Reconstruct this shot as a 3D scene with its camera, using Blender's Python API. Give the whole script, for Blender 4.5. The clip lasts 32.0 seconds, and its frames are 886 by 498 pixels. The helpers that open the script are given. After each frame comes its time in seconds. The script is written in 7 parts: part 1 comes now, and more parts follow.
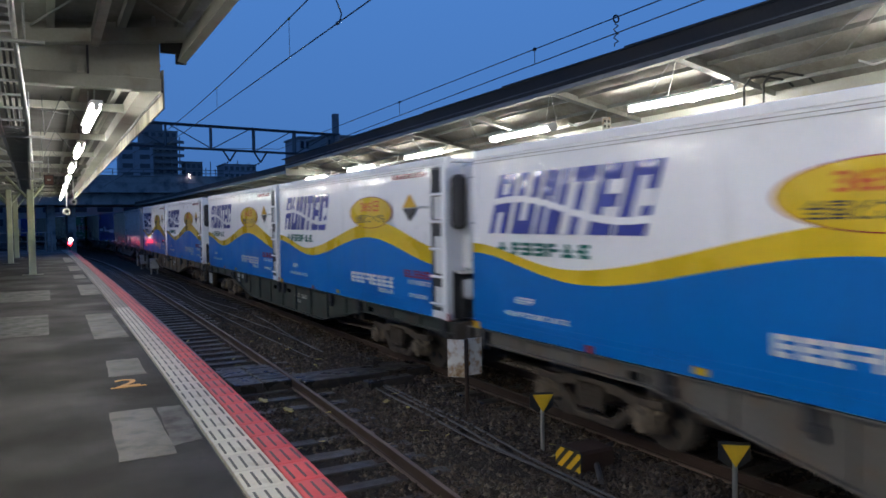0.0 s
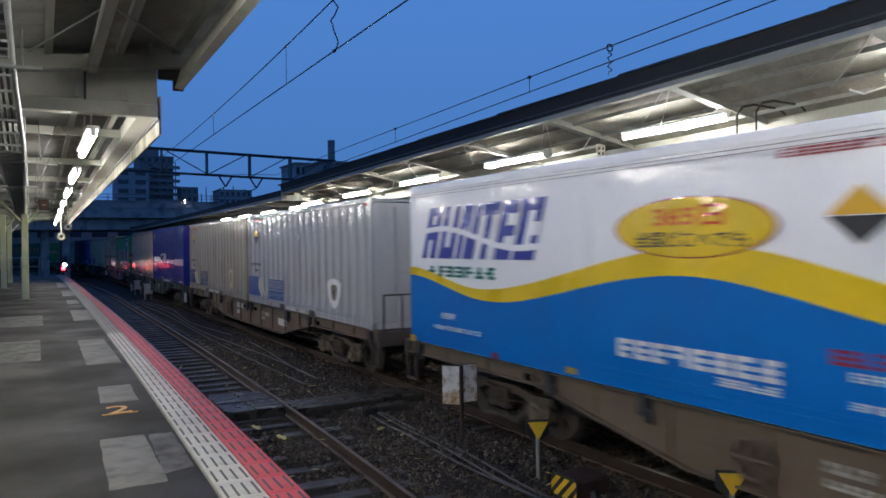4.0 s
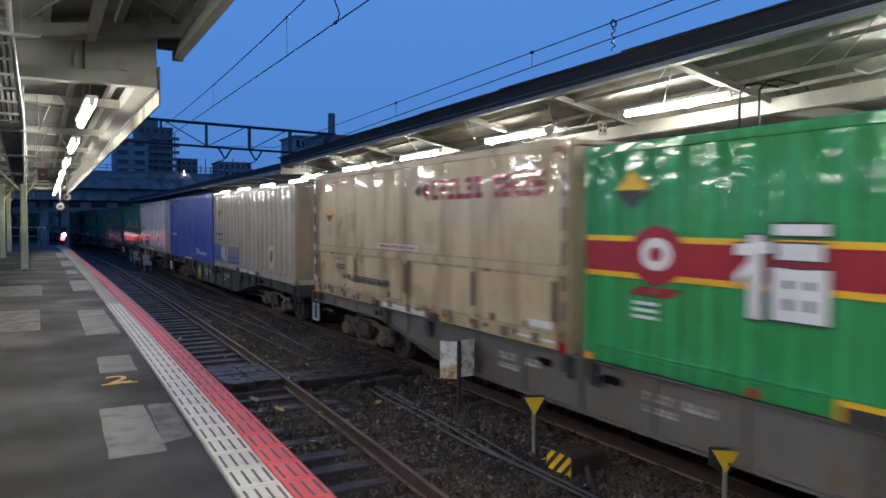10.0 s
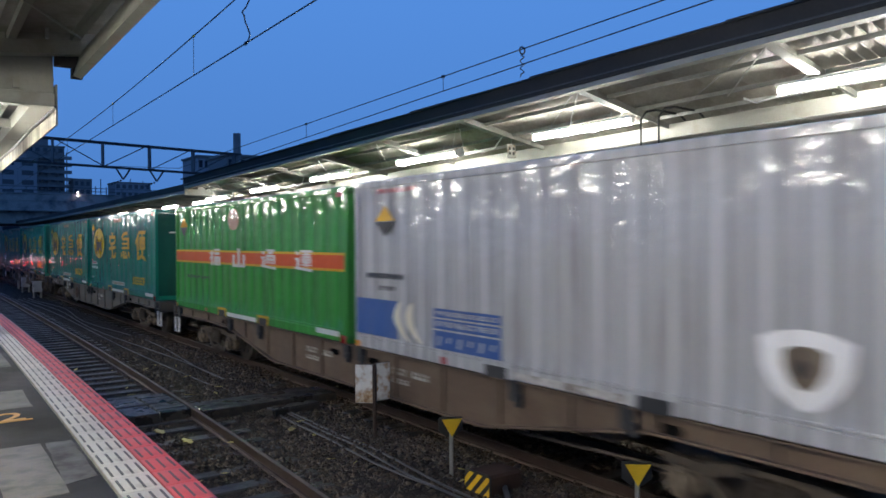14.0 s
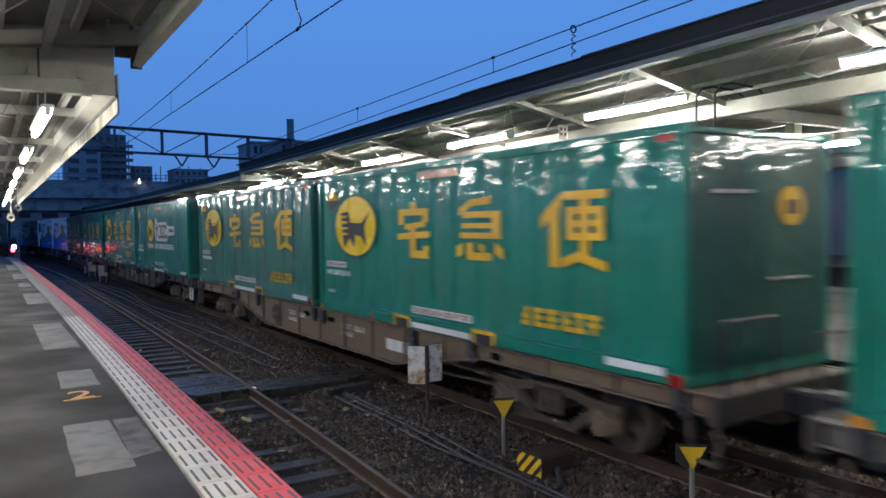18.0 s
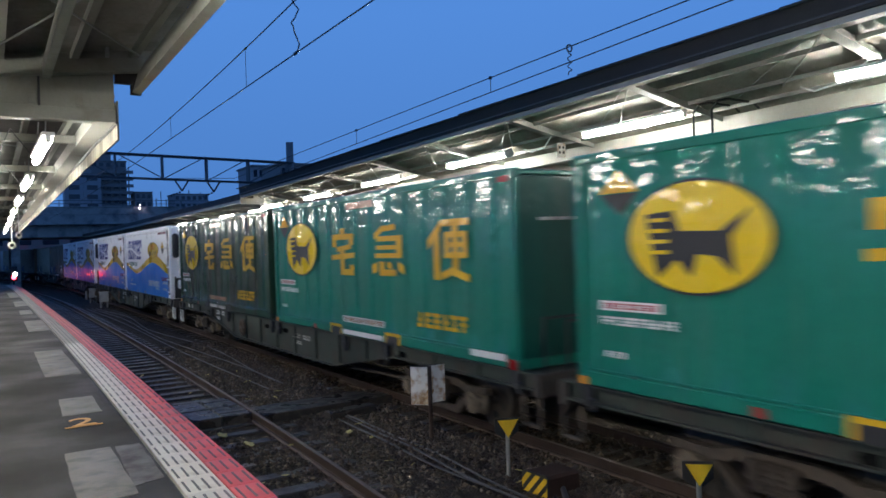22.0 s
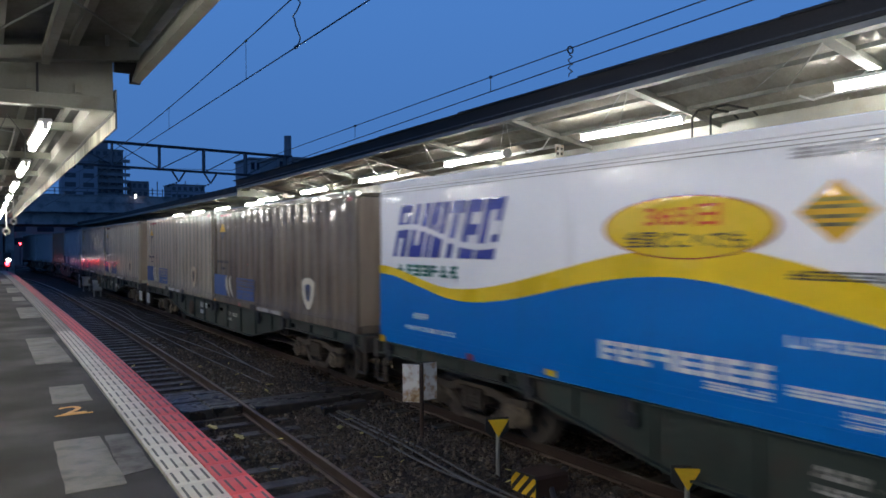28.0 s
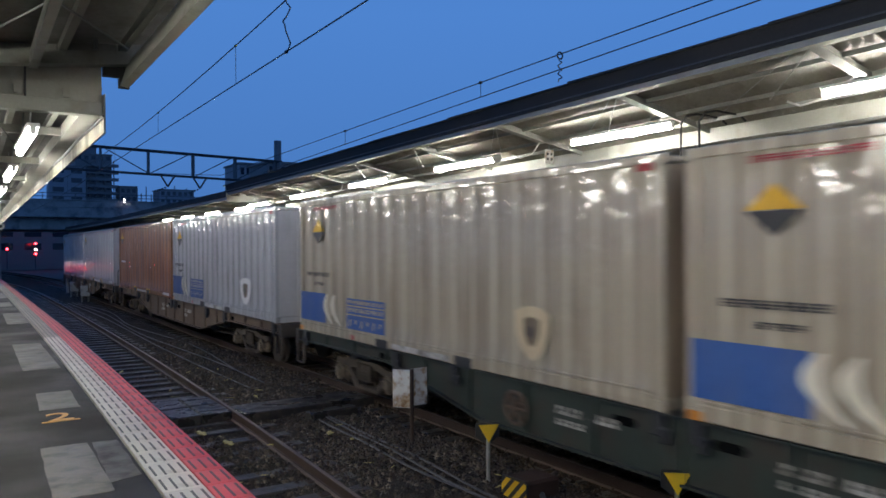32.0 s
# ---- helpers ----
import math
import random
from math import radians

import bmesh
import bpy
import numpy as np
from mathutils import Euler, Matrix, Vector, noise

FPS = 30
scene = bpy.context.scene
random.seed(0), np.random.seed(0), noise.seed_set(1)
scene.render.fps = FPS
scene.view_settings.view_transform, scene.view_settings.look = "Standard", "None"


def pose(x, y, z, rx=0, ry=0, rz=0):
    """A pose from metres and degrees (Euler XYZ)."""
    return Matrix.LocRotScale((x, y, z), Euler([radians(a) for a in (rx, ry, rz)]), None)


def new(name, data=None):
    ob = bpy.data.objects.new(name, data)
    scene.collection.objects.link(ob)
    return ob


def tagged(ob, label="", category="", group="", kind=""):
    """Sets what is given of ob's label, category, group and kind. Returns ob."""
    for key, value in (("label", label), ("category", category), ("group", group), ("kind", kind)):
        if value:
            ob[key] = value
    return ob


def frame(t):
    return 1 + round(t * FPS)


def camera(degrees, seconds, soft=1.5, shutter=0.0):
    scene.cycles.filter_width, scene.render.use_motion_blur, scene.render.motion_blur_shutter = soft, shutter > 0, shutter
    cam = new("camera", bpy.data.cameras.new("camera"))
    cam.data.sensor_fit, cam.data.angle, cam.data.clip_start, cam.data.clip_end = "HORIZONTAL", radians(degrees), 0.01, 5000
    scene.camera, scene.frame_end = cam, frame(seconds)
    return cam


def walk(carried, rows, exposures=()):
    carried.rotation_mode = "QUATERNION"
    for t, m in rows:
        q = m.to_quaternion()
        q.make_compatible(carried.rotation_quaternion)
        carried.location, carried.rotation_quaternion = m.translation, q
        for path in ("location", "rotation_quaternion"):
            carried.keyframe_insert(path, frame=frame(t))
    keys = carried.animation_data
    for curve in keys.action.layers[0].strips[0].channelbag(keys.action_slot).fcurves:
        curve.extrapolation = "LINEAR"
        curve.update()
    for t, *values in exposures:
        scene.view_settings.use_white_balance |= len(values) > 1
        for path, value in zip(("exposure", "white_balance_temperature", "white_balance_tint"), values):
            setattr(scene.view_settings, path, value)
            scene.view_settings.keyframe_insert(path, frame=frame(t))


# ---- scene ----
cam = camera(61.94, 32.0, soft=1.6, shutter=0.5)
PATH = [
    (0.0, pose(0.000, 0.000, 1.720, 87.670, 0.840, -28.752)),
    (0.5, pose(0.000, 0.000, 1.720, 87.815, 0.880, -28.913)),
    (1.0, pose(0.000, 0.000, 1.720, 88.086, 0.989, -28.968)),
    (1.5, pose(0.000, 0.000, 1.720, 88.403, 1.098, -28.914)),
    (2.0, pose(0.000, 0.000, 1.720, 88.815, 1.039, -28.957)),
    (2.5, pose(0.000, 0.000, 1.720, 89.214, 1.123, -28.986)),
    (3.0, pose(0.000, 0.000, 1.720, 89.555, 1.044, -29.042)),
    (3.5, pose(0.000, 0.000, 1.720, 89.720, 0.802, -29.172)),
    (5.5, pose(0.000, 0.000, 1.720, 89.396, 0.387, -28.952)),
    (6.0, pose(0.000, 0.000, 1.720, 89.416, 0.508, -28.798)),
    (6.5, pose(0.000, 0.000, 1.720, 89.386, 0.724, -28.762)),
    (7.0, pose(0.000, 0.000, 1.720, 89.108, 0.893, -28.786)),
    (7.5, pose(0.000, 0.000, 1.720, 88.712, 0.994, -28.972)),
    (8.0, pose(0.000, 0.000, 1.720, 88.352, 1.096, -29.136)),
    (8.5, pose(0.000, 0.000, 1.720, 88.128, 0.994, -29.263)),
    (9.0, pose(0.000, 0.000, 1.720, 87.995, 0.422, -29.304)),
    (9.5, pose(0.000, 0.000, 1.720, 87.854, 0.072, -29.251)),
    (10.0, pose(0.000, 0.000, 1.720, 87.774, -0.105, -29.160)),
    (10.5, pose(0.000, 0.000, 1.720, 87.865, 0.023, -29.139)),
    (11.0, pose(0.000, 0.000, 1.720, 88.071, 0.297, -29.168)),
    (11.5, pose(0.000, 0.000, 1.720, 88.264, 0.255, -29.232)),
    (12.0, pose(0.000, 0.000, 1.720, 88.442, 0.014, -29.325)),
    (12.5, pose(-0.028, 0.012, 1.722, 88.607, -0.120, -29.351)),
    (13.0, pose(-0.081, 0.033, 1.725, 88.802, -0.248, -31.839)),
    (13.5, pose(-0.066, 0.048, 1.750, 89.560, -0.331, -36.007)),
    (15.5, pose(-0.072, 0.017, 1.738, 88.259, 2.824, -34.304)),
    (16.0, pose(-0.072, 0.017, 1.738, 87.205, 2.637, -33.489)),
    (16.5, pose(-0.072, 0.017, 1.738, 86.935, 1.856, -32.884)),
    (17.0, pose(-0.072, 0.017, 1.738, 87.311, 1.335, -32.697)),
    (17.5, pose(-0.072, 0.017, 1.738, 87.790, 0.909, -32.400)),
    (18.0, pose(-0.072, 0.017, 1.738, 88.063, 0.867, -32.221)),
    (18.5, pose(-0.072, 0.017, 1.738, 88.248, 1.114, -32.358)),
    (19.0, pose(-0.072, 0.017, 1.738, 88.507, 1.246, -32.356)),
    (19.5, pose(-0.072, 0.017, 1.738, 88.927, 1.228, -32.255)),
    (20.0, pose(-0.072, 0.017, 1.738, 89.310, 1.191, -32.141)),
    (20.5, pose(-0.072, 0.017, 1.738, 89.518, 1.061, -32.090)),
    (21.0, pose(-0.072, 0.017, 1.738, 89.631, 0.926, -32.279)),
    (21.5, pose(-0.072, 0.017, 1.738, 89.669, 1.225, -32.262)),
    (22.0, pose(-0.072, 0.017, 1.738, 89.603, 1.894, -32.187)),
    (22.5, pose(-0.072, 0.017, 1.738, 89.575, 2.083, -32.074)),
    (23.0, pose(-0.072, 0.017, 1.738, 89.602, 1.938, -32.347)),
    (23.5, pose(-0.072, 0.017, 1.738, 89.642, 1.738, -32.766)),
    (24.0, pose(-0.072, 0.017, 1.738, 89.701, 1.497, -32.973)),
    (24.5, pose(-0.072, 0.017, 1.738, 89.755, 1.339, -33.089)),
    (25.0, pose(-0.072, 0.017, 1.738, 89.776, 0.945, -33.133)),
    (25.5, pose(-0.072, 0.017, 1.738, 89.696, 0.177, -33.136)),
    (27.5, pose(-0.072, 0.017, 1.738, 89.271, 0.137, -32.809)),
    (28.0, pose(-0.072, 0.017, 1.738, 89.446, 0.300, -32.523)),
    (28.5, pose(-0.072, 0.017, 1.738, 89.656, 0.400, -32.325)),
    (29.0, pose(-0.072, 0.017, 1.738, 89.799, 0.468, -32.257)),
    (29.5, pose(-0.072, 0.017, 1.738, 89.907, 0.572, -32.313)),
    (30.0, pose(-0.072, 0.017, 1.738, 89.984, 0.640, -32.455)),
    (30.5, pose(-0.072, 0.017, 1.738, 90.004, 0.653, -32.586)),
    (31.0, pose(-0.072, 0.017, 1.738, 89.982, 0.631, -32.730)),
    (31.5, pose(-0.072, 0.017, 1.738, 89.856, 0.274, -32.985)),
    (32.0, pose(-0.072, 0.017, 1.738, 89.835, 0.321, -33.281)),
]
EXPOSURES = ((0.0, 0.1), (1.0, 0.08), (3.5, 0.13), (5.5, 0.27), (7.0, 0.39), (8.0, 0.46), (9.0, 0.46), (11.0, 0.34), (12.0, 0.37), (13.0, 0.43), (13.5, 0.43), (15.5, 0.4), (16.0, 0.53), (17.0, 0.62), (18.5, 0.5), (22.0, 0.4), (23.3, 0.38), (24.0, 0.33), (25.0, -0.02), (28.0, 0.04), (29.0, 0.36), (30.0, 0.28), (32.0, 0.22))
walk(cam, PATH, EXPOSURES)

# ---- light
world = bpy.data.worlds.new("dusk_sky")
scene.world = world
world.use_nodes = True
wn, wl = world.node_tree.nodes, world.node_tree.links
bg = wn["Background"]
bg.inputs[1].default_value = 1.0
tc = wn.new("ShaderNodeTexCoord")
sep = wn.new("ShaderNodeSeparateXYZ")
wl.new(tc.outputs["Generated"], sep.inputs[0])
ramp = wn.new("ShaderNodeValToRGB")
wl.new(sep.outputs[2], ramp.inputs[0])
ramp.color_ramp.elements[0].position = 0.0
ramp.color_ramp.elements[0].color = (0.050, 0.146, 0.40, 1)
ramp.color_ramp.elements[1].position = 0.75
ramp.color_ramp.elements[1].color = (0.02, 0.08, 0.3, 1)
for at, col in ((0.12, (0.060, 0.176, 0.47, 1)), (0.3, (0.066, 0.198, 0.535, 1)), (0.45, (0.055, 0.17, 0.48, 1))):
    ramp.color_ramp.elements.new(at).color = col
wl.new(ramp.outputs[0], bg.inputs[0])
LAMP = 90.0  # glow of the fluorescent tubes

# ---- plan, metres; z = 0 is the platform top, y runs along the tracks
RAIL = -1.03
DECK = 0.05
SPEED = 9.43
PITCH = 20.5
FIRST = 8.69


def edge(y):
    """Edge of the near platform."""
    y0 = max(y, -4.0)
    return 1.5 + 0.42 * (1 - math.exp(-y0 / 12)) + 0.002 * y0 - (max(0.0, y - 45) ** 2) / 700


def line1(y):
    """Centre of the empty track."""
    return 3.675 - 1.15 * math.exp(-max(y, 0.0) / 12) - (max(0.0, y - 45) ** 2) / 700


def line2(y):
    """Centre of the train's track: straight, then a curve to the left."""
    return 7.07 - (max(0.0, y - 66) ** 2) / 520


def line2_dir(y):
    return math.atan2(-(line2(y + 1) - line2(y - 1)), 2)


# ---- mesh builder
class Shape:
    def __init__(self):
        self.v, self.f, self.m, self.smooth = [], [], [], []

    def add(self, verts, faces, mi=0, smooth=False):
        n = len(self.v)
        self.v += [tuple(p) for p in verts]
        self.f += [tuple(n + i for i in f) for f in faces]
        self.m += [mi] * len(faces)
        self.smooth += [smooth] * len(faces)
        return self

    def box(self, x0, x1, y0, y1, z0, z1, c=0.0, mi=0, turn=None):
        """A box with chamfered edges of width c."""
        if c <= 0:
            vs = [(x, y, z) for x in (x0, x1) for y in (y0, y1) for z in (z0, z1)]
            fs = [(0, 1, 3, 2), (4, 6, 7, 5), (0, 4, 5, 1), (2, 3, 7, 6), (0, 2, 6, 4), (1, 5, 7, 3)]
        else:
            vs, fs, idx = [], [], {}
            for ix, x in enumerate((x0, x1)):
                for iy, y in enumerate((y0, y1)):
                    for iz, z in enumerate((z0, z1)):
                        for a in range(3):
                            p = [x, y, z]
                            for b in range(3):
                                if b != a:
                                    p[b] += c if (ix, iy, iz)[b] == 0 else -c
                            idx[(ix, iy, iz, a)] = len(vs)
                            vs.append(tuple(p))
            order = ((0, 0), (1, 0), (1, 1), (0, 1))
            for a in range(3):
                b, d = (a + 1) % 3, (a + 2) % 3
                for s in (0, 1):
                    q = []
                    for i, j in order:
                        k = [0, 0, 0]
                        k[a], k[b], k[d] = s, i, j
                        q.append(idx[(*k, a)])
                    fs.append(tuple(q if s else q[::-1]))
                for i, j in order:
                    k0, k1 = [0, 0, 0], [0, 0, 0]
                    k0[b] = k1[b] = i
                    k0[d] = k1[d] = j
                    k1[a] = 1
                    q = (idx[(*k0, b)], idx[(*k1, b)], idx[(*k1, d)], idx[(*k0, d)])
                    fs.append(q if (i == j) else q[::-1])
            for i in (0, 1):
                for j in (0, 1):
                    for k in (0, 1):
                        q = (idx[(i, j, k, 0)], idx[(i, j, k, 1)], idx[(i, j, k, 2)])
                        fs.append(q if (i + j + k) % 2 else q[::-1])
        if turn is not None:
            vs = [tuple(turn @ Vector(p)) for p in vs]
        return self.add(vs, fs, mi)

    def tube(self, p, q, r, n=8, mi=0, r2=None, caps=True):
        p, q = Vector(p), Vector(q)
        d = (q - p).normalized()
        a = d.orthogonal().normalized()
        b = d.cross(a)
        r2 = r if r2 is None else r2
        vs = []
        for c, rr in ((p, r), (q, r2)):
            for i in range(n):
                w = 2 * math.pi * i / n
                vs.append(c + (a * math.cos(w) + b * math.sin(w)) * rr)
        self.add(vs, [(i, (i + 1) % n, n + (i + 1) % n, n + i) for i in range(n)], mi, True)
        if caps:
            self.add(vs, [tuple(range(n))[::-1], tuple(range(n, 2 * n))], mi)
        return self

    def pipe(self, pts, r, n=6, mi=0):
        for a, b in zip(pts, pts[1:]):
            self.tube(a, b, r, n, mi)
        return self

    def prism(self, outline, x0, x1, axis="x", mi=0):
        """A flat outline (two coordinates each) given thickness along an axis."""
        n = len(outline)

        def put(u, v, w):
            return {"x": (w, u, v), "y": (u, w, v), "z": (u, v, w)}[axis]
        vs = [put(u, v, x0) for u, v in outline] + [put(u, v, x1) for u, v in outline]
        fs = [tuple(range(n))[::-1], tuple(range(n, 2 * n))] + [(i, (i + 1) % n, n + (i + 1) % n, n + i) for i in range(n)]
        return self.add(vs, fs, mi)

    def sweep(self, profile, line, ys, z=0.0, mi=0, smooth=False):
        """A profile (x, z) drawn along a line x = line(y)."""
        n = len(profile)
        vs = []
        for y in ys:
            s = (line(y + 0.05) - line(y - 0.05)) / 0.1
            k = 1 / math.sqrt(1 + s * s)
            for px, pz in profile:
                vs.append((line(y) + px * k, y - px * s * k, z + pz))
        fs = []
        for j in range(len(ys) - 1):
            for i in range(n):
                a, b = j * n + i, j * n + (i + 1) % n
                fs.append((a, b, b + n, a + n))
        fs += [tuple(range(n))[::-1], tuple(range((len(ys) - 1) * n, len(ys) * n))]
        return self.add(vs, fs, mi, smooth)

    def mesh(self, name, *mats):
        me = bpy.data.meshes.new(name)
        me.from_pydata(self.v, [], self.f)
        for m in mats:
            me.materials.append(m)
        me.polygons.foreach_set("material_index", self.m)
        me.polygons.foreach_set("use_smooth", self.smooth)
        me.update()
        bm = bmesh.new()
        bm.from_mesh(me)
        bmesh.ops.recalc_face_normals(bm, faces=bm.faces)
        bm.to_mesh(me)
        bm.free()
        return me


def part(name, shape, mats, parent=None, label="", at=None, kind=""):
    """One mesh object, under a thing or part where one is given."""
    if isinstance(shape, Shape):
        shape = shape.mesh(name, *(mats if isinstance(mats, (tuple, list)) else (mats,)))
    ob = new(name, shape)
    if parent is not None:
        ob.parent = parent
    if at is not None:
        ob.matrix_basis = at
    return tagged(ob, label, kind=kind)


def thing(name, label, category, group="", at=None, kind=""):
    ob = new(name)
    ob.empty_display_size = 0.2
    if at is not None:
        ob.matrix_basis = at
    return tagged(ob, label, category, group, kind)


# ---- materials
def surface(name, col, rough=0.6, metal=0.0, vary=0.25, fine=30.0, coarse=1.3, bump=0.2, dist=0.01, dirt=None, dirt_at=0.62, wet=0.0, coat=0.0, rand=0.0, wave=0.0, streak=0.0, ribs=0.0, start=0.0, spec=0.5, dents=2.9):
    """Procedural paint, metal, stone or wood: grain and stains at two scales, bump, patches of dirt, wet gloss, vertical streaks."""
    m = bpy.data.materials.new(name)
    m.use_nodes = True
    n, l = m.node_tree.nodes, m.node_tree.links
    p = n["Principled BSDF"]
    c = n.new("ShaderNodeTexCoord")
    src = c.outputs["Object"]
    big, small = n.new("ShaderNodeTexNoise"), n.new("ShaderNodeTexNoise")
    big.inputs["Scale"].default_value, big.inputs["Detail"].default_value = coarse, 5
    small.inputs["Scale"].default_value, small.inputs["Detail"].default_value = fine, 4
    l.new(src, big.inputs[0])
    l.new(src, small.inputs[0])
    mix = n.new("ShaderNodeMath")
    mix.operation = "MULTIPLY_ADD"
    l.new(big.outputs[0], mix.inputs[0])
    mix.inputs[1].default_value = 0.65
    half = n.new("ShaderNodeMath")
    half.operation = "MULTIPLY"
    l.new(small.outputs[0], half.inputs[0])
    half.inputs[1].default_value = 0.35
    l.new(half.outputs[0], mix.inputs[2])
    tone = n.new("ShaderNodeMapRange")
    l.new(mix.outputs[0], tone.inputs[0])
    tone.inputs[1].default_value, tone.inputs[2].default_value = 0.3, 0.7
    tone.inputs[3].default_value, tone.inputs[4].default_value = 1 - vary, 1 + vary
    shade = n.new("ShaderNodeVectorMath")
    shade.operation = "SCALE"
    shade.inputs[0].default_value = col
    l.new(tone.outputs[0], shade.inputs["Scale"])
    out = shade.outputs[0]
    if rand:
        info = n.new("ShaderNodeObjectInfo")
        rr = n.new("ShaderNodeMapRange")
        l.new(info.outputs["Random"], rr.inputs[0])
        rr.inputs[3].default_value, rr.inputs[4].default_value = 1 - rand, 1 + rand
        sc = n.new("ShaderNodeVectorMath")
        sc.operation = "SCALE"
        l.new(out, sc.inputs[0])
        l.new(rr.outputs[0], sc.inputs["Scale"])
        out = sc.outputs[0]
    if dirt is not None:
        dn = n.new("ShaderNodeTexNoise")
        dn.inputs["Scale"].default_value, dn.inputs["Detail"].default_value = coarse * 2.3, 7
        if streak:
            mp = n.new("ShaderNodeMapping")
            mp.inputs["Scale"].default_value = (1, 1, streak)
            l.new(src, mp.inputs[0])
            l.new(mp.outputs[0], dn.inputs[0])
        else:
            l.new(src, dn.inputs[0])
        dr = n.new("ShaderNodeMapRange")
        l.new(dn.outputs[0], dr.inputs[0])
        dr.inputs[1].default_value, dr.inputs[2].default_value = dirt_at - 0.1, dirt_at + 0.12
        dm = n.new("ShaderNodeMix")
        dm.data_type = "RGBA"
        l.new(dr.outputs[0], dm.inputs[0])
        l.new(out, dm.inputs[6])
        dm.inputs[7].default_value = (*dirt, 1)
        out = dm.outputs[2]
    if ribs:
        # darker bands along the pressed ribs: shading put into the colour, with grime
        sx = n.new("ShaderNodeSeparateXYZ")
        l.new(src, sx.inputs[0])
        sh = n.new("ShaderNodeMath")
        sh.operation = "ADD"
        l.new(sx.outputs[1], sh.inputs[0])
        sh.inputs[1].default_value = start
        pp = n.new("ShaderNodeMath")
        pp.operation = "PINGPONG"
        l.new(sh.outputs[0], pp.inputs[0])
        pp.inputs[1].default_value = ribs / 2
        df = n.new("ShaderNodeMath")
        df.operation = "SUBTRACT"
        l.new(pp.outputs[0], df.inputs[0])
        df.inputs[1].default_value = ribs * 0.3
        ab = n.new("ShaderNodeMath")
        ab.operation = "ABSOLUTE"
        l.new(df.outputs[0], ab.inputs[0])
        bd = n.new("ShaderNodeMapRange")
        bd.interpolation_type = "SMOOTHSTEP"
        l.new(ab.outputs[0], bd.inputs[0])
        bd.inputs[1].default_value, bd.inputs[2].default_value = 0.06, 0.012
        bd.inputs[3].default_value, bd.inputs[4].default_value = 0.0, 1.0
        gm = n.new("ShaderNodeMapRange")
        l.new(big.outputs[0], gm.inputs[0])
        gm.inputs[1].default_value, gm.inputs[2].default_value = 0.35, 0.65
        gm.inputs[3].default_value, gm.inputs[4].default_value = 0.3, 0.75
        mm = n.new("ShaderNodeMath")
        mm.operation = "MULTIPLY"
        l.new(bd.outputs[0], mm.inputs[0])
        l.new(gm.outputs[0], mm.inputs[1])
        gr = n.new("ShaderNodeMix")
        gr.data_type = "RGBA"
        l.new(mm.outputs[0], gr.inputs[0])
        l.new(out, gr.inputs[6])
        gr.inputs[7].default_value = (col[0] * 0.3, col[1] * 0.28, col[2] * 0.27, 1)
        out = gr.outputs[2]
    l.new(out, p.inputs["Base Color"])
    rg = n.new("ShaderNodeMapRange")
    l.new(big.outputs[0], rg.inputs[0])
    rg.inputs[1].default_value, rg.inputs[2].default_value = 0.35, 0.65
    rg.inputs[3].default_value, rg.inputs[4].default_value = max(0.04, rough - 0.08 - wet), min(1, rough + 0.08)
    l.new(rg.outputs[0], p.inputs["Roughness"])
    p.inputs["Metallic"].default_value = metal
    p.inputs["Specular IOR Level"].default_value = spec
    p.inputs["Coat Weight"].default_value = coat
    p.inputs["Coat Roughness"].default_value = 0.035
    b = n.new("ShaderNodeBump")
    b.inputs["Strength"].default_value, b.inputs["Distance"].default_value = bump, dist
    l.new(small.outputs[0], b.inputs["Height"])
    if wave:
        wv = n.new("ShaderNodeTexNoise")
        wv.inputs["Scale"].default_value, wv.inputs["Detail"].default_value = dents, 1
        l.new(src, wv.inputs[0])
        b2 = n.new("ShaderNodeBump")
        b2.inputs["Strength"].default_value, b2.inputs["Distance"].default_value = 1.0, wave
        l.new(wv.outputs[0], b2.inputs["Height"])
        l.new(b.outputs[0], b2.inputs["Normal"])
        b = b2
    l.new(b.outputs[0], p.inputs["Normal"])
    if coat:
        l.new(b.outputs[0], p.inputs["Coat Normal"])
    return m


def glow(name, col, strength):
    m = bpy.data.materials.new(name)
    m.use_nodes = True
    p = m.node_tree.nodes["Principled BSDF"]
    p.inputs["Base Color"].default_value = (0.8, 0.8, 0.8, 1)
    p.inputs["Emission Color"].default_value = (*col, 1)
    p.inputs["Emission Strength"].default_value = strength
    return m


ASPHALT = surface("asphalt", (0.0102, 0.0087, 0.0052), 0.74, vary=0.28, fine=90, coarse=0.7, bump=0.5, dist=0.005, dirt=(0.0165, 0.0145, 0.0095), dirt_at=0.56, wet=0.12, spec=0.35)
CONCRETE = surface("patch_concrete", (0.13, 0.126, 0.103), 0.72, vary=0.3, fine=60, coarse=2.2, bump=0.25, dist=0.003, dirt=(0.06, 0.06, 0.055), dirt_at=0.58, wet=0.15, rand=0.12)
WALL = surface("platform_wall_concrete", (0.2, 0.19, 0.17), 0.8, vary=0.35, fine=25, coarse=1.5, bump=0.4, dirt=(0.06, 0.05, 0.04))
TILE_WHITE = surface("white_tile", (0.5, 0.485, 0.41), 0.5, vary=0.14, fine=40, coarse=2.0, bump=0.15, dist=0.002, dirt=(0.3, 0.28, 0.21), dirt_at=0.64, rand=0.08)
TILE_GREY = surface("worn_tile", (0.26, 0.25, 0.2), 0.6, vary=0.2, fine=40, coarse=2.0, bump=0.2, dist=0.002, dirt=(0.13, 0.12, 0.11), rand=0.12)
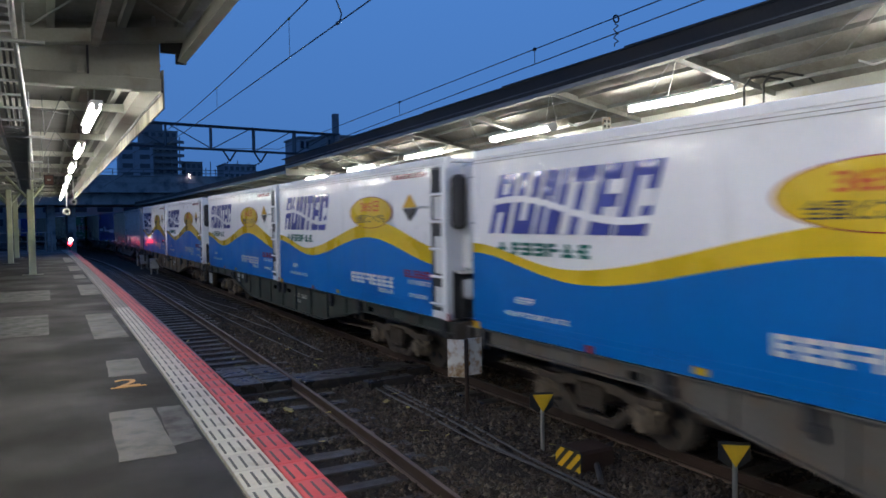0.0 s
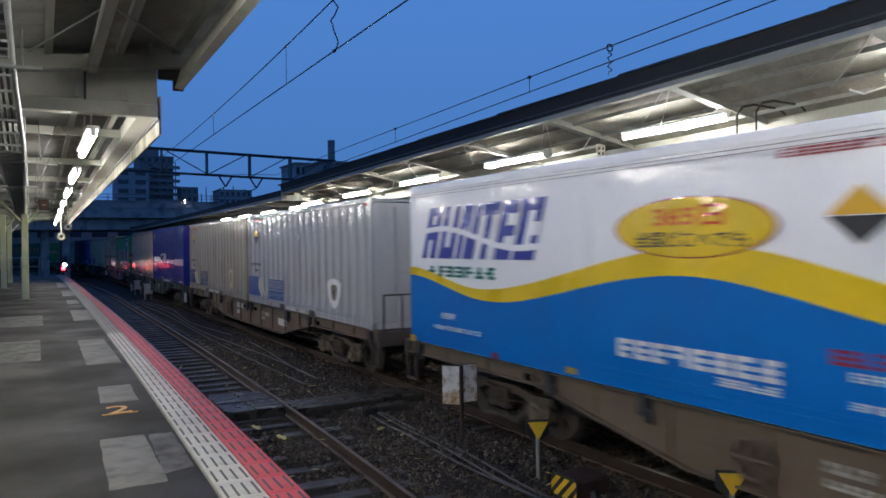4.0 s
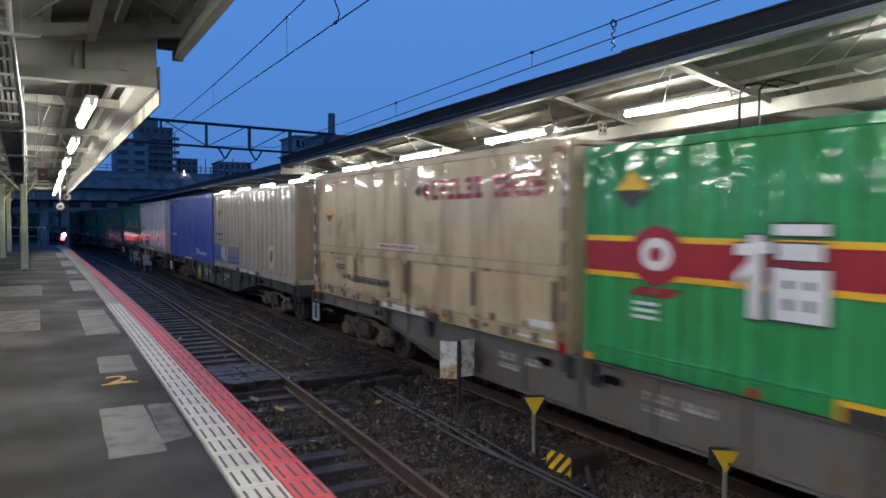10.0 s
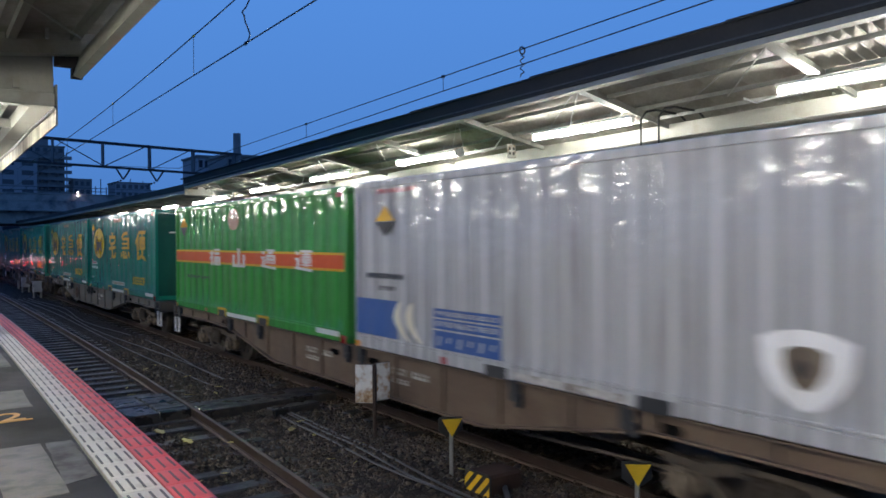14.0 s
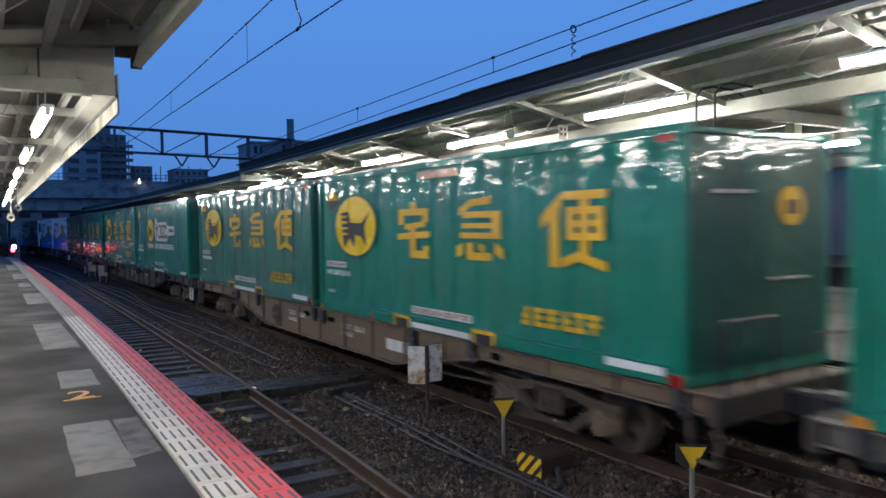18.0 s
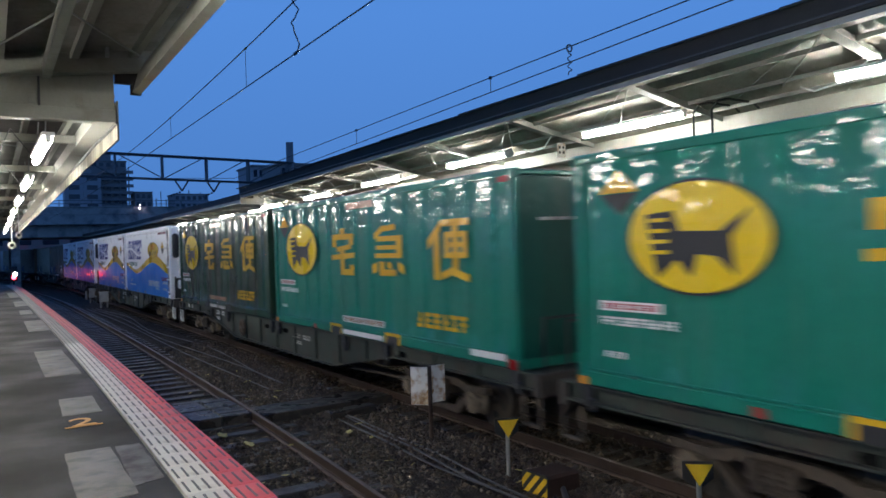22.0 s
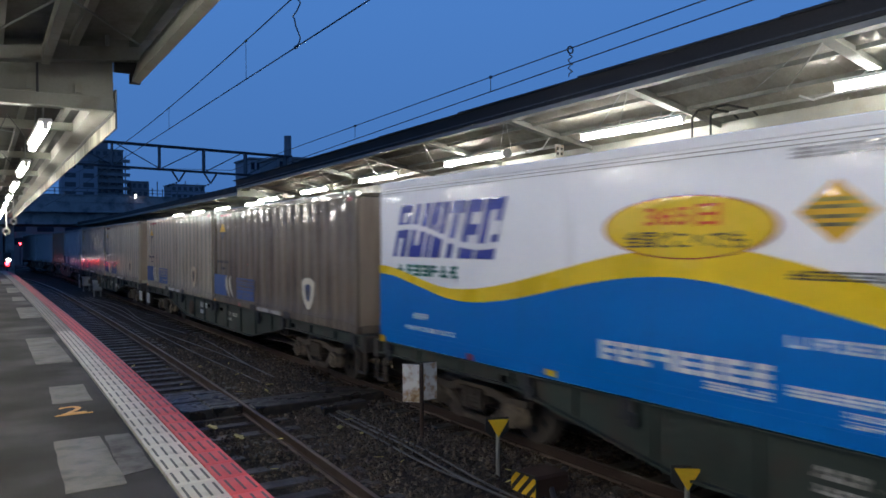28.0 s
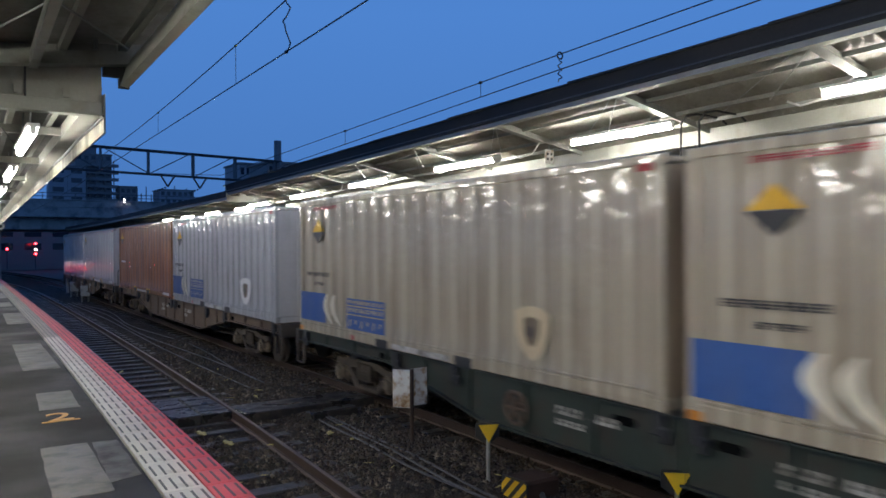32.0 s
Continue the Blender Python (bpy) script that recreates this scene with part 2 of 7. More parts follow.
TILE_RED = surface("red_tile", (0.52, 0.07, 0.062), 0.5, vary=0.14, fine=40, coarse=2.0, bump=0.15, dist=0.002, dirt=(0.3, 0.06, 0.06), dirt_at=0.68, rand=0.07)
SLOT = surface("tile_bar_dark", (0.075, 0.07, 0.065), 0.6, vary=0.2, bump=0.2, dist=0.002)
ORANGE = surface("orange_paint", (0.6, 0.3, 0.06), 0.6, vary=0.2, dirt=(0.2, 0.14, 0.07), dirt_at=0.62)
BALLAST = surface("ballast_bed", (0.027, 0.02, 0.013), 0.75, vary=0.45, fine=45, coarse=3.0, bump=1.0, dist=0.05, dirt=(0.026, 0.021, 0.017), dirt_at=0.52, wet=0.05, spec=0.2)
EARTH = surface("far_ground", (0.06, 0.055, 0.05), 0.9, vary=0.4, fine=8, coarse=0.3, bump=0.5, dist=0.05)
SLEEPER = surface("wet_dark_wood", (0.027, 0.025, 0.022), 0.5, vary=0.4, fine=30, coarse=3.0, bump=0.5, dist=0.01, dirt=(0.06, 0.048, 0.036), dirt_at=0.6, wet=0.25, rand=0.45, spec=0.5)
RUSTHEAD = surface("rust_filmed_rail_head", (0.15, 0.11, 0.088), 0.42, metal=0.3, vary=0.25, fine=40, bump=0.1)
RUST = surface("rusty_rail_side", (0.04, 0.023, 0.016), 0.62, metal=0.2, vary=0.35, fine=60, bump=0.3, dist=0.004)
RAILTOP = surface("worn_rail_head", (0.13, 0.105, 0.09), 0.45, metal=0.6, vary=0.2, fine=40, bump=0.05)
STEEL_CREAM = surface("cream_painted_steel", (0.275, 0.275, 0.24), 0.5, vary=0.14, fine=30, coarse=1.2, bump=0.12, dist=0.003, dirt=(0.2, 0.185, 0.15), dirt_at=0.66, rand=0.06)
STEEL_POST = surface("pale_green_painted_post", (0.45, 0.48, 0.32), 0.5, vary=0.15, dirt=(0.2, 0.2, 0.14), dirt_at=0.68, bump=0.1)
FASCIA = surface("streaked_cream_fascia", (0.29, 0.27, 0.21), 0.55, vary=0.25, fine=25, coarse=2.0, bump=0.2, dist=0.004, dirt=(0.08, 0.068, 0.052), dirt_at=0.51, streak=0.25)
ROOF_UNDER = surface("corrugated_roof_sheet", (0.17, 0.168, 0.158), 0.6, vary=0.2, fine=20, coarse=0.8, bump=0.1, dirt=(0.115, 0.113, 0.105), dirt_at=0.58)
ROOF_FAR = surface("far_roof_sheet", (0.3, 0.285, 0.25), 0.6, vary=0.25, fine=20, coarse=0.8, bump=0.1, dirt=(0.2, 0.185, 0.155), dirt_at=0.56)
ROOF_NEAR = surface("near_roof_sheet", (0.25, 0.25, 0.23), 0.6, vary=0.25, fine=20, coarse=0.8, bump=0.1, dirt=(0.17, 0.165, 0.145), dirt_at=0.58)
ROOF_DARK = surface("dark_roof_edge", (0.02, 0.019, 0.018), 0.8, vary=0.4, fine=20, coarse=1.5, bump=0.4)
DARK_STEEL = surface("dark_gantry_steel", (0.045, 0.048, 0.055), 0.6, vary=0.25, bump=0.15)
WIRE = surface("dark_wire", (0.025, 0.024, 0.024), 0.6, vary=0.2, bump=0.0)
CONC_POLE = surface("concrete_mast", (0.22, 0.22, 0.22), 0.85, vary=0.2, bump=0.2)
CABLE = surface("black_cable", (0.05, 0.052, 0.058), 0.38, vary=0.3, bump=0.1)
STAIN = surface("rust_stain", (0.3, 0.18, 0.08), 0.75, vary=0.5, fine=40, coarse=9, bump=0.2, dirt=(0.5, 0.42, 0.3), dirt_at=0.5)
SIGN_WHITE = surface("weathered_white_plate", (0.62, 0.62, 0.58), 0.5, vary=0.12, fine=20, coarse=4, bump=0.1, dirt=(0.3, 0.17, 0.07), dirt_at=0.56)
YELLOW = surface("yellow_paint", (0.7, 0.44, 0.02), 0.45, vary=0.12, bump=0.1, dirt=(0.3, 0.2, 0.05), dirt_at=0.7)
BLACK = surface("black_paint", (0.02, 0.02, 0.022), 0.5, vary=0.2, bump=0.1)
GALV = surface("galvanised_pipe", (0.3, 0.31, 0.31), 0.45, metal=0.6, vary=0.2, bump=0.1)
GREYBOX = surface("grey_box_paint", (0.42, 0.43, 0.42), 0.5, vary=0.15, bump=0.1, dirt=(0.2, 0.19, 0.17))
TUBE = glow("fluorescent_tube", (1.0, 0.97, 0.9), LAMP)
TUBE_LOW = glow("soft_fluorescent_tube", (1.0, 0.97, 0.9), LAMP * 0.66)
SIGN_GLOW = glow("lit_sign_panel", (1.0, 0.98, 0.94), 9.0)
TUBE_DIM = glow("dim_fluorescent_tube", (1.0, 0.97, 0.9), LAMP * 0.37)
TUBE_NEAR = glow("bright_fluorescent_tube", (1.0, 0.97, 0.9), LAMP * 1.1)
LAMPBODY = surface("white_lamp_body", (0.75, 0.75, 0.72), 0.4, vary=0.06, bump=0.05)
REDGLOW = glow("red_signal_lens", (1.0, 0.02, 0.03), 28)
WHITEGLOW = glow("white_signal_lens", (1.0, 0.9, 0.95), 14)
LEAF = surface("yellow_fallen_leaf", (0.55, 0.47, 0.16), 0.6, vary=0.3, bump=0.1)
BRIDGE = surface("bridge_concrete", (0.34, 0.31, 0.28), 0.85, vary=0.25, fine=4, coarse=0.4, bump=0.2, dirt=(0.08, 0.085, 0.1), dirt_at=0.58)
TOWER = surface("tower_render", (0.21, 0.19, 0.18), 0.85, vary=0.12, fine=3, coarse=0.2, bump=0.1)
TOWER_PALE = surface("pale_facade", (0.3, 0.285, 0.29), 0.8, vary=0.1, fine=3, coarse=0.2, bump=0.1)
PANE = surface("dark_window_glass", (0.03, 0.035, 0.045), 0.1, vary=0.2, bump=0.0)

# ---- large structure
def steps(a, b, d):
    n = max(1, round((b - a) / d))
    return [a + (b - a) * i / n for i in range(n + 1)]


ground = part("ground", Shape().box(-600, 700, -300, 1500, -2.2, -1.62), EARTH, kind="structure", label="dark ground round the station tracks")
bed = Shape().sweep([(-2.0, -0.55), (-1.9, -0.19), (6.4, -0.19), (7.2, -0.55)], line1, steps(-14, 130, 3), RAIL)
part("ballast_bed", bed, BALLAST, kind="structure", label="dark wet ballast bed under two tracks")

plat = Shape()
plat.sweep([(-14, -1.2), (-14, 0), (-0.56, 0), (-0.56, -1.2)], edge, steps(-14, 57, 1.5), 0)
platform_near = part("platform_near", plat, ASPHALT, kind="structure", label="damp dark asphalt platform with worn patches")
cop = Shape().sweep([(-0.559, -1.2), (-0.559, -0.03), (0.0, -0.03), (0.0, -0.2), (-0.08, -0.21), (-0.08, -1.2)], edge, steps(-14, 57, 1.5), 0)
part("platform_wall", cop, WALL, platform_near)


def edge2(y):
    return 8.75 + 0.012 * max(0.0, y - 8)


plat2 = Shape().sweep([(0, -1.2), (0, 0), (9.5, 0), (9.5, -1.2)], edge2, steps(-14, 90, 4), 0)
platform_far = part("platform_far", plat2, ASPHALT, kind="structure", label="far platform under a lit canopy")


def tile_mesh(w, d, bars, mat, name):
    s = Shape().box(-w / 2, w / 2, -d / 2, d / 2, -0.03, 0.006, 0.003)
    for i in range(bars):
        x = -w / 2 + w * (i + 0.5) / bars
        s.box(x - 0.0085, x + 0.0085, -d * 0.36, d * 0.36, 0.005, 0.0095, 0, 1)
    return s.mesh(name, mat, SLOT)


TILES = {"w": tile_mesh(0.288, 0.384, 4, TILE_WHITE, "white_tile"), "g": tile_mesh(0.288, 0.384, 4, TILE_GREY, "grey_tile"), "r": tile_mesh(0.232, 0.384, 3, TILE_RED, "red_tile")}
for i in range(-9, 140):
    y = 0.2 + i * 0.39
    a = math.degrees(-math.atan2(edge(y + 0.2) - edge(y - 0.2), 0.4))
    part("tile", TILES["w" if y < 16.5 else "g"], None, platform_near, at=pose(edge(y) - 0.392, y, 0, 0, 0, a))
    part("tile", TILES["r"], None, platform_near, at=pose(edge(y) - 0.122, y, 0, 0, 0, a))

# pale repair patches in the asphalt
rng = random.Random(4)


def patch(x0, x1, y0, y1, skew=0.0, m=CONCRETE):
    pts = []
    n = 7
    corners = [(x0, y0), (x1, y0 + skew), (x1 + 0.02, y1), (x0 + 0.05, y1 + skew * 0.5)]
    for k in range(4):
        a, b = corners[k], corners[(k + 1) % 4]
        for i in range(n):
            t = i / n
            pts.append((a[0] + (b[0] - a[0]) * t + rng.uniform(-0.006, 0.006), a[1] + (b[1] - a[1]) * t + rng.uniform(-0.008, 0.008)))
    part("repair_patch", Shape().prism(pts, -0.02, 0.004, "z"), m, platform_near, "pale concrete repair patch")


DAMP = surface("damp_patch", (0.085, 0.082, 0.072), 0.68, vary=0.3, fine=40, coarse=3.0, bump=0.2, dist=0.003, dirt=(0.035, 0.033, 0.028), dirt_at=0.5, wet=0.1)
patch(0.46, 0.86, 5.74, 7.3, 0.0)
patch(0.865, 1.1, 5.95, 7.25, 0.08, DAMP)
patch(0.64, 1.04, 9.0, 10.1)
patch(0.68, 1.16, 12.1, 15.5)
patch(0.86, 1.32, 19.8, 23.2)
patch(0.95, 1.3, 26.0, 28.0)
patch(0.98, 1.4, 30.5, 34.0)
patch(1.02, 1.4, 37.5, 43.0)
patch(-1.5, 0.1, 13.0, 16.0, 0, DAMP)
patch(-1.2, 0.2, 19.0, 22.0, 0, DAMP)

# the painted figure 2 on the asphalt
cu = bpy.data.curves.new("figure", "FONT")
cu.body, cu.size, cu.extrude, cu.align_x = "2", 0.52, 0.002, "CENTER"
tmp = new("figure", cu)
me2 = bpy.data.meshes.new_from_object(tmp.evaluated_get(bpy.context.evaluated_depsgraph_get()))
bpy.data.objects.remove(tmp)
me2.materials.clear()
me2.materials.append(ORANGE)
fig = tagged(new("painted_number", me2), "worn orange figure 2 painted on the platform", "marking")
fig.matrix_basis = pose(0.79, 8.4, 0.0045) @ Matrix.Diagonal((1.05, 1.05, 1, 1))
part("underline", Shape().box(-0.17, 0.16, -0.055, -0.02, -0.002, 0.003), ORANGE, fig)

# rails
prof = [(-0.065, -0.15), (0.065, -0.15), (0.065, -0.135), (0.01, -0.12), (0.01, -0.045), (0.032, -0.035), (0.032, -0.001), (-0.032, -0.001), (-0.032, -0.035), (-0.01, -0.045), (-0.01, -0.12), (-0.065, -0.135)]
head = [(-0.024, -0.004), (0.024, -0.004), (0.024, 0.002), (-0.024, 0.002)]
for name, ln, ya, yb in (("track_near", line1, -14, 110), ("track_far", line2, -14, 240)):
    tr = thing(name, "rusty rails on dark timber sleepers" if ln is line1 else "rails under the passing freight train", "track", kind="structure")
    for off in (-0.565, 0.565):
        part("rail", Shape().sweep([(x + off, z) for x, z in prof], ln, steps(ya, yb, 2.5), RAIL), RUST, tr)
        part("rail_head", Shape().sweep([(x + off, z) for x, z in head], ln, steps(ya, yb, 2.5), RAIL), RAILTOP if ln is line2 else RUSTHEAD, tr)
        part("rail_foot", Shape().sweep([(off - 0.066, -0.151), (off - 0.03, -0.151), (off - 0.03, -0.126), (off - 0.066, -0.132)], ln, steps(ya, yb, 2.5), RAIL), RUSTHEAD, tr)
    variants = []
    for k in range(4):
        s = Shape().box(-1.05, 1.05, -0.1 - 0.012 * k, 0.1 + 0.008 * k, -0.29, -0.145 - 0.004 * k, 0.012)
        for e in (-0.565, 0.565):
            s.box(e - 0.17, e + 0.17, -0.075, 0.075, -0.155, -0.138, 0.004, 1)
            s.tube((e - 0.13, 0.03, -0.15), (e - 0.13, 0.03, -0.11), 0.018, 6, 1)
            s.tube((e + 0.13, -0.03, -0.15), (e + 0.13, -0.03, -0.11), 0.018, 6, 1)
        variants.append(s.mesh("sleeper", SLEEPER, RUST))
    for i in range(-10 if ln is line1 else -5, 125):
        y = i * 0.62 + rng.uniform(-0.04, 0.04)
        part("sleeper", variants[rng.randrange(4)], None, tr, at=pose(ln(y) + rng.uniform(-0.03, 0.03), y, RAIL, 0, 0, rng.uniform(-1.2, 1.2)))

# loose stones, one mesh
srng = np.random.default_rng(7)
base = np.array([(1, 0, 0), (-1, 0, 0), (0, 1, 0), (0, -1, 0), (0, 0, 1), (0, 0, -1)], float)
tris = np.array([(0, 2, 4), (2, 1, 4), (1, 3, 4), (3, 0, 4), (2, 0, 5), (1, 2, 5), (3, 1, 5), (0, 3, 5)])


def stones(name, count, xa, xb, ya, yb, size, top):
    y = ya + (yb - ya) * srng.random(count) ** 1.35
    x = xa + (xb - xa) * srng.random(count)
    x = x + np.array([edge(v) for v in y]) - 1.7
    hump = 0.03 * np.sin(x * 3.1 + 0.4 * y) + 0.025 * np.sin(y * 1.7 + x)
    z = RAIL - 0.185 + top * srng.random(count) + hump
    r = size * (0.55 + 0.9 * srng.random(count))
    pts = base[None] * (0.65 + 0.6 * srng.random((count, 6, 1))) + 0.3 * (srng.random((count, 6, 3)) - 0.5)
    ang = srng.random(count) * 6.283
    ca, sa = np.cos(ang)[:, None], np.sin(ang)[:, None]
    px = pts[..., 0] * ca - pts[..., 1] * sa
    py = pts[..., 0] * sa + pts[..., 1] * ca
    v = np.stack([px * r[:, None] + x[:, None], py * r[:, None] + y[:, None], pts[..., 2] * r[:, None] * 0.75 + z[:, None]], -1).reshape(-1, 3)
    f = (tris[None] + 6 * np.arange(count)[:, None, None]).reshape(-1, 3)
    me = bpy.data.meshes.new(name)
    me.from_pydata(v.tolist(), [], f.tolist())
    me.materials.append(STONE)
    me.update()
    tagged(new(name, me), "loose dark brown ballast stones between the tracks", "ballast", kind="stuff")


def stone_material():
    m = surface("ballast_stone", (0.135, 0.104, 0.088), 0.62, vary=0.3, fine=25, coarse=6, bump=0.3, dist=0.005, wet=0.25, spec=0.3)
    n, l = m.node_tree.nodes, m.node_tree.links
    g = n.new("ShaderNodeNewGeometry")
    r = n.new("ShaderNodeValToRGB")
    l.new(g.outputs["Random Per Island"], r.inputs[0])
    e = r.color_ramp.elements
    e[0].color, e[1].color = (0.015, 0.011, 0.0075, 1), (0.16, 0.13, 0.09, 1)
    e.new(0.45).color = (0.04, 0.028, 0.017, 1)
    e.new(0.85).color = (0.066, 0.046, 0.029, 1)
    l.new(r.outputs[0], n["Principled BSDF"].inputs["Base Color"])
    return m


STONE = stone_material()
stones("ballast_stones", 26000, 3.9, 6.9, 3.2, 24, 0.036, 0.05)
stones("ballast_stones", 9000, 1.9, 3.9, 3.6, 20, 0.032, 0.0)
stones("ballast_stones", 5000, 6.9, 8.4, 3.2, 26, 0.04, 0.03)
stones("ballast_stones", 7000, 1.9, 8.4, 3.3, -9, 0.036, 0.02)

# ---- things between the tracks
BED = RAIL - 0.17


def board(name, x0, x1, y0, y1, z0, z1, parent):
    part(name, Shape().box(x0, x1, y0, y1, z0, z1, 0.012), SLEEPER, parent)


cross = thing("timber_crossing", "dark wet timber crossing laid over the tracks", "crossing")
for j in range(6):
    y = 12.4 + j * 0.265
    board("board", line1(13) - 0.5, line1(13) - 0.02, y, y + 0.255, BED, RAIL + 0.012 - 0.008 * (j % 3), cross)
    board("board", line1(13) + 0.01, line1(13) + 0.5, y + 0.03, y + 0.27, BED, RAIL + 0.004 + 0.006 * (j % 2), cross)
for j in range(3):
    y = 12.15 + j * 0.28
    board("board", line1(12.5) + 0.64, 6.35, y + 0.02 * (j % 2), y + 0.27, BED, RAIL - 0.004 - 0.007 * (j % 3), cross)
stub = thing("timber_block", "short worn timber block lying on the ballast", "timber")
part("block", Shape().box(-0.45, 0.45, -0.13, 0.13, 0, 0.16, 0.02), SLEEPER, stub)
stub.matrix_basis = pose(5.3, 11.72, BED, 0, 0, 8)

sign = thing("double_plate_sign", "rusty post with two weathered white plates", "sign", at=pose(5.47, 9.315, BED, 0, 0, -24))
part("post", Shape().tube((0, 0, -0.1), (0, 0, 1.15), 0.03, 8), RUST, sign)
for sx, low, high in ((-1, 0.57, 1.13), (1, 0.6, 1.15)):
    t = Matrix.Rotation(radians(24 * sx), 4, "Z")
    plate = part("plate", Shape().box(0.012 if sx > 0 else -0.305, 0.285 if sx > 0 else -0.012, 0.03, 0.04, low, high, 0.003, turn=t), SIGN_WHITE, sign, "white plate stained with rust")
    part("frame", Shape().box(0.012 if sx > 0 else -0.31, 0.29 if sx > 0 else -0.012, 0.041, 0.052, low - 0.008, high + 0.008, 0.003, turn=t), RUST, plate)
    if sx < 0:
        part("rust_stain", Shape().prism([(-0.285, 0.578), (-0.015, 0.578), (-0.015, 0.8), (-0.05, 0.79), (-0.075, 0.74), (-0.12, 0.76), (-0.16, 0.71), (-0.19, 0.665), (-0.24, 0.64)], 0.0275, 0.0298, "y"), STAIN, plate, at=t)
    else:
        part("rust_stain", Shape().prism([(0.012, 0.62), (0.06, 0.64), (0.055, 0.72), (0.09, 0.78), (0.06, 0.84), (0.075, 0.93), (0.04, 1.0), (0.012, 0.98)], 0.0275, 0.0298, "y"), STAIN, plate, at=t)


def marker(x, y, h, yaw, tag):
    s = thing("triangle_marker", tag, "sign", "triangle markers", at=pose(x, y, BED, 0, 0, yaw))
    part("post", Shape().tube((0, 0, -0.1), (0, 0, h), 0.026, 8), GALV, s)
    part("plate_back", Shape().prism([(-0.15, h + 0.19), (0.15, h + 0.19), (0.15, h + 0.02), (0.05, h - 0.06), (-0.05, h - 0.06), (-0.15, h + 0.02)], 0.03, 0.045, "y"), BLACK, s)
    part("plate", Shape().prism([(-0.13, h + 0.18), (0.13, h + 0.18), (0, h - 0.04)], -0.045, -0.03, "y"), YELLOW, s, "yellow triangle plate")
    part("clamp", Shape().box(-0.04, 0.04, -0.031, 0.031, h + 0.02, h + 0.07, 0.004), GALV, s)


marker(5.4, 7.36, 0.56, -22, "yellow triangle marker on a thin metal post")
marker(5.85, 4.85, 0.52, -40, "yellow triangle marker on a post beside the train")

hump = thing("striped_cover", "black and yellow striped cover over a track fitting", "cover", at=pose(5.47, 6.715, BED, 0, 0, -91))
part("body", Shape().prism([(-0.23, 0), (-0.225, 0.21), (-0.19, 0.235), (0.19, 0.25), (0.225, 0.22), (0.235, 0)], -0.155, 0.3, "y"), RUST, hump)
part("face", Shape().prism([(-0.235, 0.0), (-0.235, 0.225), (-0.2, 0.245), (0.2, 0.265), (0.235, 0.235), (0.235, 0.0)], -0.18, -0.156, "y"), BLACK, hump)


def clipped(a, b, rise_to):
    """A 45 degree stripe from a to b on the foot of the cover's face, cut off at its sides."""
    pts = []
    for x0, z0, x1, z1 in ((a, 0.0, b, 0.0), (b, 0.0, b + rise_to, rise_to), (b + rise_to, rise_to, a + rise_to, rise_to), (a + rise_to, rise_to, a, 0.0)):
        for i in range(9):
            k = i / 9
            pts.append((min(0.23, max(-0.23, x0 + (x1 - x0) * k)), z0 + (z1 - z0) * k))
    out = []
    for x, z in pts:
        if abs(x) < 0.2299 or any(abs(x - (q + z)) < 0.04 for q in (a, b)):
            out.append((round(x, 4), round(0.008 + z, 4)))
    return out


for a in (-0.36, -0.2, -0.04, 0.12):
    part("stripe", Shape().prism(clipped(a, a + 0.085, 0.225), -0.186, -0.181, "y"), YELLOW, hump)
pipe1 = thing("pull_rod", "dark metal rod lying beside the striped cover", "rod")
part("rod", Shape().pipe([(5.25, 6.1, BED + 0.06), (5.7, 6.75, BED + 0.1), (6.1, 6.9, BED + 0.12)], 0.035, 8), CABLE, pipe1)

cab = thing("cable_run", "black cables lying on the ballast", "cable")
for k, (off, ph) in enumerate(((0, 0), (0.06, 1.3), (0.13, 2.2))):
    pts = [(4.95 + off + 0.09 * math.sin(y * 0.55 + ph) + 0.02 * y / 10, y, BED + 0.06 + 0.015 * math.sin(y * 2.1 + ph)) for y in steps(3.5, 12.6, 0.35)]
    part("cable", Shape().pipe(pts, 0.014, 6), CABLE, cab)
cab2 = thing("cable_run", "dark rods and cables running along the track", "cable")
for k in range(3):
    pts = [(4.95 + 0.3 * k + (0.1 + 0.05 * k) * math.sin(y * (0.23 + 0.11 * k) + 2 * k) - 0.004 * (y - 15), y, BED + 0.06) for y in steps(14.9 + 0.4 * k, 44, 1.4)]
    part("cable", Shape().pipe(pts, 0.013, 6), CABLE, cab2)
for x, y, h in ((5.8, 45.2, 0.85), (5.9, 50.7, 0.85)):
    b = thing("trackside_box", "grey equipment box on legs beside the track", "box", "trackside boxes", at=pose(x, y, BED))
    part("case", Shape().box(-0.22, 0.22, -0.18, 0.18, 0.32, h, 0.02), GREYBOX, b)
    part("lid", Shape().box(-0.25, 0.25, -0.21, 0.21, h, h + 0.04, 0.01), GREYBOX, b)
    for lx in (-0.17, 0.17):
        part("leg", Shape().box(lx - 0.04, lx + 0.04, -0.05, 0.05, -0.1, 0.36), GALV, b)
pst = thing("trackside_post", "white topped post beside the track", "post", at=pose(6.0, 55, BED))
part("post", Shape().tube((0, 0, -0.1), (0, 0, 1.2), 0.07, 8), GREYBOX, pst)
leaf = Shape().prism([(-0.1, 0.01), (-0.06, 0.022), (-0.045, 0.012), (-0.02, 0.04), (0.0, 0.018), (0.05, 0.03), (0.11, 0.0), (0.04, -0.008), (0.03, -0.035), (-0.01, -0.014), (-0.05, -0.02)], 0, 0.005, "z").mesh("leaf", LEAF)
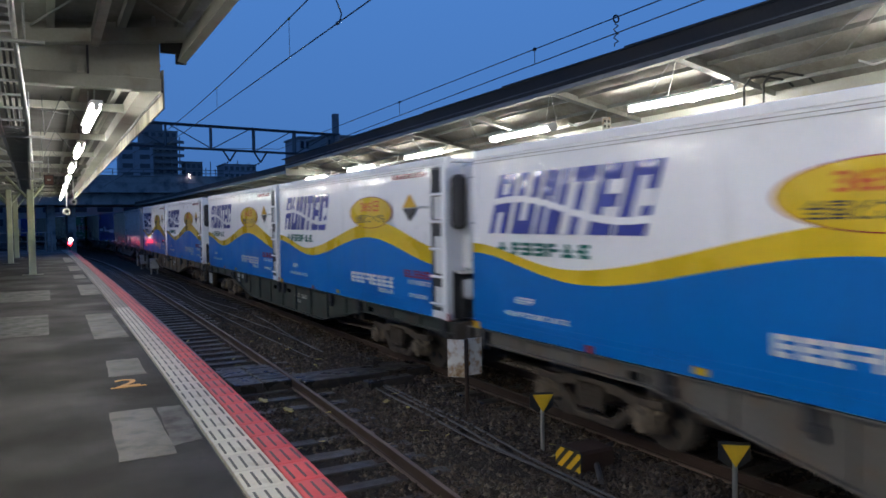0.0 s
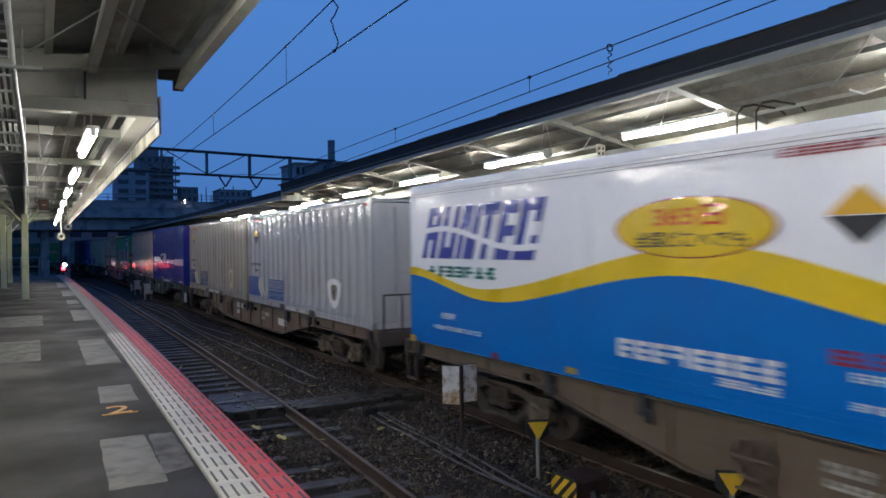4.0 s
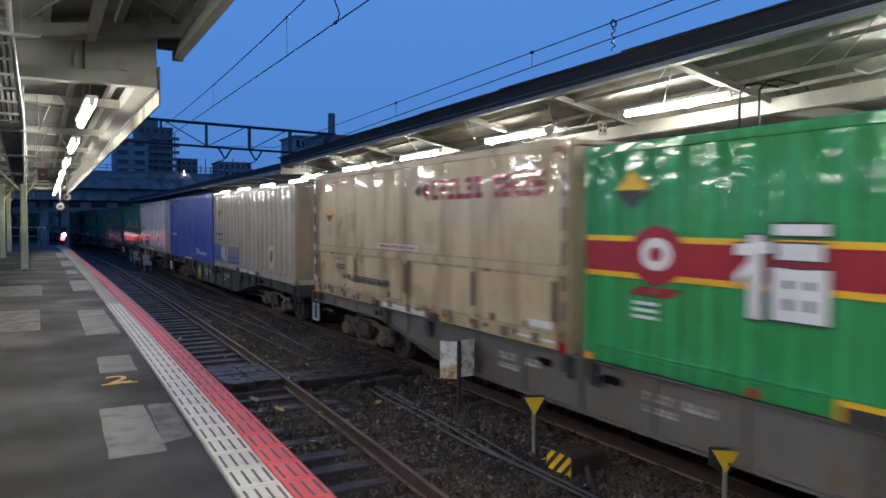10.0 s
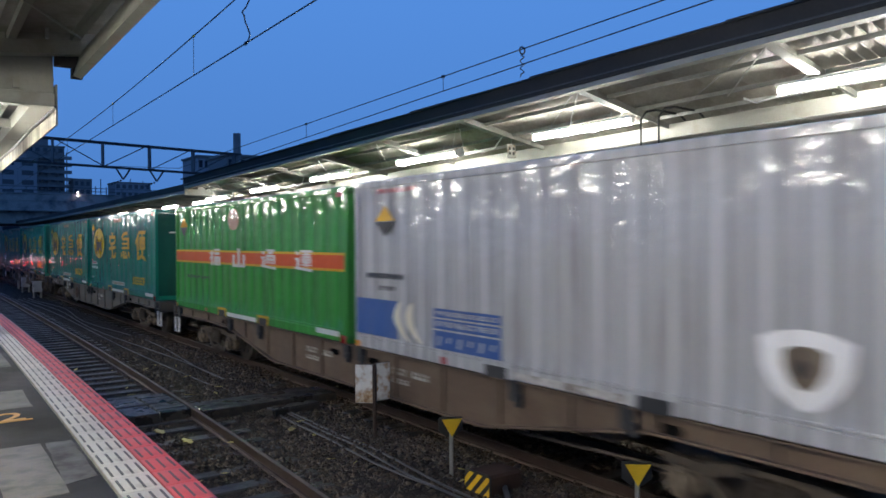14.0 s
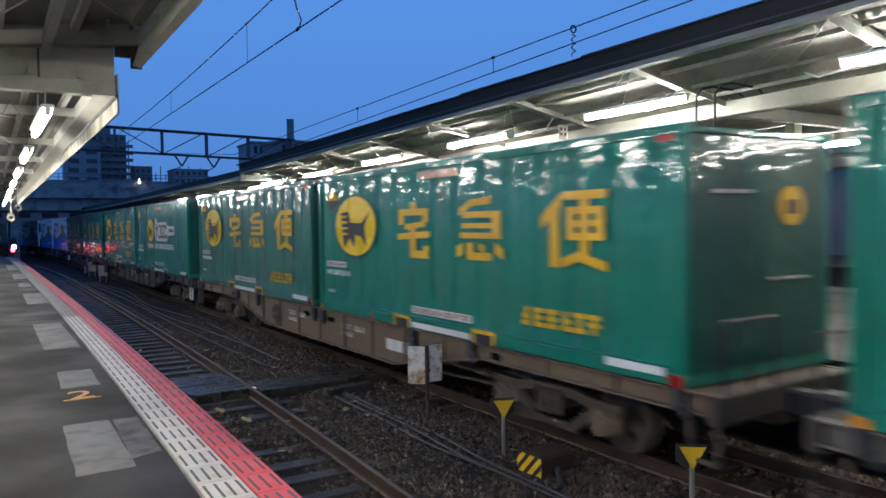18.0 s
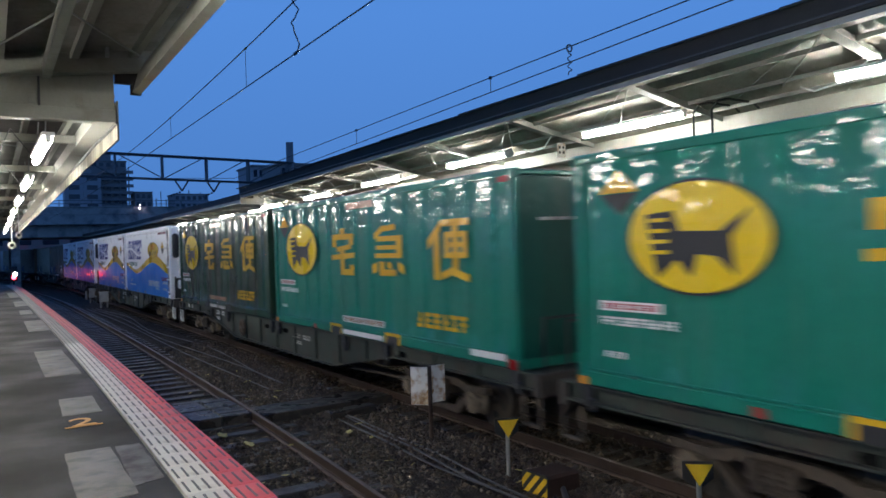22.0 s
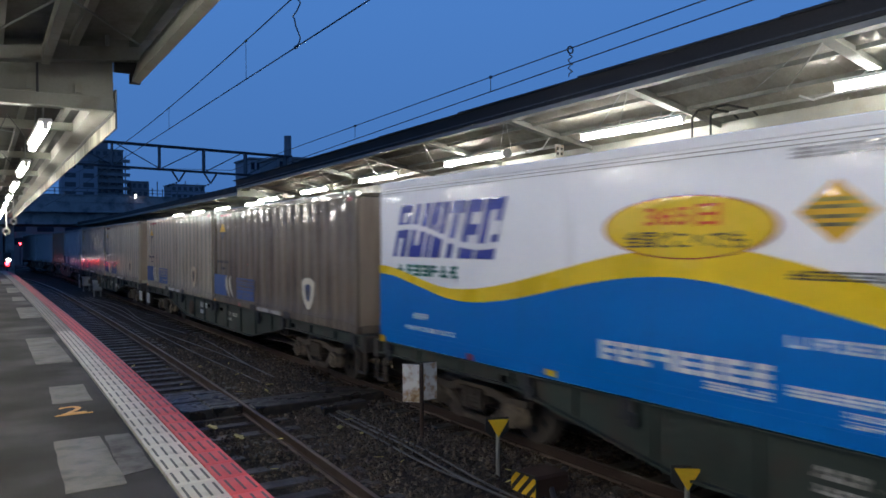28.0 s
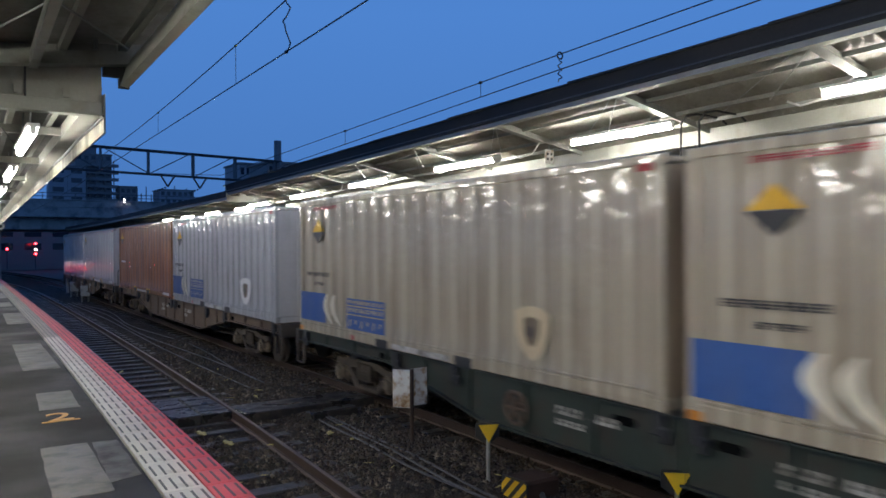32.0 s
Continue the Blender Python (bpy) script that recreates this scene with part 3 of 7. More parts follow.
for i in range(34):
    y = 4.5 + 14 * rng.random()
    x = edge(y) + 0.6 + 3.4 * rng.random()
    tagged(part("fallen_leaf", leaf, None, at=pose(x, y, RAIL - 0.1, rng.uniform(-15, 15), rng.uniform(-15, 15), rng.uniform(0, 360)) @ Matrix.Scale(rng.uniform(0.4, 1.0), 4)), "yellow fallen leaf lying between the rails", "leaf", "fallen leaves")
for x, y, s in ((line1(11.6) - 0.15, 11.7, 2.2), (line1(10.9) + 0.05, 10.9, 2.2), (4.75, 10.6, 1.5), (4.9, 10.1, 1.2)):
    tagged(part("fallen_leaf", leaf, None, at=pose(x, y, RAIL - 0.12, 5, 3, 40 * s) @ Matrix.Scale(s, 4)), "large yellow leaf lying beside the rail", "leaf", "fallen leaves")


# ---- canopies
def corrugated(xa, za, xb, zb, ya, yb, lx, pitch=0.09, depth=0.012):
    """A roof sheet with ribs that run across the platform; lx shifts it with y."""
    s = Shape()
    n = int((yb - ya) / pitch * 2)
    vs, fs = [], []
    for i in range(n + 1):
        y = ya + i * pitch / 2
        d = depth if i % 2 else -depth
        o = lx(y)
        vs += [(xa + o, y, za + d), (xb + o, y, zb + d), (xb + o, y, zb + d + 0.03), (xa + o, y, za + d + 0.03)]
    for i in range(n):
        a = 4 * i
        fs += [(a, a + 1, a + 5, a + 4), (a + 1, a + 2, a + 6, a + 5), (a + 2, a + 3, a + 7, a + 6), (a + 3, a, a + 4, a + 7)]
    fs += [(3, 2, 1, 0), tuple(4 * n + k for k in range(4))]
    return s.add(vs, fs)


def fluorescent(x, y, z, group, label, long=2.35, drop=0.5, tube=TUBE):
    t = thing("fluorescent_lamp", label, "lamp", group, at=pose(x, y, z))
    part("housing", Shape().box(-0.07, 0.07, -long / 2, long / 2, 0.055, 0.1, 0.008), LAMPBODY, t)
    part("tube", Shape().tube((0, -long / 2 + 0.03, 0), (0, long / 2 - 0.03, 0), 0.045, 8), tube, t, "glowing white tube")
    for s in (-1, 1):
        part("socket", Shape().box(-0.03, 0.03, s * (long / 2 - 0.02) - 0.02, s * (long / 2 - 0.02) + 0.02, -0.03, 0.06, 0.004), LAMPBODY, t)
        part("hanger", Shape().tube((0.0, s * long * 0.3, 0.09), (0.02, s * long * 0.3, drop), 0.012, 6), GALV, t)
    return t


def off2(y):
    return 0.016 * (y - 8)


# far canopy
canopy2 = thing("far_canopy", "lit steel canopy with corrugated roof over the far platform", "canopy", kind="structure")
ys2 = steps(-20, 28.2, 3)
part("gutter", Shape().sweep([(8.19, 4.0), (8.3, 3.985), (8.3, 4.075), (8.19, 4.075)], off2, ys2), STEEL_CREAM, canopy2)
part("roof_edge", Shape().sweep([(8.16, 4.08), (8.5, 4.08), (8.5, 4.38), (8.13, 4.34)], off2, ys2), ROOF_DARK, canopy2)
part("edge_line", Shape().sweep([(8.142, 4.13), (8.158, 4.13), (8.158, 4.15), (8.142, 4.15)], off2, ys2), CABLE, canopy2)
lip, lrng = Shape(), random.Random(12)
for i in range(27):
    y = -19.5 + i * 1.77
    lip.box(8.1 + off2(y), 8.6 + off2(y), y, y + 1.75, 4.335, 4.362 + 0.016 * lrng.random(), 0.004)
part("roof_cap", lip, ROOF_DARK, canopy2)
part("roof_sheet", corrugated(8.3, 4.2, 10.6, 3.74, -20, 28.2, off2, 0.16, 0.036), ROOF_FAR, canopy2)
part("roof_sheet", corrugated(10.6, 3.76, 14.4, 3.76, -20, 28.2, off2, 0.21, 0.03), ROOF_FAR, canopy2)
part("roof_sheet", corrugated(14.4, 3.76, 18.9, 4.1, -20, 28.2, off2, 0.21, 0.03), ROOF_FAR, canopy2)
for px in (8.95, 9.65, 10.15):
    pz = 4.2 - 0.2 * (px - 8.3) - 0.1
    part("purlin", Shape().sweep([(px - 0.02, pz), (px + 0.02, pz), (px + 0.02, pz + 0.06), (px - 0.02, pz + 0.06)], off2, ys2), ROOF_NEAR, canopy2)
part("long_beam", Shape().sweep([(10.5, 3.46), (10.72, 3.46), (10.72, 3.7), (10.5, 3.7)], off2, ys2), STEEL_CREAM, canopy2)
part("long_beam", Shape().sweep([(14.3, 3.46), (14.5, 3.46), (14.5, 3.7), (14.3, 3.7)], off2, ys2), STEEL_CREAM, canopy2)
part("far_gutter", Shape().sweep([(18.7, 3.7), (18.9, 3.7), (18.9, 4.05), (18.7, 4.05)], off2, ys2), STEEL_CREAM, canopy2)
for i in range(17):
    y = -19.87 + i * 3.09
    if y > 28:
        continue
    o = off2(y)
    part("rafter", Shape().prism([(8.31 + o, 4.04), (9.4 + o, 3.825), (10.49 + o, 3.62), (10.49 + o, 3.7), (8.31 + o, 4.15)], y - 0.02, y + 0.02, "y"), ROOF_NEAR, canopy2)
    part("rafter_flange", Shape().prism([(8.31 + o, 4.018), (9.4 + o, 3.8), (9.4 + o, 3.824), (8.31 + o, 4.039)], y - 0.08, y + 0.08, "y"), STEEL_CREAM, canopy2)
    part("tie_rod", Shape().tube((8.35 + o, y + 0.05, 4.0), (9.35 + o, y + 1.2, 3.72), 0.01, 6), STEEL_CREAM, canopy2)
    part("tie_rod", Shape().tube((8.5 + o, y + 0.3, 4.07), (10.1 + o, y + 2.6, 3.78), 0.006, 6), GALV, canopy2)
    part("conduit", Shape().pipe([(9.5 + o, y + 0.1, 3.86), (9.62 + o, y + 0.5, 3.66), (9.66 + o, y + 0.95, 3.62), (9.58 + o, y + 1.1, 3.7)], 0.014, 6), LAMPBODY, canopy2)
    if i % 2:
        part("post", Shape().box(12.28 + o, 12.52 + o, y - 0.1, y + 0.1, -0.35, 3.44, 0.02), STEEL_POST, canopy2)
        part("cross_beam", Shape().box(10.73 + o, 14.29 + o, y - 0.08, y + 0.08, 3.45, 3.67, 0.01), STEEL_CREAM, canopy2)
FALL = 0.0115  # the far canopy drops this much for each metre along the platform
canopy2.matrix_basis = Matrix.Translation((0, 8, 4)) @ Matrix.Rotation(-FALL, 4, "X") @ Matrix.Translation((0, -8, -4))
for i in range(-1, 7):
    y = 4.25 + 4.86 * (i - 1)
    if i < 4:
        fluorescent(15.2 + off2(y), y, 3.3 - FALL * (y - 8), "far platform lamps", "lit fluorescent lamp over the far platform's other side")
    fluorescent(9.55 + off2(y), y, 3.68 - FALL * (y - 8), "far platform lamps", "lit fluorescent lamp hung under the far canopy", drop=0.24)
lit = thing("lit_sign_box", "blank glowing white sign box hung under the far canopy", "sign", at=pose(12.9, 5.3, 2.2))
part("panel", Shape().box(-0.09, 0.09, -1.4, 1.4, 0.02, 0.36, 0.01), SIGN_GLOW, lit, "glowing white panel")
part("frame", Shape().box(-0.11, 0.11, -1.43, 1.43, 0.361, 0.4, 0.008), GALV, lit)
part("frame", Shape().box(-0.11, 0.11, -1.43, 1.43, -0.02, 0.019, 0.008), GALV, lit)
for y in (-1.1, 1.1):
    part("hanger_rod", Shape().tube((0, y, 0.39), (0, y, 1.58), 0.015, 6), GALV, lit)
part("end_fascia", Shape().box(8.2 + off2(28.2), 12.6 + off2(28.2), 28.2, 28.26, 3.75, 4.3, 0.004), STEEL_CREAM, canopy2)
cams = thing("loudspeaker", "small round loudspeaker under the far canopy", "loudspeaker", at=pose(9.62, 12.55, 3.63))
part("horn", Shape().tube((0, 0, 0), (-0.12, -0.08, -0.02), 0.04, 10, r2=0.1), GREYBOX, cams)
part("bracket", Shape().tube((0, 0, 0), (0.05, 0, 0.4), 0.012, 6), GALV, cams)
nb = thing("number_plate_sign", "small white hanging plate with dark squares", "sign", at=pose(10.0, 11.4, 3.42))
part("plate", Shape().box(-0.11, 0.11, -0.011, 0.011, 0, 0.28, 0.004), SIGN_WHITE, nb)
for sx in (-1, 1):
    for sz in (0.07, 0.17):
        part("mark", Shape().box(sx * 0.05 - 0.025, sx * 0.05 + 0.025, -0.016, -0.0115, sz, sz + 0.05), BLACK, nb)
part("hanger", Shape().tube((0, 0, 0.28), (0, 0, 0.66), 0.01, 6), GALV, nb)
for y in (7.8, 7.45):
    hg = thing("hanging_rod", "dark hanging rod with a bent hook under the canopy", "rod", "hanging rods", at=pose(9.6, y, 2.9))
    part("rod", Shape().pipe([(0, 0, 0), (0, 0, 0.78), (0.04, -0.08, 0.9), (0.15, -0.2, 0.92), (0.6, -0.3, 0.88), (0.75, -0.3, 0.8)], 0.018, 6), BLACK, hg)

# lower canopy further on
canopy3 = thing("lower_canopy", "low dark canopy further along the far platform", "canopy", kind="structure")
ys3 = steps(28.3, 96, 4)


def off3(y):
    return 0.016 * (y - 8) - (max(0.0, y - 62) ** 2) / 1100


part("gutter", Shape().sweep([(8.4, 3.62), (8.52, 3.62), (8.52, 3.74), (8.4, 3.74)], off3, ys3), STEEL_CREAM, canopy3)
part("roof_edge", Shape().sweep([(8.36, 3.745), (8.7, 3.745), (8.7, 4.0), (8.36, 3.98)], off3, ys3), ROOF_DARK, canopy3)
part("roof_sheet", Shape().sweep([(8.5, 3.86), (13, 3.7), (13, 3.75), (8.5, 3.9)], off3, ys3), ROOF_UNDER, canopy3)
for i in range(14):
    y = 29.5 + i * 4.9
    o = off3(y)
    part("rafter", Shape().prism([(8.52 + o, 3.7), (12.4 + o, 3.5), (12.4 + o, 3.7), (8.52 + o, 3.84)], y - 0.05, y + 0.05, "y"), STEEL_CREAM, canopy3)
    if i % 2:
        part("post", Shape().box(12.3 + o, 12.5 + o, y - 0.1, y + 0.1, 0, 3.6, 0.02), STEEL_POST, canopy3)
for i in range(4):
    y = 31 + 4.9 * i
    fluorescent(9.75 + off3(y), y, 3.4, "far platform lamps", "lit fluorescent lamp hung under the lower canopy")


# near canopy, high part over the viewer
def off0(y):
    return 0.012 * (y - 9.7)


YF = 9.7


def rise(x):
    """Height of the rafters' top: the roof climbs towards the tracks."""
    return 3.925 + 0.114 * max(x, -1.4)


canopy1 = thing("near_canopy", "cream steel canopy over the near platform", "canopy", kind="structure")
ys1 = steps(-9, YF, 2.5)
part("gutter", Shape().sweep([(1.58, 3.71), (1.67, 3.69), (1.79, 3.9), (1.79, 4.13), (1.76, 4.13), (1.66, 3.98)], off0, ys1), STEEL_CREAM, canopy1)
part("gutter_end", Shape().box(1.387, 1.66, YF - 0.06, YF + 0.02, 3.812, 3.965, 0.004), ROOF_DARK, canopy1)
part("eave_board", Shape().prism([(0.9, rise(0.9) + 0.003), (1.86, rise(1.86) - 0.06), (1.86, rise(1.86) + 0.15), (0.9, rise(0.9) + 0.15)], YF + 0.0, YF + 0.029, "y"), ROOF_NEAR, canopy1)
part("downpipe_stub", Shape().box(1.565, 1.69, YF - 0.06, YF + 0.02, 3.69, 3.811, 0.004), ROOF_DARK, canopy1)
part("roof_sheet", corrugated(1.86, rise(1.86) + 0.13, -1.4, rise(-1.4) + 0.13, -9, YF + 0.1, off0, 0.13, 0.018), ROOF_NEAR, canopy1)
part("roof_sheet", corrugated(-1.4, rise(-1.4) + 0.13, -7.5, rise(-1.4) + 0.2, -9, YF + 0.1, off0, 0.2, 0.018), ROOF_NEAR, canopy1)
for px in (-6.2, -4.6, -3.2, -2.2, -1.3, -0.55, 0.2, 0.95, 1.6):
    z = rise(px)
    part("purlin", Shape().sweep([(px - 0.04, z), (px + 0.04, z), (px + 0.04, z + 0.1), (px - 0.04, z + 0.1)], off0, ys1), STEEL_CREAM, canopy1)
for i in range(5):
    y = YF - 0.12 - 3.4 * i
    part("rafter", Shape().prism([(-7.3, rise(-7.3) - 0.15), (-1.4, rise(-1.4) - 0.15), (1.72 + off0(y), rise(1.72) - 0.15), (1.72 + off0(y), rise(1.72)), (-1.4, rise(-1.4)), (-7.3, rise(-7.3))], y - 0.05, y + 0.05, "y"), STEEL_CREAM, canopy1)
    part("rafter_flange", Shape().prism([(-7.3, rise(-7.3) - 0.165), (-1.4, rise(-1.4) - 0.165), (1.72 + off0(y), rise(1.72) - 0.165), (1.72 + off0(y), rise(1.72) - 0.151), (-1.4, rise(-1.4) - 0.151), (-7.3, rise(-7.3) - 0.151)], y - 0.09, y + 0.09, "y"), STEEL_CREAM, canopy1)
    part("brace", Shape().tube((0.0, y - 0.3, 3.9), (0.95, y - 3.0, 4.0), 0.012, 6), GALV, canopy1)
    part("brace", Shape().tube((1.6, y - 0.3, 4.08), (0.2, y - 3.0, 3.93), 0.012, 6), GALV, canopy1)
    part("cleat", Shape().box(1.27, 1.31, y - 0.13, y - 0.07, rise(1.3) + 0.0, rise(1.3) + 0.12, 0.004), GALV, canopy1)
part("down_beam", Shape().sweep([(0.61, 3.8), (0.7, 3.8), (0.7, 3.95), (0.61, 3.95)], off0, steps(YF - 6.8, YF - 0.07, 2)), STEEL_CREAM, canopy1)
for y in (4.0, -3.0):
    part("post", Shape().box(-4.6, -4.36, y - 0.12, y + 0.12, 0, 3.75, 0.02), STEEL_POST, canopy1)

# lower part beyond, with its gable board
canopy0 = thing("low_canopy", "low lit canopy with a cream gable board", "canopy", kind="structure")
ys0 = steps(YF, 52, 3)
part("gable_board", Shape().prism([(-7.3, 3.49), (1.385, 3.49), (1.385, 3.93), (-1.4, 3.62), (-7.3, 3.62)], YF + 0.03, YF + 0.09, "y"), STEEL_CREAM, canopy0)
part("gable_top", Shape().prism([(-7.3, 3.621), (-1.4, 3.621), (1.385, 3.931), (1.385, 4.2), (-1.4, 3.9), (-7.3, 3.95)], YF + 0.03, YF + 0.09, "y"), STEEL_CREAM, canopy0)
part("gable_flange", Shape().box(-7.3, 1.385, YF - 0.03, YF + 0.14, 3.335, 3.489, 0.008), STEEL_CREAM, canopy0)
part("gutter", Shape().sweep([(1.17, 3.37), (1.38, 3.35), (1.38, 3.56), (1.17, 3.56)], off0, steps(YF + 0.15, 52, 3)), STEEL_CREAM, canopy0)
part("fascia", Shape().sweep([(1.40, 3.13), (1.42, 3.13), (1.42, 3.6), (1.40, 3.6)], off0, ys0), FASCIA, canopy0)
part("edge_cable", Shape().pipe([(1.385 + off0(y), y, 3.33 + 0.012 * math.sin(y * 1.7)) for y in steps(YF - 0.1, 50, 0.9)], 0.018, 6), CABLE, canopy0)
part("seam_strip", Shape().box(0.565, 0.59, YF + 0.018, YF + 0.028, 3.49, 3.9, 0.002), CABLE, canopy0)
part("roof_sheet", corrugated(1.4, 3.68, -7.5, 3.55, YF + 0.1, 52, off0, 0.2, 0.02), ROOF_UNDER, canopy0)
for px in (-6.0, -4.4, -2.9, -1.6, -0.4, 0.5, 1.0):
    part("purlin", Shape().sweep([(px - 0.035, 3.52), (px + 0.035, 3.52), (px + 0.035, 3.62), (px - 0.035, 3.62)], off0, ys0), STEEL_CREAM, canopy0)
for i in range(10):
    y = 12.2 + i * 4.2
    part("rafter", Shape().box(-7.3, 1.28 + off0(y), y - 0.05, y + 0.05, 3.4, 3.52, 0.008), STEEL_CREAM, canopy0)
    part("brace", Shape().tube((-0.1, y, 3.42), (0.5, y + 1.4, 3.52), 0.012, 6), GALV, canopy0)
    part("brace", Shape().tube((-0.2, y, 2.9), (-0.9, y, 3.42), 0.016, 6), GALV, canopy0)
    part("hanger_rod", Shape().tube((0.12, y - 0.6, 2.95), (0.34, y - 0.6, 3.5), 0.006, 6), CABLE, canopy0)
    part("hanger_rod", Shape().tube((0.12, y - 0.6, 2.95), (0.1, y - 0.6, 3.5), 0.006, 6), CABLE, canopy0)
    part("hanger_rod", Shape().tube((0.34, y - 0.6, 3.5), (0.62, y - 0.2, 3.18), 0.006, 6), CABLE, canopy0)
for i in range(8):
    y = 10.9 + 4.85 * i
    fluorescent(0.66 + 0.014 * (y - 10.9), y, 3.1, "near platform lamps", "lit fluorescent lamp hung under the near canopy", 2.3, tube=TUBE_LOW)
for i in range(3):
    fluorescent(-2.0, 7.2 - 4.85 * i, 3.2, "near platform lamps", "lit fluorescent lamp hung under the near canopy", 2.3, 0.55, TUBE_LOW)
    fluorescent(-2.0, 12.05 + 4.85 * i, 3.1, "near platform lamps", "lit fluorescent lamp hung under the low canopy", 2.3, tube=TUBE_DIM)
for i in range(2):
    fluorescent(0.5, 4.2 - 4.85 * i, 3.45, "near platform lamps", "lit fluorescent lamp hung under the near canopy", 2.3, 0.6, TUBE_NEAR)
for y, x in ((28.9, -0.2), (44.3, -1.0), (38.0, -1.1), (21.0, -2.9), (14.0, -3.9)):
    p = thing("canopy_post", "pale green steel post carrying the canopy", "post", "canopy posts", at=pose(x, y, 0))
    part("shaft", Shape().box(-0.11, 0.11, -0.11, 0.11, 0.02, 3.4, 0.02), STEEL_POST, p)
    part("base_plate", Shape().box(-0.32, 0.32, -0.3, 0.3, 0.0, 0.022, 0.004), CONCRETE, p)
    part("knee", Shape().tube((0, 0, 2.55), (-0.7, 0, 3.35), 0.05, 8), STEEL_POST, p)
    part("knee", Shape().tube((0, 0, 2.55), (0.6, 0, 3.35), 0.05, 8), STEEL_POST, p)
    part("cap", Shape().box(-0.3, 0.3, -0.14, 0.14, 3.3, 3.41, 0.01), STEEL_CREAM, p)

# cable ladder under the canopy
lad = thing("cable_ladder", "galvanised cable ladder hung under the canopy", "cable ladder")
runs = [((-0.14, -2.0, 4.0 - 0.42), (-0.14, 8.7, 3.58)), ((-0.14, 8.7, 3.58), (-0.07, 10.6, 2.95)), ((-0.07, 10.6, 2.95), (-0.25, 40, 2.95))]
for a, b in runs:
    for dx in (0.0, -0.3):
        part("side_rail", Shape().tube((a[0] + dx, a[1], a[2]), (b[0] + dx, b[1], b[2]), 0.028, 6), GALV, lad)
    n = max(3, int((Vector(b) - Vector(a)).length / 0.3))
    for i in range(n):
        q = Vector(a).lerp(Vector(b), (i + 0.5) / n)
        part("rung", Shape().box(q.x - 0.3, q.x, q.y - 0.02, q.y + 0.02, q.z - 0.012, q.z + 0.012), GALV, lad)
for y, z0, z1 in ((4.0, 3.56, 3.93), (8.5, 3.56, 3.93), (11.5, 2.93, 3.52), (16, 2.93, 3.52), (22, 2.93, 3.52)):
    part("hanger", Shape().tube((-0.06, y, z0), (-0.06, y, z1), 0.014, 6), GALV, lad)
    part("hanger_bar", Shape().box(-0.6, 0.12, y - 0.03, y + 0.03, z0 - 0.03, z0, 0.004), GALV, lad)
cb = Shape()
for k in range(4):
    cb.pipe([(-0.32 + 0.06 * k, 8.7, 3.61)] + [(-0.28 + 0.06 * k, 10.6, 2.98), (-0.46 + 0.06 * k, 40, 2.98)], 0.018, 6)
part("cable", cb, CABLE, lad)
hs = thing("hanging_sign", "dark red square sign hung under the canopy", "sign", at=pose(0.32, 24, 2.75))
part("board", Shape().box(-0.11, 0.11, -0.03, 0.03, 0.12, 0.38, 0.01), surface("dull_red_board", (0.1, 0.04, 0.03), 0.6), hs)
part("frame", Shape().box(-0.13, 0.13, -0.022, 0.022, 0.1, 0.4, 0.005), BLACK, hs)
part("face_bar", Shape().box(-0.05, 0.05, -0.04, -0.031, 0.23, 0.27), STEEL_CREAM, hs)
part("hanger", Shape().tube((0, 0, 0.45), (0, 0, 0.9), 0.014, 6), GALV, hs)
for x, y, z, r in ((0.95, 30.5, 2.2, 0.14), (1.28, 33.0, 2.62, 0.14)):
    mi = thing("ring_sign", "small round white sign on a hanging pole", "sign", "ring signs", at=pose(x, y, z))
    part("disc", Shape().tube((0, -0.02, 0), (0, 0.02, 0), r, 16), SIGN_WHITE, mi)
    part("centre", Shape().tube((0, -0.03, 0), (0, -0.021, 0), r * 0.45, 12), BLACK, mi)
    part("pole", Shape().tube((0, 0, r * 0.8), (0, 0, 3.64 - z), 0.025, 6), LAMPBODY, mi)
fn = thing("end_fence", "galvanised pipe fence across the platform end", "fence")
for x in (-1.6, -0.6, 0.4, 0.75):
    part("post", Shape().tube((x, 54, 0), (x, 54, 1.25), 0.045, 8), GALV, fn)
for z in (0.65, 1.22):
    part("rail", Shape().tube((-2.6, 54, z), (0.75, 54, z), 0.035, 8), GALV, fn)

# ---- overhead line
def wires(name, label, runs, r=0.009):
    t = thing(name, label, "overhead wire")
    for nm, pts in runs:
        part(nm, Shape().pipe(pts, r * (0.45 if nm == "dropper" else 1.0), 5), WIRE, t)
    return t


def mess1(y):
    return 4.385 + 0.00185 * (y - 24) ** 2


def con1(y):
    return 4.26 - 0.013 * (y - 2)


runs1 = [("messenger_wire", [(3.35, y, mess1(y)) for y in steps(-8, 46, 2)]), ("contact_wire", [(3.35, y, max(con1(y), 3.85)) for y in steps(-8, 46, 3)])]
for y in (10.75, 15.8, 20.8, 25.8, 30.8, 35.8):
    runs1.append(("dropper", [(3.35, y, mess1(y)), (3.35, y, max(con1(y), 3.85))]))
ov1 = wires("overhead_line_near", "dark overhead wires above the empty track", runs1)
curl = [(3.35 + 0.06 * math.sin(k * 0.9), 8.75 + 0.05 * math.cos(k * 0.7) * (k % 3), 4.17 + 0.062 * k) for k in range(16)]
part("curled_jumper", Shape().pipe(curl, 0.009, 5), WIRE, ov1)
for y in (10.75, 15.8):
    part("clip", Shape().box(3.335, 3.365, y - 0.035, y + 0.035, mess1(y) - 0.018, mess1(y) + 0.018, 0.008), YELLOW, ov1)
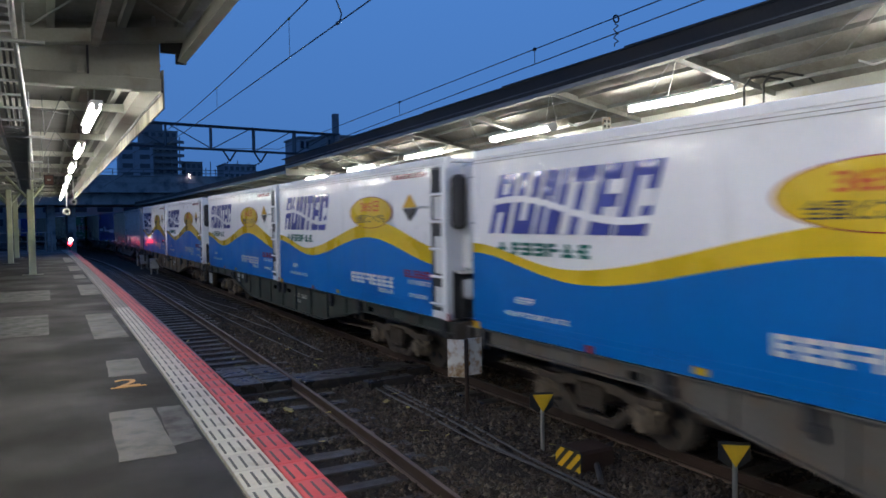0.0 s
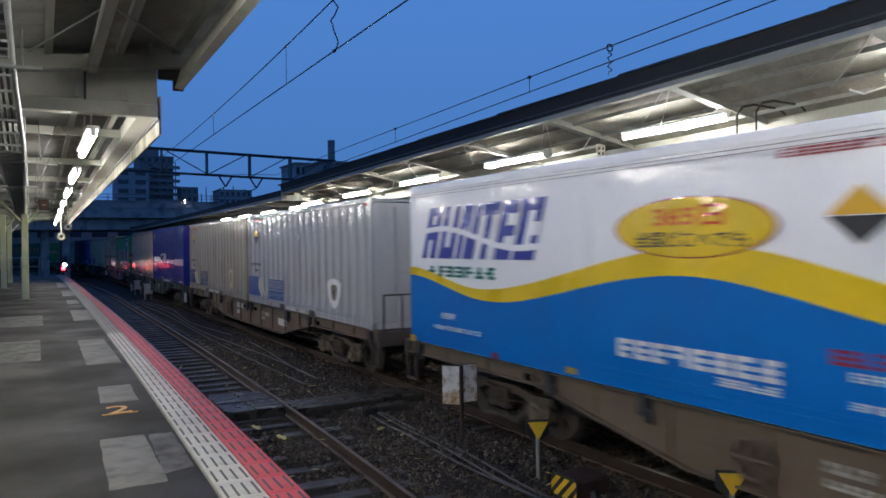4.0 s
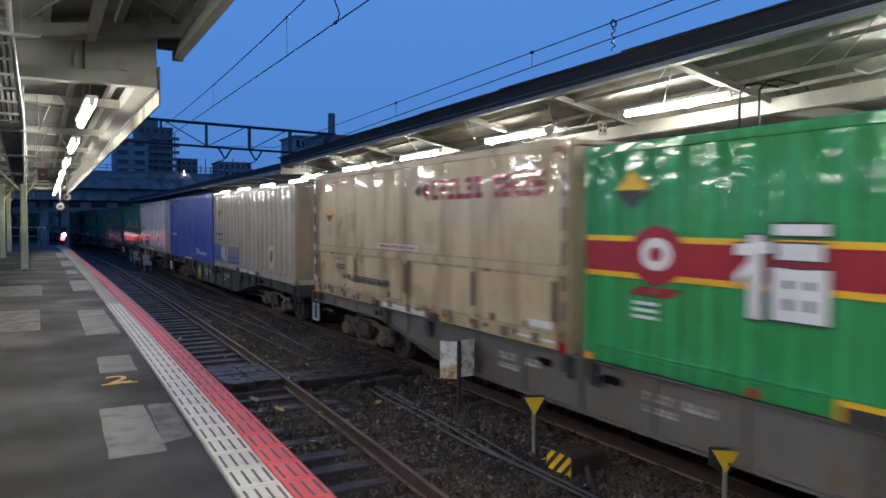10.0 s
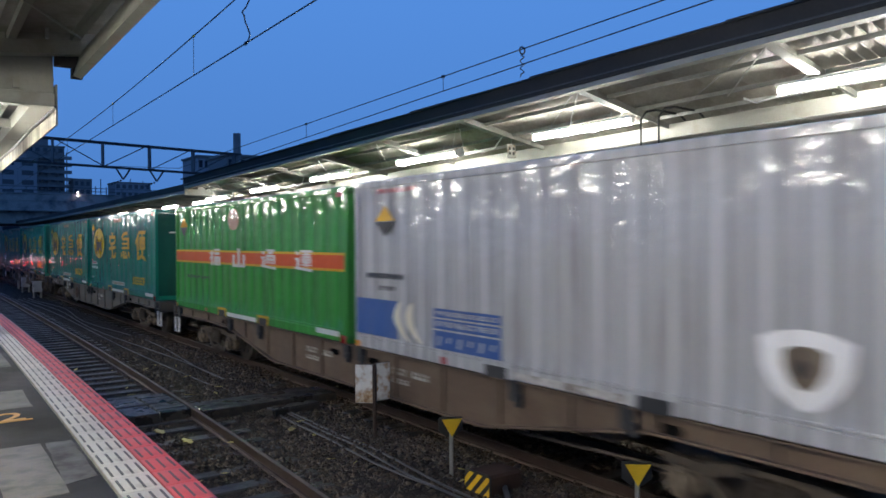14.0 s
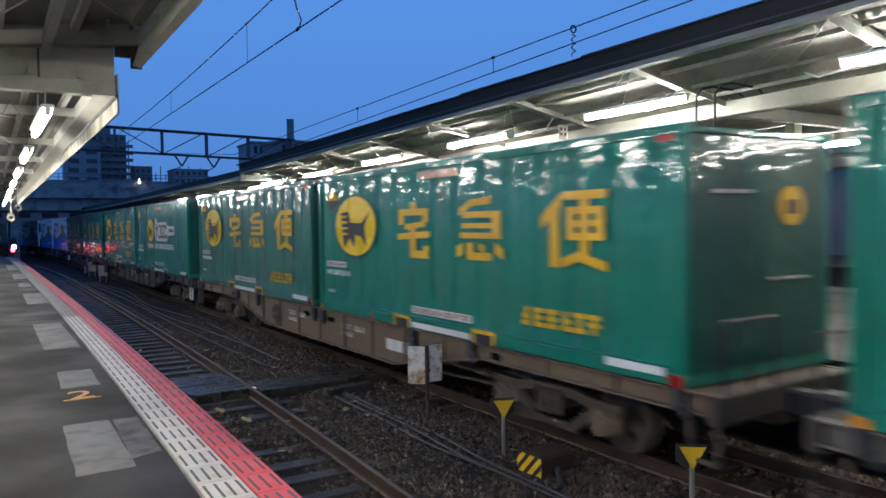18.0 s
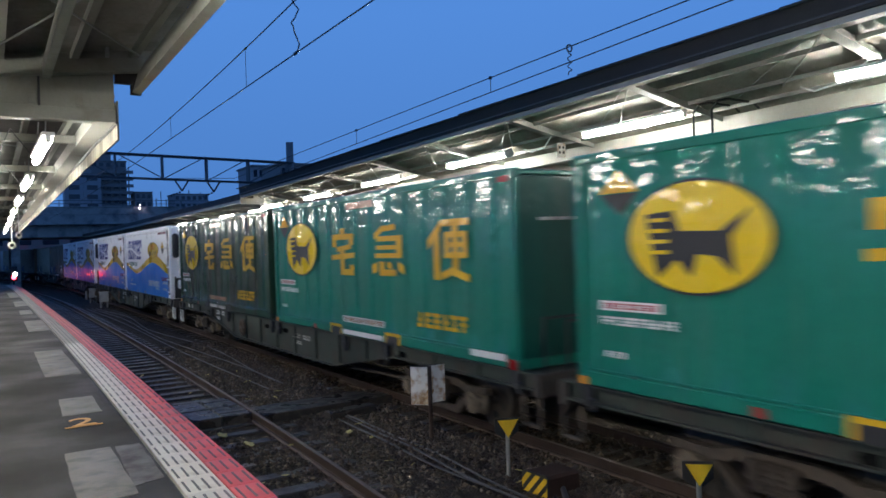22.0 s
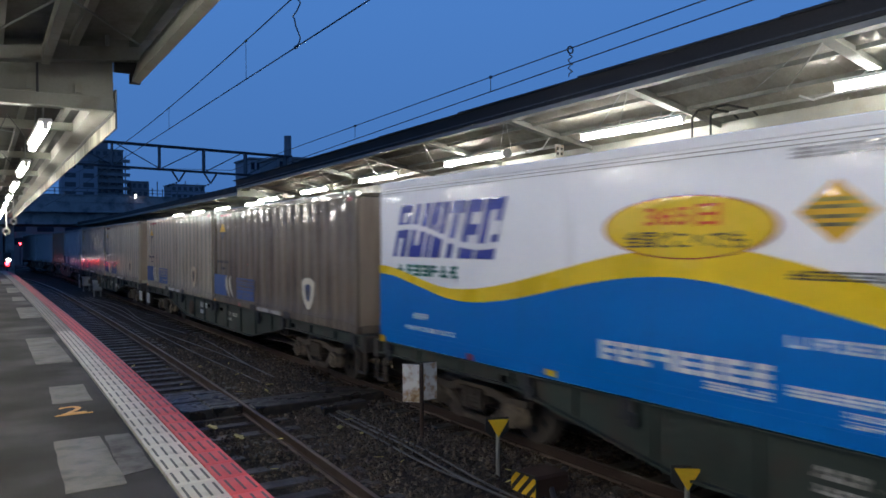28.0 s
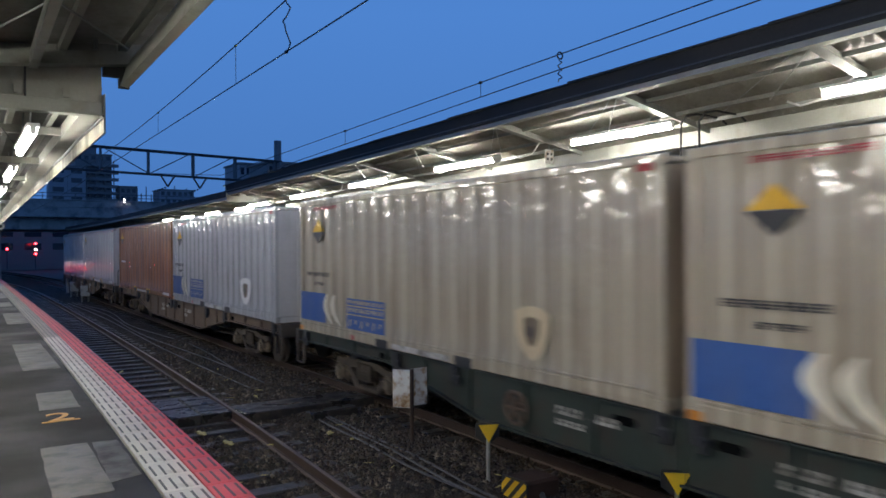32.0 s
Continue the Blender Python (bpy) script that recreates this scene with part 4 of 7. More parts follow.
part("clip", Shape().box(3.335, 3.365, 8.72, 8.8, con1(8.75) - 0.02, con1(8.75) + 0.02, 0.008), WIRE, ov1)


def low2(y):
    return 4.50 - 0.033 * y


def up2(y):
    return 4.63 - 0.022 * y


ov2 = wires("overhead_line_far", "dark overhead wires above the freight train", [("messenger_wire", [(7.07, y, up2(y)) for y in (-8, 0, 8, 16, 24)] + [(7.07, 45, 6.05)]), ("contact_wire", [(7.07, y, low2(y)) for y in (-8, 0, 8, 16, 20)])])
for y in (9.75, 14.8):
    part("clip", Shape().box(7.045, 7.095, y - 0.028, y + 0.028, up2(y) - 0.024, up2(y) + 0.024, 0.01), WIRE, ov2)
    part("dropper", Shape().tube((7.07, y, up2(y)), (7.07, y, low2(y)), 0.006, 5), WIRE, ov2)
part("dropper", Shape().tube((7.07, 4.2, up2(4.2)), (7.07, 4.2, low2(4.2)), 0.006, 5), WIRE, ov2)
ring = [(7.07 + 0.05 * math.sin(a * 0.63), 7.85, up2(7.85) - 0.02 + 0.05 * math.cos(a * 0.63)) for a in range(11)]
part("ring_hanger", Shape().pipe(ring, 0.012, 5), WIRE, ov2)
coil = [(7.07 + 0.035 * math.sin(k * 1.7), 7.85 + 0.03 * math.cos(k * 1.7), up2(7.85) - 0.08 - 0.028 * k) for k in range(12)]
part("coil_hanger", Shape().pipe(coil, 0.008, 5), WIRE, ov2)

gan = thing("overhead_gantry", "dark steel lattice gantry across the tracks", "gantry")
YG = 45.0


def gtop(x):
    return 7.52 - 0.022 * (x - 3)


for dy in (-0.3, 0.3):
    part("top_chord", Shape().tube((-6, YG + dy, gtop(-6)), (17.1, YG + dy, gtop(17.1)), 0.05, 6), DARK_STEEL, gan)
    part("bottom_chord", Shape().tube((-6, YG + dy, gtop(-6) - 1.35), (17.1, YG + dy, gtop(17.1) - 1.35), 0.042, 6), DARK_STEEL, gan)
for i in range(10):
    x = -6.06 + i * 2.53
    if x < 17.1:
        part("upright", Shape().box(x - 0.026, x + 0.026, YG - 0.3, YG + 0.3, gtop(x) - 1.35, gtop(x), 0), DARK_STEEL, gan)
        up = x < 8
        a, b = (x, gtop(x)), (x + 2.43, gtop(x) - 1.35)
        if not up:
            a, b = (x, gtop(x) - 1.35), (x + 2.43, gtop(x))
        if x + 2.43 < 17.4:
            part("diagonal", Shape().tube((a[0], YG - 0.3, a[1]), (b[0], YG - 0.3, b[1]), 0.03, 6), DARK_STEEL, gan)
part("mast", Shape().tube((17.15, YG + 0.6, -1.2), (17.15, YG + 0.6, 8.62), 0.26, 12, r2=0.23), CONC_POLE, gan, "round concrete mast")
part("mast", Shape().tube((-6.2, YG + 0.6, -1.2), (-6.2, YG + 0.6, 8.4), 0.26, 12, r2=0.23), CONC_POLE, gan, "round concrete mast")
for x in (10.2, 12.05):
    part("drop_arm", Shape().pipe([(x - 0.4, YG, gtop(x) - 1.35), (x, YG, gtop(x) - 2.0), (x + 0.4, YG, gtop(x) - 1.35)], 0.05, 6), DARK_STEEL, gan)
    for k in range(4):
        part("insulator", Shape().tube((x - 0.1 - 0.16 * k, YG, gtop(x) - 2.06 - 0.07 * k), (x - 0.18 - 0.16 * k, YG, gtop(x) - 2.09 - 0.07 * k), 0.055, 8), DARK_STEEL, gan)

# ---- distance
br = thing("road_bridge", "dark concrete road bridge over the tracks", "bridge")
YB = 84
part("deck", Shape().box(-40, 40, YB, YB + 12, 4.95, 6.0, 0.05), BRIDGE, br)
part("parapet", Shape().box(-40, 40, YB, YB + 0.3, 6.003, 6.7, 0.03), BRIDGE, br)
part("ledge", Shape().box(-40, 40, YB - 0.25, YB, 4.95, 5.2, 0.03), BRIDGE, br)
part("coping", Shape().box(-40, 40, YB - 0.08, YB + 0.38, 6.703, 6.8, 0.02), BRIDGE, br)
for z in (6.62, 6.92):
    part("bridge_lamp", Shape().tube((14.62, YB - 0.2, z - 0.05), (14.62, YB - 0.2, z + 0.05), 0.06, 8), WHITEGLOW, br, "small glowing lamp")
part("lamp_bracket", Shape().box(14.58, 14.66, YB - 0.14, YB - 0.081, 6.4, 7.1), DARK_STEEL, br)
part("underside", Shape().box(-40, 40, YB + 0.6, YB + 11, 3.7, 4.94, 0.05), BRIDGE, br)
for i in range(27):
    x = -38 + i * 3
    part("fence_post", Shape().tube((x, YB + 0.15, 6.8), (x, YB + 0.15, 7.46), 0.04, 6), DARK_STEEL, br)
for z in (7.1, 7.44):
    part("fence_rail", Shape().tube((-40, YB + 0.15, z), (40, YB + 0.15, z), 0.035, 6), DARK_STEEL, br)
for x in (-12, 1.2, 3.1, 20, 33):
    part("pier", Shape().box(x - 0.4, x + 0.4, YB + 2, YB + 9, -1.6, 3.75, 0.05), BRIDGE, br)


def block(name, label, x0, x1, y0, y1, h, floors, bays, wall, balcony=False, lit=()):
    b = thing(name, label, "building", at=pose(0, 0, 0))
    part("wall", Shape().box(x0, x1, y0, y1, -1.6, h, 0.05), wall, b)
    part("roof", Shape().box(x0 - 0.3, x1 + 0.3, y0 - 0.3, y1 + 0.3, h + 0.003, h + 0.4, 0.05), TOWER, b)
    fh, bw = (h - 1) / floors, (x1 - x0) / bays
    pane = Shape().box(-bw * 0.3, bw * 0.3, -0.06, 0.0, 0, fh * 0.5, 0.02).mesh("window", PANE)
    bal = Shape().box(-(x1 - x0) / 2 - 0.5, (x1 - x0) / 2 + 0.7, -1.2, -0.08, 0, fh * 0.38, 0.03).mesh("balcony", TOWER)
    for i in range(floors):
        z = 1 + i * fh
        if balcony:
            part("balcony", bal, None, b, at=pose((x0 + x1) / 2, y0, z - 0.3))
        for j in range(bays):
            part("window", pane, None, b, at=pose(x0 + (j + 0.5) * bw, y0 - 0.003, z + fh * 0.3))
    return b


tower = block("apartment_tower", "tall dark apartment block with stacked balconies", 36.0, 48.4, 301, 318, 36.8, 13, 5, TOWER)
part("upper_storey", Shape().box(34.4, 43.4, 303, 316, 36.81, 39.8, 0.05), TOWER, tower)
part("roof_plant", Shape().box(37.0, 41.0, 305, 312, 39.81, 41.4, 0.05), TOWER, tower)
gallery = Shape().box(-6.2, 8.4, -1.3, -0.08, 0, 1.15, 0.03).mesh("balcony", TOWER)
fin = Shape().box(-0.12, 0.12, -1.2, -0.09, 1.16, 2.6).mesh("balcony_fin", TOWER)
for i in range(11):
    z = 6.3 + 2.6 * i
    b = part("balcony", gallery, None, tower, at=pose(42.2, 301, z))
    for j in range(5):
        part("balcony_fin", fin, None, b, at=pose(-5.6 + 3.1 * j, 0, 0))
block("pale_building", "pale blank facade before the apartment block", 26.5, 38.3, 292, 300, 31.0, 9, 2, TOWER_PALE)
block("low_house", "low dark building beside the tower", 50.4, 56.3, 296, 306, 24.8, 8, 3, TOWER)
block("wide_house", "wide grey building behind the bridge", 64.6, 77.4, 296, 308, 24.2, 8, 6, TOWER_PALE)
block("roof_house", "pale flat with windows behind the canopy", 48.4, 53.2, 150, 160, 19.0, 6, 4, TOWER_PALE)
block("end_house", "far building near the mast", 47, 56, 130, 140, 17.2, 6, 4, TOWER)
mast_row = thing("roof_aerials", "thin dark masts on the roofs behind the bridge", "aerial", at=pose(0, 300, 0))
for x, h in ((57.2, 25.0), (58.6, 23.0), (60.4, 25.6), (62.3, 22.6), (71, 26.2), (75.5, 25.4)):
    part("aerial", Shape().tube((x, 0, -1.6 if x < 64 else 24.5), (x, 0, h), 0.16, 6), DARK_STEEL, mast_row)
block("corner_house", "dark tall building beyond the far canopy", 74, 95, 24, 40, 34, 11, 6, TOWER)
block("side_row", "dark low row of buildings beyond the far platforms", 46, 56, -40, 122, 7.5, 2, 3, TOWER)
block("low_row", "low dark row of houses beyond the bridge", -60, 60, 136, 146, 5.2, 2, 30, TOWER)
block("left_house", "dark building beyond the platform end", -30, -8, 110, 125, 12, 4, 6, TOWER)

# unseen block added behind the viewer to keep sky light off the end walls
over = thing("sky_blocker", "unseen plain block across the tracks behind, added against the sky", "building", kind="structure")
part("hall", Shape().box(-30, 40, -34, -24, 5.3, 12.0, 0.05), TOWER, over)
for x in (-12, 4.75, 9.6, 24):
    part("pier", Shape().box(x - 0.15, x + 0.15, -33, -25, -1.6, 5.29, 0.05), BRIDGE, over)
pl3 = thing("third_platform", "dim platform with a canopy beyond", "platform", kind="structure")
part("slab", Shape().box(26, 34, -20, 90, -1.2, 0, 0.03), ASPHALT, pl3)
part("roof", Shape().box(25.6, 34.4, -20, 70, 4.0, 4.3, 0.03), ROOF_UNDER, pl3)
part("long_beam", Shape().box(26.4, 26.7, -20, 70, 3.6, 3.9, 0.01), STEEL_CREAM, pl3)
for i in range(13):
    part("post", Shape().box(29.8, 30.1, -18 + i * 6.5, -17.7 + i * 6.5, 0, 4.0, 0.02), STEEL_POST, pl3)
for i in range(5):
    fluorescent(28, -4 + 6 * i, 3.7, "third platform lamps", "lit fluorescent lamp under the dim canopy")

# signals beyond the platform end


def signal(x, y, z, lamps, tag):
    s = thing("signal_post", tag, "signal", at=pose(x, y, 0))
    part("mast", Shape().tube((0, 0.2, -1.3), (0, 0.2, z + 0.5), 0.07, 8), DARK_STEEL, s)
    part("head", Shape().box(-0.28, 0.28, 0.02, 0.3, z - 0.35, z + 0.95, 0.04), BLACK, s)
    for dx, dz, m in lamps:
        part("lens", Shape().tube((dx, 0.0, z + dz), (dx, -0.06, z + dz), 0.17, 12), m, s, "glowing lens")
        part("hood", Shape().box(dx - 0.2, dx + 0.2, -0.25, 0.02, z + dz + 0.19, z + dz + 0.22), BLACK, s)


signal(2.45, 74, 0.05, ((0, 0.0, REDGLOW), (0.1, 0.3, WHITEGLOW)), "low signal glowing red and white")
signal(6.1, 130, 1.8, ((0, 0.0, REDGLOW),), "tall signal glowing red")
signal(9.9, 130, 1.0, ((0, 0.0, REDGLOW), (0, 0.7, WHITEGLOW), (0, 1.6, REDGLOW)), "signal with two red lenses and a white one")

# ---- the freight train
def paint(name, col, dirt, at=0.66, rough=0.45, vary=0.08, wave=0.012, coat=1.0, ribs=0.0, start=4.66, dents=5.5):
    return surface(name, col, rough, vary=vary, spec=0.2, dents=dents, fine=14, coarse=0.9, bump=0.03, dist=0.002, dirt=dirt, dirt_at=at, coat=coat, wave=wave, streak=0.16, rand=0.05, ribs=ribs, start=start)


P_WHITE = paint("white_container_paint", (0.9, 0.9, 0.89), (0.62, 0.62, 0.6), 0.75, 0.34, 0.04, 0.006, 0.25)
P_BLUE = paint("bright_blue_paint", (0.002, 0.15, 0.52), (0.008, 0.13, 0.4), 0.72, 0.38, 0.06, 0.002, 0.2)
P_YELLOW = paint("yellow_container_paint", (0.8, 0.55, 0.02), (0.6, 0.42, 0.05), 0.75, 0.3)
P_NAVY = paint("navy_mark_paint", (0.045, 0.06, 0.33), (0.05, 0.06, 0.25), 0.8, 0.35)
P_TAN = paint("dirty_tan_paint", (0.45, 0.39, 0.28), (0.33, 0.275, 0.19), 0.62, ribs=0.47)
P_TANDULL = paint("dull_grey_tan_paint", (0.4, 0.345, 0.25), (0.33, 0.275, 0.195), 0.6, ribs=0.47)
P_TANOLD = paint("old_brownish_tan_paint", (0.41, 0.325, 0.22), (0.29, 0.225, 0.145), 0.6, ribs=0.47)
P_BROWN = paint("dirty_brown_grey_paint", (0.215, 0.17, 0.12), (0.13, 0.098, 0.066), 0.56, ribs=0.47)
P_SILVER = paint("silver_grey_paint", (0.45, 0.45, 0.44), (0.33, 0.32, 0.3), 0.66, ribs=0.47)
P_CREAM = paint("cream_container_paint", (0.52, 0.41, 0.245), (0.33, 0.235, 0.125), 0.58, 0.32, wave=0.005, dents=2.6)
P_DEEP = paint("worn_blue_paint", (0.03, 0.066, 0.33), (0.04, 0.07, 0.25), 0.62, wave=0.008, coat=0.45, ribs=0.47)
P_NAVYSIDE = paint("glossy_navy_paint", (0.013, 0.027, 0.235), (0.02, 0.035, 0.19), 0.68, wave=0.0095, dents=6.5)
P_GREEN = paint("grass_green_paint", (0.03, 0.27, 0.08), (0.05, 0.22, 0.075), 0.66, ribs=0.47)
P_LIME = paint("leaf_green_paint", (0.045, 0.28, 0.045), (0.06, 0.22, 0.05), 0.62, ribs=0.47)
P_TEAL = paint("dark_green_paint", (0.006, 0.16, 0.114), (0.035, 0.15, 0.11), 0.64)
P_TEALW = paint("faded_green_paint", (0.03, 0.15, 0.11), (0.055, 0.135, 0.1), 0.55)
P_OLIVE = paint("grimy_olive_paint", (0.02, 0.066, 0.036), (0.042, 0.043, 0.026), 0.5)
P_RUSTED = paint("rust_stained_plate_paint", (0.5, 0.33, 0.22), (0.26, 0.14, 0.08), 0.55)
P_ORANGE = paint("rusty_orange_paint", (0.34, 0.16, 0.075), (0.24, 0.13, 0.08), 0.58, ribs=0.47)
P_RED = paint("dark_red_paint", (0.3, 0.018, 0.03), (0.24, 0.02, 0.03), 0.75)
P_VERMILION = paint("vermilion_letter_paint", (0.68, 0.1, 0.02), (0.55, 0.1, 0.03), 0.75)
P_DULLBLUE = paint("dull_blue_mark_paint", (0.055, 0.085, 0.17), (0.1, 0.1, 0.13), 0.6)
P_MARKBLUE = paint("mark_blue_paint", (0.05, 0.115, 0.32), (0.11, 0.145, 0.26), 0.58)
P_GOLD = paint("gold_mark_paint", (0.7, 0.4, 0.02), (0.5, 0.3, 0.04), 0.66)
P_LETTER = paint("white_letter_paint", (0.72, 0.72, 0.7), (0.5, 0.5, 0.47), 0.7)
P_ARC = paint("cream_arc_paint", (0.82, 0.77, 0.6), (0.55, 0.48, 0.33), 0.62)
P_BADGE = paint("old_gold_badge_paint", (0.66, 0.52, 0.26), (0.5, 0.4, 0.22), 0.62)
P_IVORY = paint("dull_ivory_badge_paint", (0.64, 0.52, 0.33), (0.45, 0.36, 0.22), 0.6)
P_BADGEW = paint("worn_white_badge_paint", (0.85, 0.84, 0.8), (0.6, 0.56, 0.48), 0.62)
P_LAMPRED = surface("red_reflector", (0.28, 0.02, 0.02), 0.3, vary=0.15)
P_REFL = surface("orange_reflector", (0.55, 0.2, 0.02), 0.35, vary=0.15)
# green darkened for the shade on end walls between containers
P_TEALEND = paint("shaded_green_end_paint", (0.006, 0.075, 0.057), (0.01, 0.05, 0.04), 0.54)
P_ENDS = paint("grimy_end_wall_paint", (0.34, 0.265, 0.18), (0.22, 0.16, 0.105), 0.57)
P_STENCIL = surface("grimy_stencil_paint", (0.5, 0.48, 0.43), 0.6, vary=0.2, coarse=4.0, dirt=(0.16, 0.14, 0.11), dirt_at=0.52)
# black that paints the shade inside the sill slots
SLOT_SHADE = surface("black_slot_shade", (0.006, 0.006, 0.006), 0.95, vary=0.1, bump=0.0, spec=0.0)
P_RUST = surface("dark_rust", (0.1, 0.06, 0.035), 0.8, vary=0.4, coarse=5.0, dirt=(0.05, 0.035, 0.025), dirt_at=0.5)
P_OLDGOLD = surface("grimy_yellow_paint", (0.42, 0.36, 0.06), 0.5, vary=0.25, dirt=(0.12, 0.1, 0.04), dirt_at=0.58)
P_UNIT = paint("white_unit_paint", (0.78, 0.78, 0.76), (0.55, 0.54, 0.5), 0.68, 0.2, 0.05, 0.004)
# near black for dark parts, and for shade painted over recesses
P_DARK = surface("dark_paint_and_shade", (0.022, 0.022, 0.024), 0.6, vary=0.25)
F_GREEN = surface("grimy_green_frame", (0.024, 0.034, 0.026), 0.6, vary=0.3, fine=18, coarse=1.1, bump=0.2, dist=0.004, dirt=(0.036, 0.028, 0.02), dirt_at=0.57)
F_GREY = surface("grimy_grey_frame", (0.105, 0.098, 0.086), 0.6, vary=0.25, fine=18, coarse=1.1, bump=0.2, dist=0.004, dirt=(0.12, 0.085, 0.055), dirt_at=0.6)
F_TAN = surface("dusty_tan_frame", (0.115, 0.084, 0.052), 0.7, vary=0.3, fine=18, coarse=1.1, bump=0.25, dist=0.004, dirt=(0.12, 0.085, 0.06), dirt_at=0.6)
F_BROWN = surface("rusty_brown_frame", (0.11, 0.073, 0.048), 0.7, vary=0.3, fine=18, coarse=1.1, bump=0.25, dist=0.004, dirt=(0.14, 0.1, 0.065), dirt_at=0.58)
BOGIE = surface("dusty_bogie_steel", (0.07, 0.053, 0.038), 0.75, vary=0.35, fine=20, coarse=2.5, bump=0.3, dist=0.005, dirt=(0.035, 0.029, 0.024), dirt_at=0.55)
AXLE = surface("dusty_axle_cover", (0.16, 0.125, 0.085), 0.8, vary=0.35, fine=20, coarse=3.5, bump=0.3, dist=0.005, dirt=(0.07, 0.055, 0.042), dirt_at=0.52)
BEAM = surface("grimy_end_beam", (0.05, 0.04, 0.033), 0.7, vary=0.35, bump=0.2)
WHEEL = surface("wheel_steel", (0.09, 0.075, 0.06), 0.6, metal=0.1, vary=0.3, bump=0.2)
L31, WID = 9.42, 1.235
PX = -WID - 0.016  # plane of the painted marks


def wavy_side(x, L, z0, z1, ribs, amp, seed):
    """A side sheet: pressed ribs and slight dents."""
    s = Shape()
    rows = 12
    if ribs:
        share = (0.0, 0.09, 0.18, 0.235, 0.25, 0.36, 0.375, 0.5, 0.625, 0.64, 0.75, 0.765, 0.82, 0.91)
        span = sorted({round(min(L, (k + q) * ribs), 4) for k in range(int(L / ribs) + 1) for q in share} | {round(L, 4)})
    else:
        span = [L * i / int(L * 10) for i in range(int(L * 10) + 1)]
    cols = len(span) - 1
    bow = random.Random(seed)
    bows = [bow.uniform(-1, 1) for i in range(80)]
    sg = 1 if x > 0 else -1
    vs = []
    for j in range(rows + 1):
        for i in range(cols + 1):
            y = -L / 2 + span[i]
            z = z0 + (z1 - z0) * j / rows
            d = amp * noise.noise(Vector((seed * 7.3, y * 1.15, z * 0.8))) + 0.5 * amp * noise.noise(Vector((seed * 3.1, y * 3.6, z * 2.6)))
            if ribs:
                ph = (span[i] / ribs) % 1.0
                near = min(ph, 1 - ph)
                if 0 < j < rows:
                    d -= 0.038 * min(1.0, max(0.0, (near - 0.25) / 0.11))
                    if near < 0.235:
                        d += 0.0032 * bows[int(span[i] / ribs + 0.5)] * (1 - (near / 0.235) ** 2)
            vs.append((x + sg * d, y, z))
    n = cols + 1
    fs = [(j * n + i, j * n + i + 1, (j + 1) * n + i + 1, (j + 1) * n + i) for j in range(rows) for i in range(cols)]
    return s.add(vs, fs, 0, True)


MESH = {}


def shell(key, L, H, ribs, mat, seed):
    """The meshes of a container's shell, made once for each kind."""
    if key in MESH:
        return MESH[key]
    d = {}
    d["side"] = wavy_side(-WID, L - 0.2, 0.16, H - 0.1, ribs, 0.009 if ribs else 0.003, seed).mesh("side_panel", mat)
    d["side2"] = wavy_side(WID, L - 0.2, 0.16, H - 0.1, ribs, 0.004, seed + 3).mesh("side_panel", mat)
    # green end walls get the shade-darkened copy, tan ones a browner paint
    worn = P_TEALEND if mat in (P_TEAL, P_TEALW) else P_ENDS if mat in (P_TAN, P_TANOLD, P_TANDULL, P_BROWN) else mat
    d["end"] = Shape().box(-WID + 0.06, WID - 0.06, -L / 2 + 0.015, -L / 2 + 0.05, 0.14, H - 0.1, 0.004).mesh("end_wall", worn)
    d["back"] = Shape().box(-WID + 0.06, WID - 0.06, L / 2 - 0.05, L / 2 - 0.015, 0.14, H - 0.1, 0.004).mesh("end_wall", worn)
    d["roof"] = Shape().box(-WID + 0.02, WID - 0.02, -L / 2 + 0.03, L / 2 - 0.03, H - 0.08, H - 0.02, 0.01).mesh("roof", mat)
    d["floor"] = Shape().box(-WID + 0.02, WID - 0.02, -L / 2 + 0.03, L / 2 - 0.03, 0.0, 0.135, 0.01).mesh("floor", mat)
    fr = Shape()
    for sx in (-1, 1):
        fr.box(*sorted((sx * (WID - 0.06), sx * (WID + 0.012))), -L / 2 + 0.16, L / 2 - 0.16, H - 0.11, H, 0.012)
    d["top"] = fr.mesh("top_rail", mat)
    d["bottom"] = Shape().box(-WID - 0.014, -WID + 0.06, -L / 2 + 0.16, L / 2 - 0.16, 0.012, 0.17, 0.01).mesh("bottom_rail", mat)
    d["post"] = Shape().box(-0.045, 0.045, -0.06, 0.06, 0.12, H - 0.1, 0.012).mesh("corner_post", mat)
    d["casting"] = Shape().box(-0.06, 0.06, -0.085, 0.085, 0, 0.125, 0.015).mesh("corner_casting", mat)
    e = Shape()
    e.tube((0, -L / 2 - 0.02, 0.2), (0, -L / 2 - 0.02, H - 0.18), 0.018, 6)
    d["bar"] = e.mesh("lock_bar", mat)
    d["handle"] = Shape().box(0, 0.3, -L / 2 - 0.045, -L / 2 + 0.0, H * 0.42, H * 0.42 + 0.04, 0.005).mesh("lock_handle", mat)
    d["line"] = Shape().box(-WID - 0.019, -WID - 0.004, -L / 2 + 0.2, L / 2 - 0.2, 0.185, 0.215, 0.006).mesh("rubbing_strip", mat)
    MESH[key] = d
    return d


